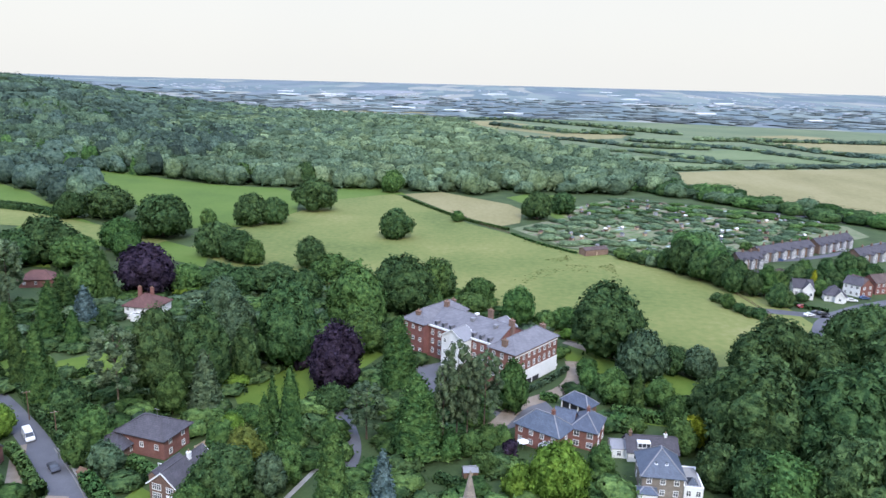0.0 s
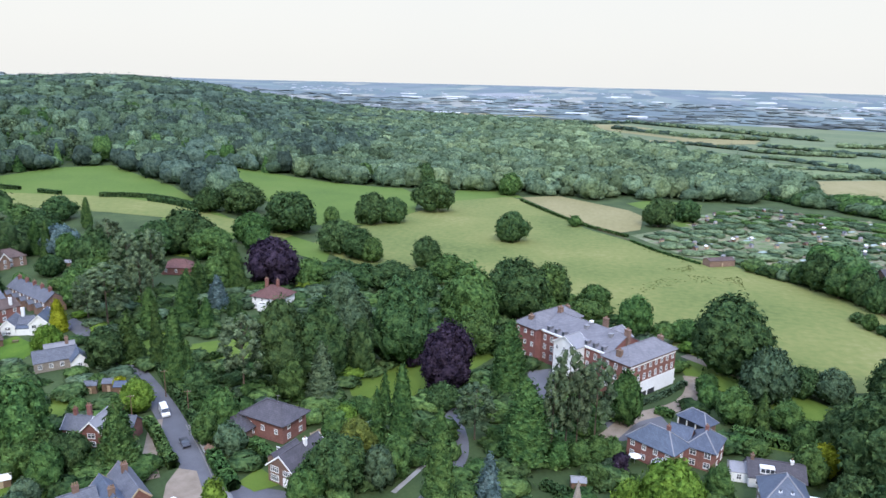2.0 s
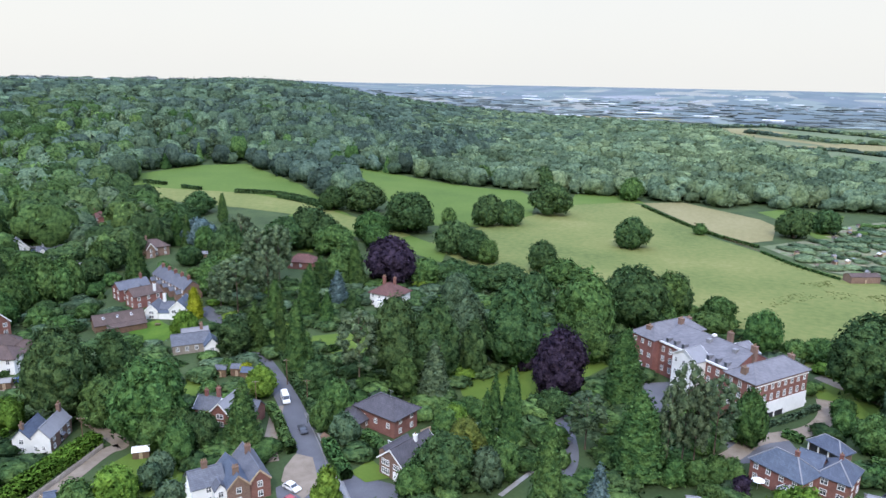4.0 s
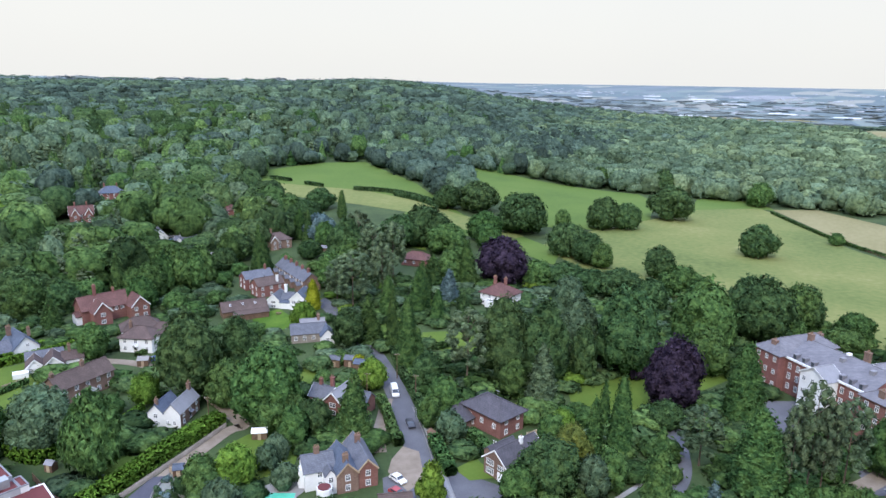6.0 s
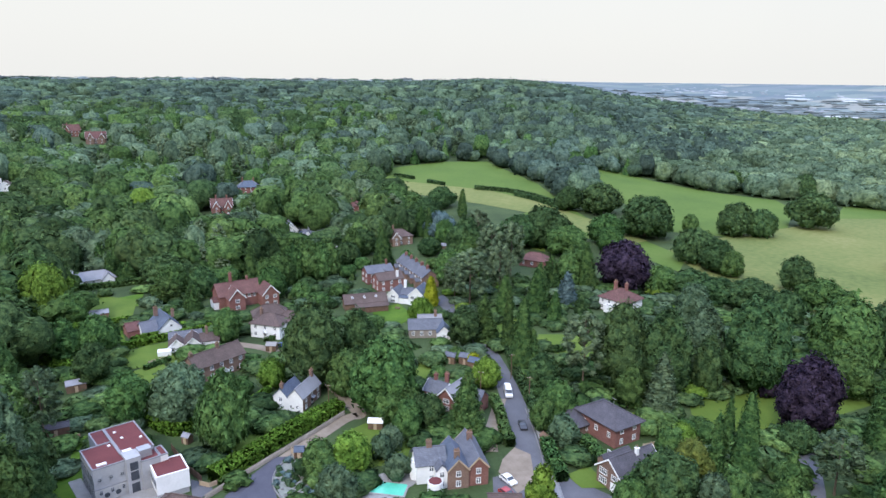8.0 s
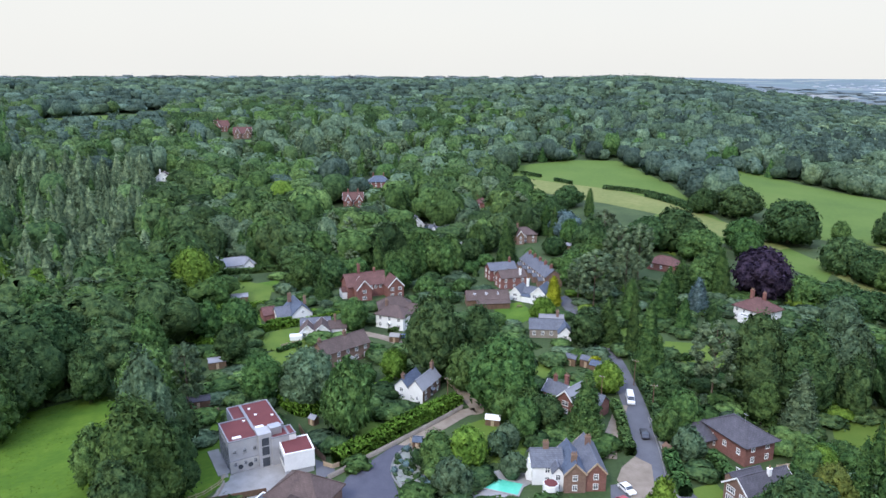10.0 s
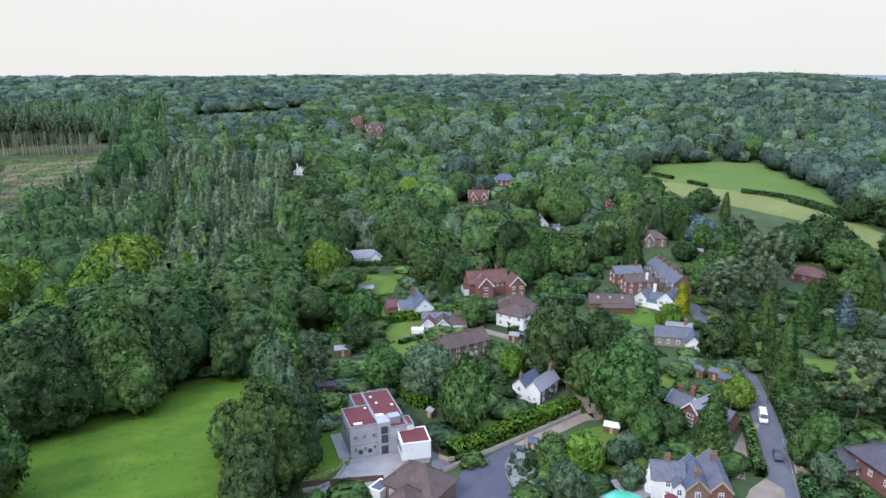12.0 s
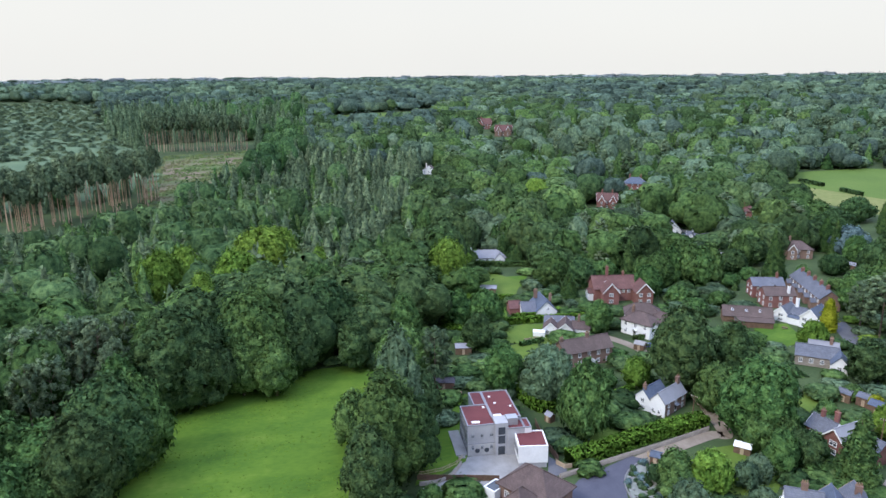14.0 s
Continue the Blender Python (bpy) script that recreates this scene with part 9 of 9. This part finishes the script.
trees("oak", "bright", [(-294.4, 10.5, 23, 28.6), (-297.5, 17.6, 23, 18.4), (-239.2, -12.3, 23, 12.9), (-263.5, -1.2, 23, 18.8), (-261.9, 81.2, 21, 17), (-278.9, -19.5, 22, 17.3), (-273.1, -29, 22, 17.1), (-266.3, 30.1, 23, 9.5)])
trees("column", "gold", [(142.7, 299.5, 11, 5.2)])
trees("oak", "blue", [(-247.5, 273.4, 14, 17.6)])
trees("tallpine", "pine", [(-697.9, -72.1, 34, 12), (-711.4, -70.8, 34, 12.2), (-707.4, -69.5, 34, 12.1), (-706.6, -67.3, 34, 12.1), (-706.8, -65.6, 34, 12.1), (-707.6, -63, 34, 12.1), (-704.2, -62.4, 34, 12.1), (-711.6, -61.4, 34, 12.2), (-701.9, -57.9, 34, 12), (-717.6, -58.4, 33.8, 12.3), (-706.4, -55.8, 34, 12.1), (-707.7, -53.4, 34, 12.1), (-704, -51.5, 34, 12), (-708.2, -50.6, 34, 12.1), (-704.1, -49, 34, 12), (-711, -47.5, 34, 12.2), (-702, -44, 34, 12), (-711.5, -43.5, 34, 12.2), (-705.2, -41.7, 33.4, 12), (-709.5, -39.4, 34, 12.1), (-697.8, -37.6, 34, 11.9), (-709.1, -36.5, 34, 12.1)])
trees("tallpine", "pine", [(-703.4, -35.2, 32.8, 12), (-710.5, -33.8, 32.2, 12.1), (-701.8, -31.8, 32, 12), (-710.3, -29, 34, 12.1), (-703.7, -28.6, 34, 12), (-702.1, -25.9, 34, 12), (-702.2, -24.7, 33, 12), (-713.9, -22.6, 34, 12.2), (-700.1, -21, 34, 11.9), (-708.7, -19.3, 33.2, 12.1), (-698.2, -16.9, 33.1, 11.9), (-709.2, -15.3, 34, 12.1), (-698.2, -12.9, 33.5, 11.9), (-706.9, -11.2, 34, 12.1), (-699.2, -10.6, 32.5, 11.9), (-708.4, -7.9, 34, 12.1), (-698.7, -6.4, 32.7, 11.9), (-713.6, -4.8, 33.5, 12.2), (-698.3, -1.7, 34, 11.9), (-707.1, 0.6, 31.6, 12.1), (-693.3, 1.2, 33.3, 11.8), (-703.8, 2.8, 32.4, 12)])
trees("tallpine", "pine", [(-696.3, 4.7, 30.9, 11.9), (-715.8, 6.2, 32.4, 12.2), (-701.3, 8.2, 29.3, 12), (-707, 11.1, 30.5, 12.1), (-700.2, 12, 31.2, 11.9), (-704.8, 13.9, 32.3, 12), (-694.6, 15.9, 33, 11.9), (-705.4, 17.3, 32.3, 12), (-480.5, -80.1, 33.9, 12.6), (-437.7, -98.6, 31.6, 11.6), (-462.5, -90.2, 28.7, 12.2), (-499.2, -68, 34, 13), (-426.6, -114.2, 30.8, 11.4), (-489.1, -76.8, 32.8, 12.8), (-480.8, -52.4, 31.8, 12.5), (-438.9, -110.6, 29.2, 11.7), (-436.8, -92.7, 29.6, 11.5), (-487.9, -69.8, 31.6, 12.7), (-459.7, -77.6, 34, 12), (-429.3, -111.1, 29.6, 11.5), (-465.1, -85.6, 34, 12.2), (-486.1, -73.7, 31.9, 12.7)])
trees("tallpine", "pine", [(-495.4, -55.8, 34, 12.8), (-482.2, -74, 34, 12.6), (-434.8, -114.5, 31.2, 11.6), (-476.9, -62.3, 34, 12.4), (-435.6, -112.1, 31.6, 11.6), (-463.2, -90.8, 29.1, 12.2), (-493.1, -58, 34, 12.8), (-498.5, -69.3, 30.6, 13), (-441.7, -100, 33.9, 11.7), (-488, -53.8, 34, 12.7), (-439.6, -104.3, 30, 11.7), (-469.2, -71.7, 31.4, 12.3), (-447.6, -106.4, 28.8, 11.9), (-411.1, -114.1, 32.5, 11.1), (-423, -107, 27.7, 11.3), (-453.6, -93.8, 32, 12), (-466, -91.7, 33.6, 12.3), (-444.9, -95.2, 29.7, 11.8), (-461.2, -68.7, 30.6, 12), (-430.4, -103.4, 30.1, 11.5), (-493.2, -71.4, 34, 12.8), (-439.1, -91.1, 32, 11.6)])
trees("tallpine", "pine", [(-510.7, -58.3, 30, 13.2), (-494.8, -58.4, 34, 12.8), (-449.3, -100.4, 32.1, 11.9), (-478, -80.6, 33, 12.5), (-423.6, -101.2, 28.1, 11.3), (-442.9, -109.4, 30.3, 11.8), (-491.8, -72.4, 34, 12.8), (-493, -59.8, 34, 12.8), (-497.9, -51.7, 34, 12.9), (-490.5, -51.4, 32.5, 12.7), (-466.8, -90.8, 33.9, 12.3), (-446, -109.2, 27.7, 11.9), (-438.6, -89.6, 32.3, 11.6), (-500.1, -49.6, 34, 12.9), (-479.8, -52.8, 34, 12.5), (-427.8, -110.1, 33.2, 11.4), (-450.9, -98.1, 31.5, 11.9), (-472.4, -81.7, 34, 12.4), (-448.7, -100.4, 32.2, 11.9), (-450.5, -100.3, 32, 11.9), (-428.7, -114, 29, 11.5), (-441.4, -110.9, 30.9, 11.8)])
trees("tallpine", "pine", [(-503.9, -52.3, 34, 13.1), (-427.6, -108.4, 31.1, 11.4), (-457.5, -87.1, 30.3, 12), (-426, -101.8, 27.7, 11.3), (-432.7, -110.6, 27.1, 11.6), (-468.1, -76.2, 33.9, 12.2), (-472.8, -68.4, 34, 12.3), (-504.3, -56.3, 34, 13.1), (-486.7, -75.3, 34, 12.7), (-503, -48.3, 34, 13), (-415.8, -113.6, 30.5, 11.2), (-476.6, -84.7, 34, 12.5), (-438.7, -105.2, 31.8, 11.7), (-486.2, -54.8, 34, 12.6), (-459.1, -77.2, 32.1, 12), (-424.8, -112.2, 28.1, 11.4), (-443.1, -85.5, 32.3, 11.7), (-414.8, -108.1, 28.7, 11.1), (-424.9, -100.7, 30.6, 11.3), (-503.4, -61, 34, 13.1), (-476, -64.8, 30.4, 12.4), (-469.7, -69.1, 34, 12.3)])
trees("tallpine", "pine", [(-484.7, -65.3, 34, 12.6), (-415.9, -115.9, 30.7, 11.2), (-457.1, -99.2, 29, 12.1), (-423.7, -115.3, 31.2, 11.4)])
trees("bush", "dark", [(104.7, 265.3, 3.5, 5.5), (107.3, 263.6, 3.5, 5), (102, 269.9, 3.5, 5.1), (100, 277, 3.5, 5.2), (97.3, 282.8, 3.5, 5.3), (134.3, 289.7, 3, 5.6), (135.9, 277.7, 2.5, 4.9), (139.2, 275.2, 2.5, 4.9), (145.1, 273.9, 2.5, 4.9), (121.2, 274.2, 2.5, 4.8)])

# ---- fences, rockery, poles and small garden things ----
def fence(line, height, label, material, panel=1.8, name="garden_fence", solid_panels=True):
    """Posts with close-boarded panels, or with two rails, along a line."""
    p = np.array(line, float)
    f = thing(name, *p[0], 0, label=label, category="fence")
    inv = f.matrix_basis.inverted()
    for a, b in zip(p[:-1], p[1:]):
        n = max(int(round(np.hypot(*(b - a)) / panel)), 1)
        for i in range(n):
            q, r = a + (b - a) * i / n, a + (b - a) * (i + 1) / n
            zq, zr = gz(*q), gz(*r)
            turn = math.degrees(math.atan2(r[1] - q[1], r[0] - q[0]))
            length = float(np.hypot(*(r - q)))
            bm = bmesh.new()
            box(bm, -0.07, -0.07, -0.2, 0.07, 0.07, height + 0.1, 0.015)
            post = part("post", bm, material, f)
            post.matrix_basis = inv @ pose(q[0], q[1], zq, 0, 0, turn)
            tilt = math.degrees(math.atan2(zr - zq, length))
            for z0, z1 in (((0.05, height),) if solid_panels else ((0.35, 0.5), (height - 0.2, height - 0.05))):
                bm = bmesh.new()
                box(bm, 0.07, -0.025, z0, length - 0.07, 0.025, z1)
                pn = part("panel" if solid_panels else "rail", bm, material, f)
                pn.matrix_basis = inv @ pose(q[0], q[1], zq, 0, -tilt, turn)


def pole(x, y, h, rot=0.0):
    t = thing("telegraph_pole", x, y, rot, label="brown wooden telegraph pole beside the lane", category="pole")
    vs, fs = tube([(0, 0, -0.4), (0, 0, h * 0.5), (0, 0, h)], [0.14, 0.12, 0.09], 8)
    part("shaft", mesh_of("shaft", vs, fs, [TIMBER]), None, t)
    bm = bmesh.new()
    box(bm, -0.9, -0.06, h - 0.6, 0.9, 0.06, h - 0.48, 0.01)
    part("crossarm", bm, TIMBER, t)
    for i in range(4):
        bm = bmesh.new()
        bmesh.ops.create_cone(bm, cap_ends=True, segments=6, radius1=0.05, radius2=0.03, depth=0.14, matrix=Matrix.Translation((-0.75 + 0.5 * i, 0, h - 0.41)))
        part("insulator", bm, PAINT_WHITE, t)


ROCK = mat("rock", ((0.14, 0.14, 0.135), (0.24, 0.235, 0.22)), 0.8, 0.95, 0.5)


def boulder_mesh(seed):
    bm = bmesh.new()
    bmesh.ops.create_icosphere(bm, subdivisions=1, radius=0.5)
    rng = random.Random(seed)
    for v in bm.verts:
        v.co *= rng.uniform(0.75, 1.2)
        v.co.z = max(v.co.z, -0.2) * 0.7
    me = bpy.data.meshes.new("boulder")
    bm.to_mesh(me)
    bm.free()
    me.materials.append(ROCK)
    return me


def spire(x, y, h):
    s = thing("stone_spire", x, y, 20, label="tapering pale stone spire with a small finial", category="spire")
    bm = bmesh.new()
    box(bm, -1.5, -1.5, -0.3, 1.5, 1.5, h - 6.0, 0.05)
    part("tower", bm, STONE_WALL, s)
    bm = bmesh.new()
    bmesh.ops.create_cone(bm, cap_ends=True, segments=8, radius1=1.35, radius2=0.08, depth=6.0, matrix=Matrix.Translation((0, 0, h - 3.0)))
    part("spire", bm, STONE_WALL, s)
    bm = bmesh.new()
    bmesh.ops.create_icosphere(bm, subdivisions=1, radius=0.14, matrix=Matrix.Translation((0, 0, h + 0.05)))
    part("finial", bm, STONE_WALL, s)


def conservatory(x, y, rot, w, d):
    c = thing("conservatory", x, y, rot, label="white-framed glass conservatory behind the brick house", category="conservatory")
    bm = bmesh.new()
    box(bm, -w / 2, -d / 2, -0.2, w / 2, d / 2, 0.6)
    part("plinth", bm, BRICK_RED, c)
    for i in range(5):
        u = -w / 2 + w * i / 4
        for v in (-d / 2, d / 2):
            bm = bmesh.new()
            box(bm, u - 0.05, v - 0.05, 0.6, u + 0.05, v + 0.05, 2.3)
            part("post", bm, PAINT_WHITE, c)
    bm = bmesh.new()
    box(bm, -w / 2 + 0.06, -d / 2 + 0.06, 0.6, w / 2 - 0.06, d / 2 - 0.06, 2.25)
    part("glazing", bm, GLASS, c)
    bm = bmesh.new()
    solid(bm, [(-w / 2, -d / 2, 2.3), (w / 2, -d / 2, 2.3), (w / 2, d / 2, 2.3), (-w / 2, d / 2, 2.3), (0, 0, 3.4)], [(0, 1, 4), (1, 2, 4), (2, 3, 4), (3, 0, 4), (3, 2, 1, 0)])
    roof = part("roof", bm, GLASS, c)
    for i, (u, v) in enumerate(((-1, -1), (1, -1), (1, 1), (-1, 1), (0, -1), (0, 1), (-1, 0), (1, 0))):
        a, b = Vector((u * w / 2, v * d / 2, 2.33)), Vector((0, 0, 3.43))
        bm = bmesh.new()
        bmesh.ops.create_cube(bm, size=1, matrix=Matrix.Translation((a + b) / 2) @ (b - a).to_track_quat("X", "Z").to_matrix().to_4x4() @ Matrix.Diagonal(((b - a).length, 0.09, 0.06, 1)))
        part("glazing_bar", bm, PAINT_WHITE, roof)


def parasol(x, y):
    s = thing("parasol", x, y, 0, label="open white parasol on a terrace", category="parasol")
    vs, fs = tube([(0, 0, 0), (0, 0, 2.5)], [0.03, 0.03], 6)
    part("pole", mesh_of("pole", vs, fs, [METAL_GREY]), None, s)
    bm = bmesh.new()
    bmesh.ops.create_cone(bm, cap_ends=True, segments=8, radius1=1.5, radius2=0.05, depth=0.6, matrix=Matrix.Translation((0, 0, 2.4)))
    part("canopy", bm, PAINT_WHITE, s)


def garden_table(x, y, rot):
    t = thing("garden_table", x, y, rot, label="brown wooden garden table on a lawn", category="table")
    bm = bmesh.new()
    box(bm, -0.9, -0.45, 0.68, 0.9, 0.45, 0.74, 0.01)
    part("tabletop", bm, TIMBER, t)
    for u in (-0.75, 0.75):
        for v in (-0.35, 0.35):
            bm = bmesh.new()
            box(bm, u - 0.04, v - 0.04, 0, u + 0.04, v + 0.04, 0.68)
            part("leg", bm, TIMBER, t)
    for v in (-0.85, 0.85):
        bm = bmesh.new()
        box(bm, -0.9, v - 0.15, 0.4, 0.9, v + 0.15, 0.45, 0.01)
        part("bench", bm, TIMBER, t)


BED = [(-119.5, 77.3), (-123.2, 83.7), (-124.3, 87.0), (-116.2, 85.8), (-105.1, 82.3), (-104.9, 74.6), (-111.1, 74.1)]
draped("rockery", BED, mat("rockery_gravel", ((0.13, 0.14, 0.12), (0.20, 0.21, 0.18), (0.27, 0.27, 0.24)), 0.5, 0.95, 0.4, 12), 0.14, "grey gravel rockery bed beside the turning court", "bed")
BOULDERS = [boulder_mesh(i) for i in range(4)]
bed_rng = np.random.default_rng(8)
b0, b1 = np.array(BED).min(0), np.array(BED).max(0)
for i in range(160):
    x, y = bed_rng.uniform(b0, b1)
    if not inside(np.array([x]), np.array([y]), BED)[0]:
        continue
    if i % 3:
        CLEAR_NOW, CLEAR[:] = CLEAR[:], []
        tree("bush", ("grey", "blue", "grey", "dark")[i % 4], round(float(x), 1), round(float(y), 1), float(bed_rng.uniform(0.5, 1.1)), float(bed_rng.uniform(0.9, 1.7)), "in the rockery")
        CLEAR[:] = CLEAR_NOW
    else:
        rock = tagged(new("boulder", BOULDERS[i % 4]), "pale grey boulder in the rockery bed", "boulder")
        rock.matrix_basis = pose(x, y, gz(x, y) + 0.2, 0, 0, i * 50) @ Matrix.Scale(float(bed_rng.uniform(0.5, 1.1)), 4)

strip("kerb", [(-111.1, 74.1), (-116.8, 75.4), (-121.1, 78.9), (-123.7, 84.0), (-124.6, 86.9)], 0.3, KERB, 0.0, "pale curved kerb of the rockery", "kerb", kind="structure", thick=0.35)
fence([(-124.8, 86.4), (-116.2, 84.6), (-105.3, 81.7)], 1.7, "weathered grey-green timber fence beside the rockery", TIMBER_PALE, 1.8, solid_panels=True)
fence([(-118.9, 86.5), (-111.7, 84.8), (-104.9, 82.8)], 1.3, "low weathered timber fence behind the rockery", TIMBER_PALE, 1.8, solid_panels=True)
fence([(-139.5, 32.3), (-135.8, 32.9), (-133.2, 34.9), (-133.4, 39.7), (-135.0, 43.6), (-137.4, 45.9)], 1.1, "low curved pale timber fence round the lawn", TIMBER_PALE, 1.8, solid_panels=False)
fence([(-131.7, 33.6), (-129.3, 41.0), (-126.0, 50.5)], 1.5, "brown timber fence along the forecourt", TIMBER, 1.8, solid_panels=True)
fence([(-146.7, 68.2), (-136.3, 66.3), (-129.0, 66.0)], 1.8, "tall brown fence behind the modern house", TIMBER, 1.8, solid_panels=True)
fence([(-128.6, 65.2), (-126.3, 66.2), (-126.1, 68.0)], 1.2, "short timber fence by the court", TIMBER_PALE, 1.8, solid_panels=True)
fence([(-198.4, 87.5), (-198.5, 93.7)], 1.6, "pale garden fence below the lawn", TIMBER_PALE, 1.8, solid_panels=True)
fence([(-65.4, 144.7), (-63.4, 148.9), (-61.8, 153.2)], 1.5, "timber garden fence beside the brick house", TIMBER_PALE, 2.4, solid_panels=True)
fence([(-21.3, 465.8), (-1.8, 425.1), (16.6, 400.3)], 1.1, "post and rail field fence", TIMBER, 2.4, solid_panels=False)
fence([(101.0, 331.7), (108.9, 295.9), (113.1, 266.6)], 1.2, "timber fence along the pasture edge", TIMBER, 2.4, solid_panels=False)
pole(-99.6, 146.2, 8, 30)
pole(-112.7, 155.6, 8, 30)
pole(-111.4, 139.8, 8, 30)
pole(-135.2, 105.9, 8, 30)
conservatory(17.4, 153.5, -20, 3.6, 3.2)
parasol(11.6, 154.2)
garden_table(-182.7, 177.4, 30)
spire(-0.6, 112.0, 18.7)

# ---- vehicles ----
car(PAINTS["white"], -107.0, 146.6, -46, "van", "white panel van parked on the lane")
car(PAINTS["black"], -92.9, 134.0, -43, label="black hatchback car parked on the lane")
car(PAINTS["white"], -80.6, 111.6, -14, label="white hatchback car on the gravel drive")
car(PAINTS["red"], -77.6, 107.3, -10, label="red car beside the garage")
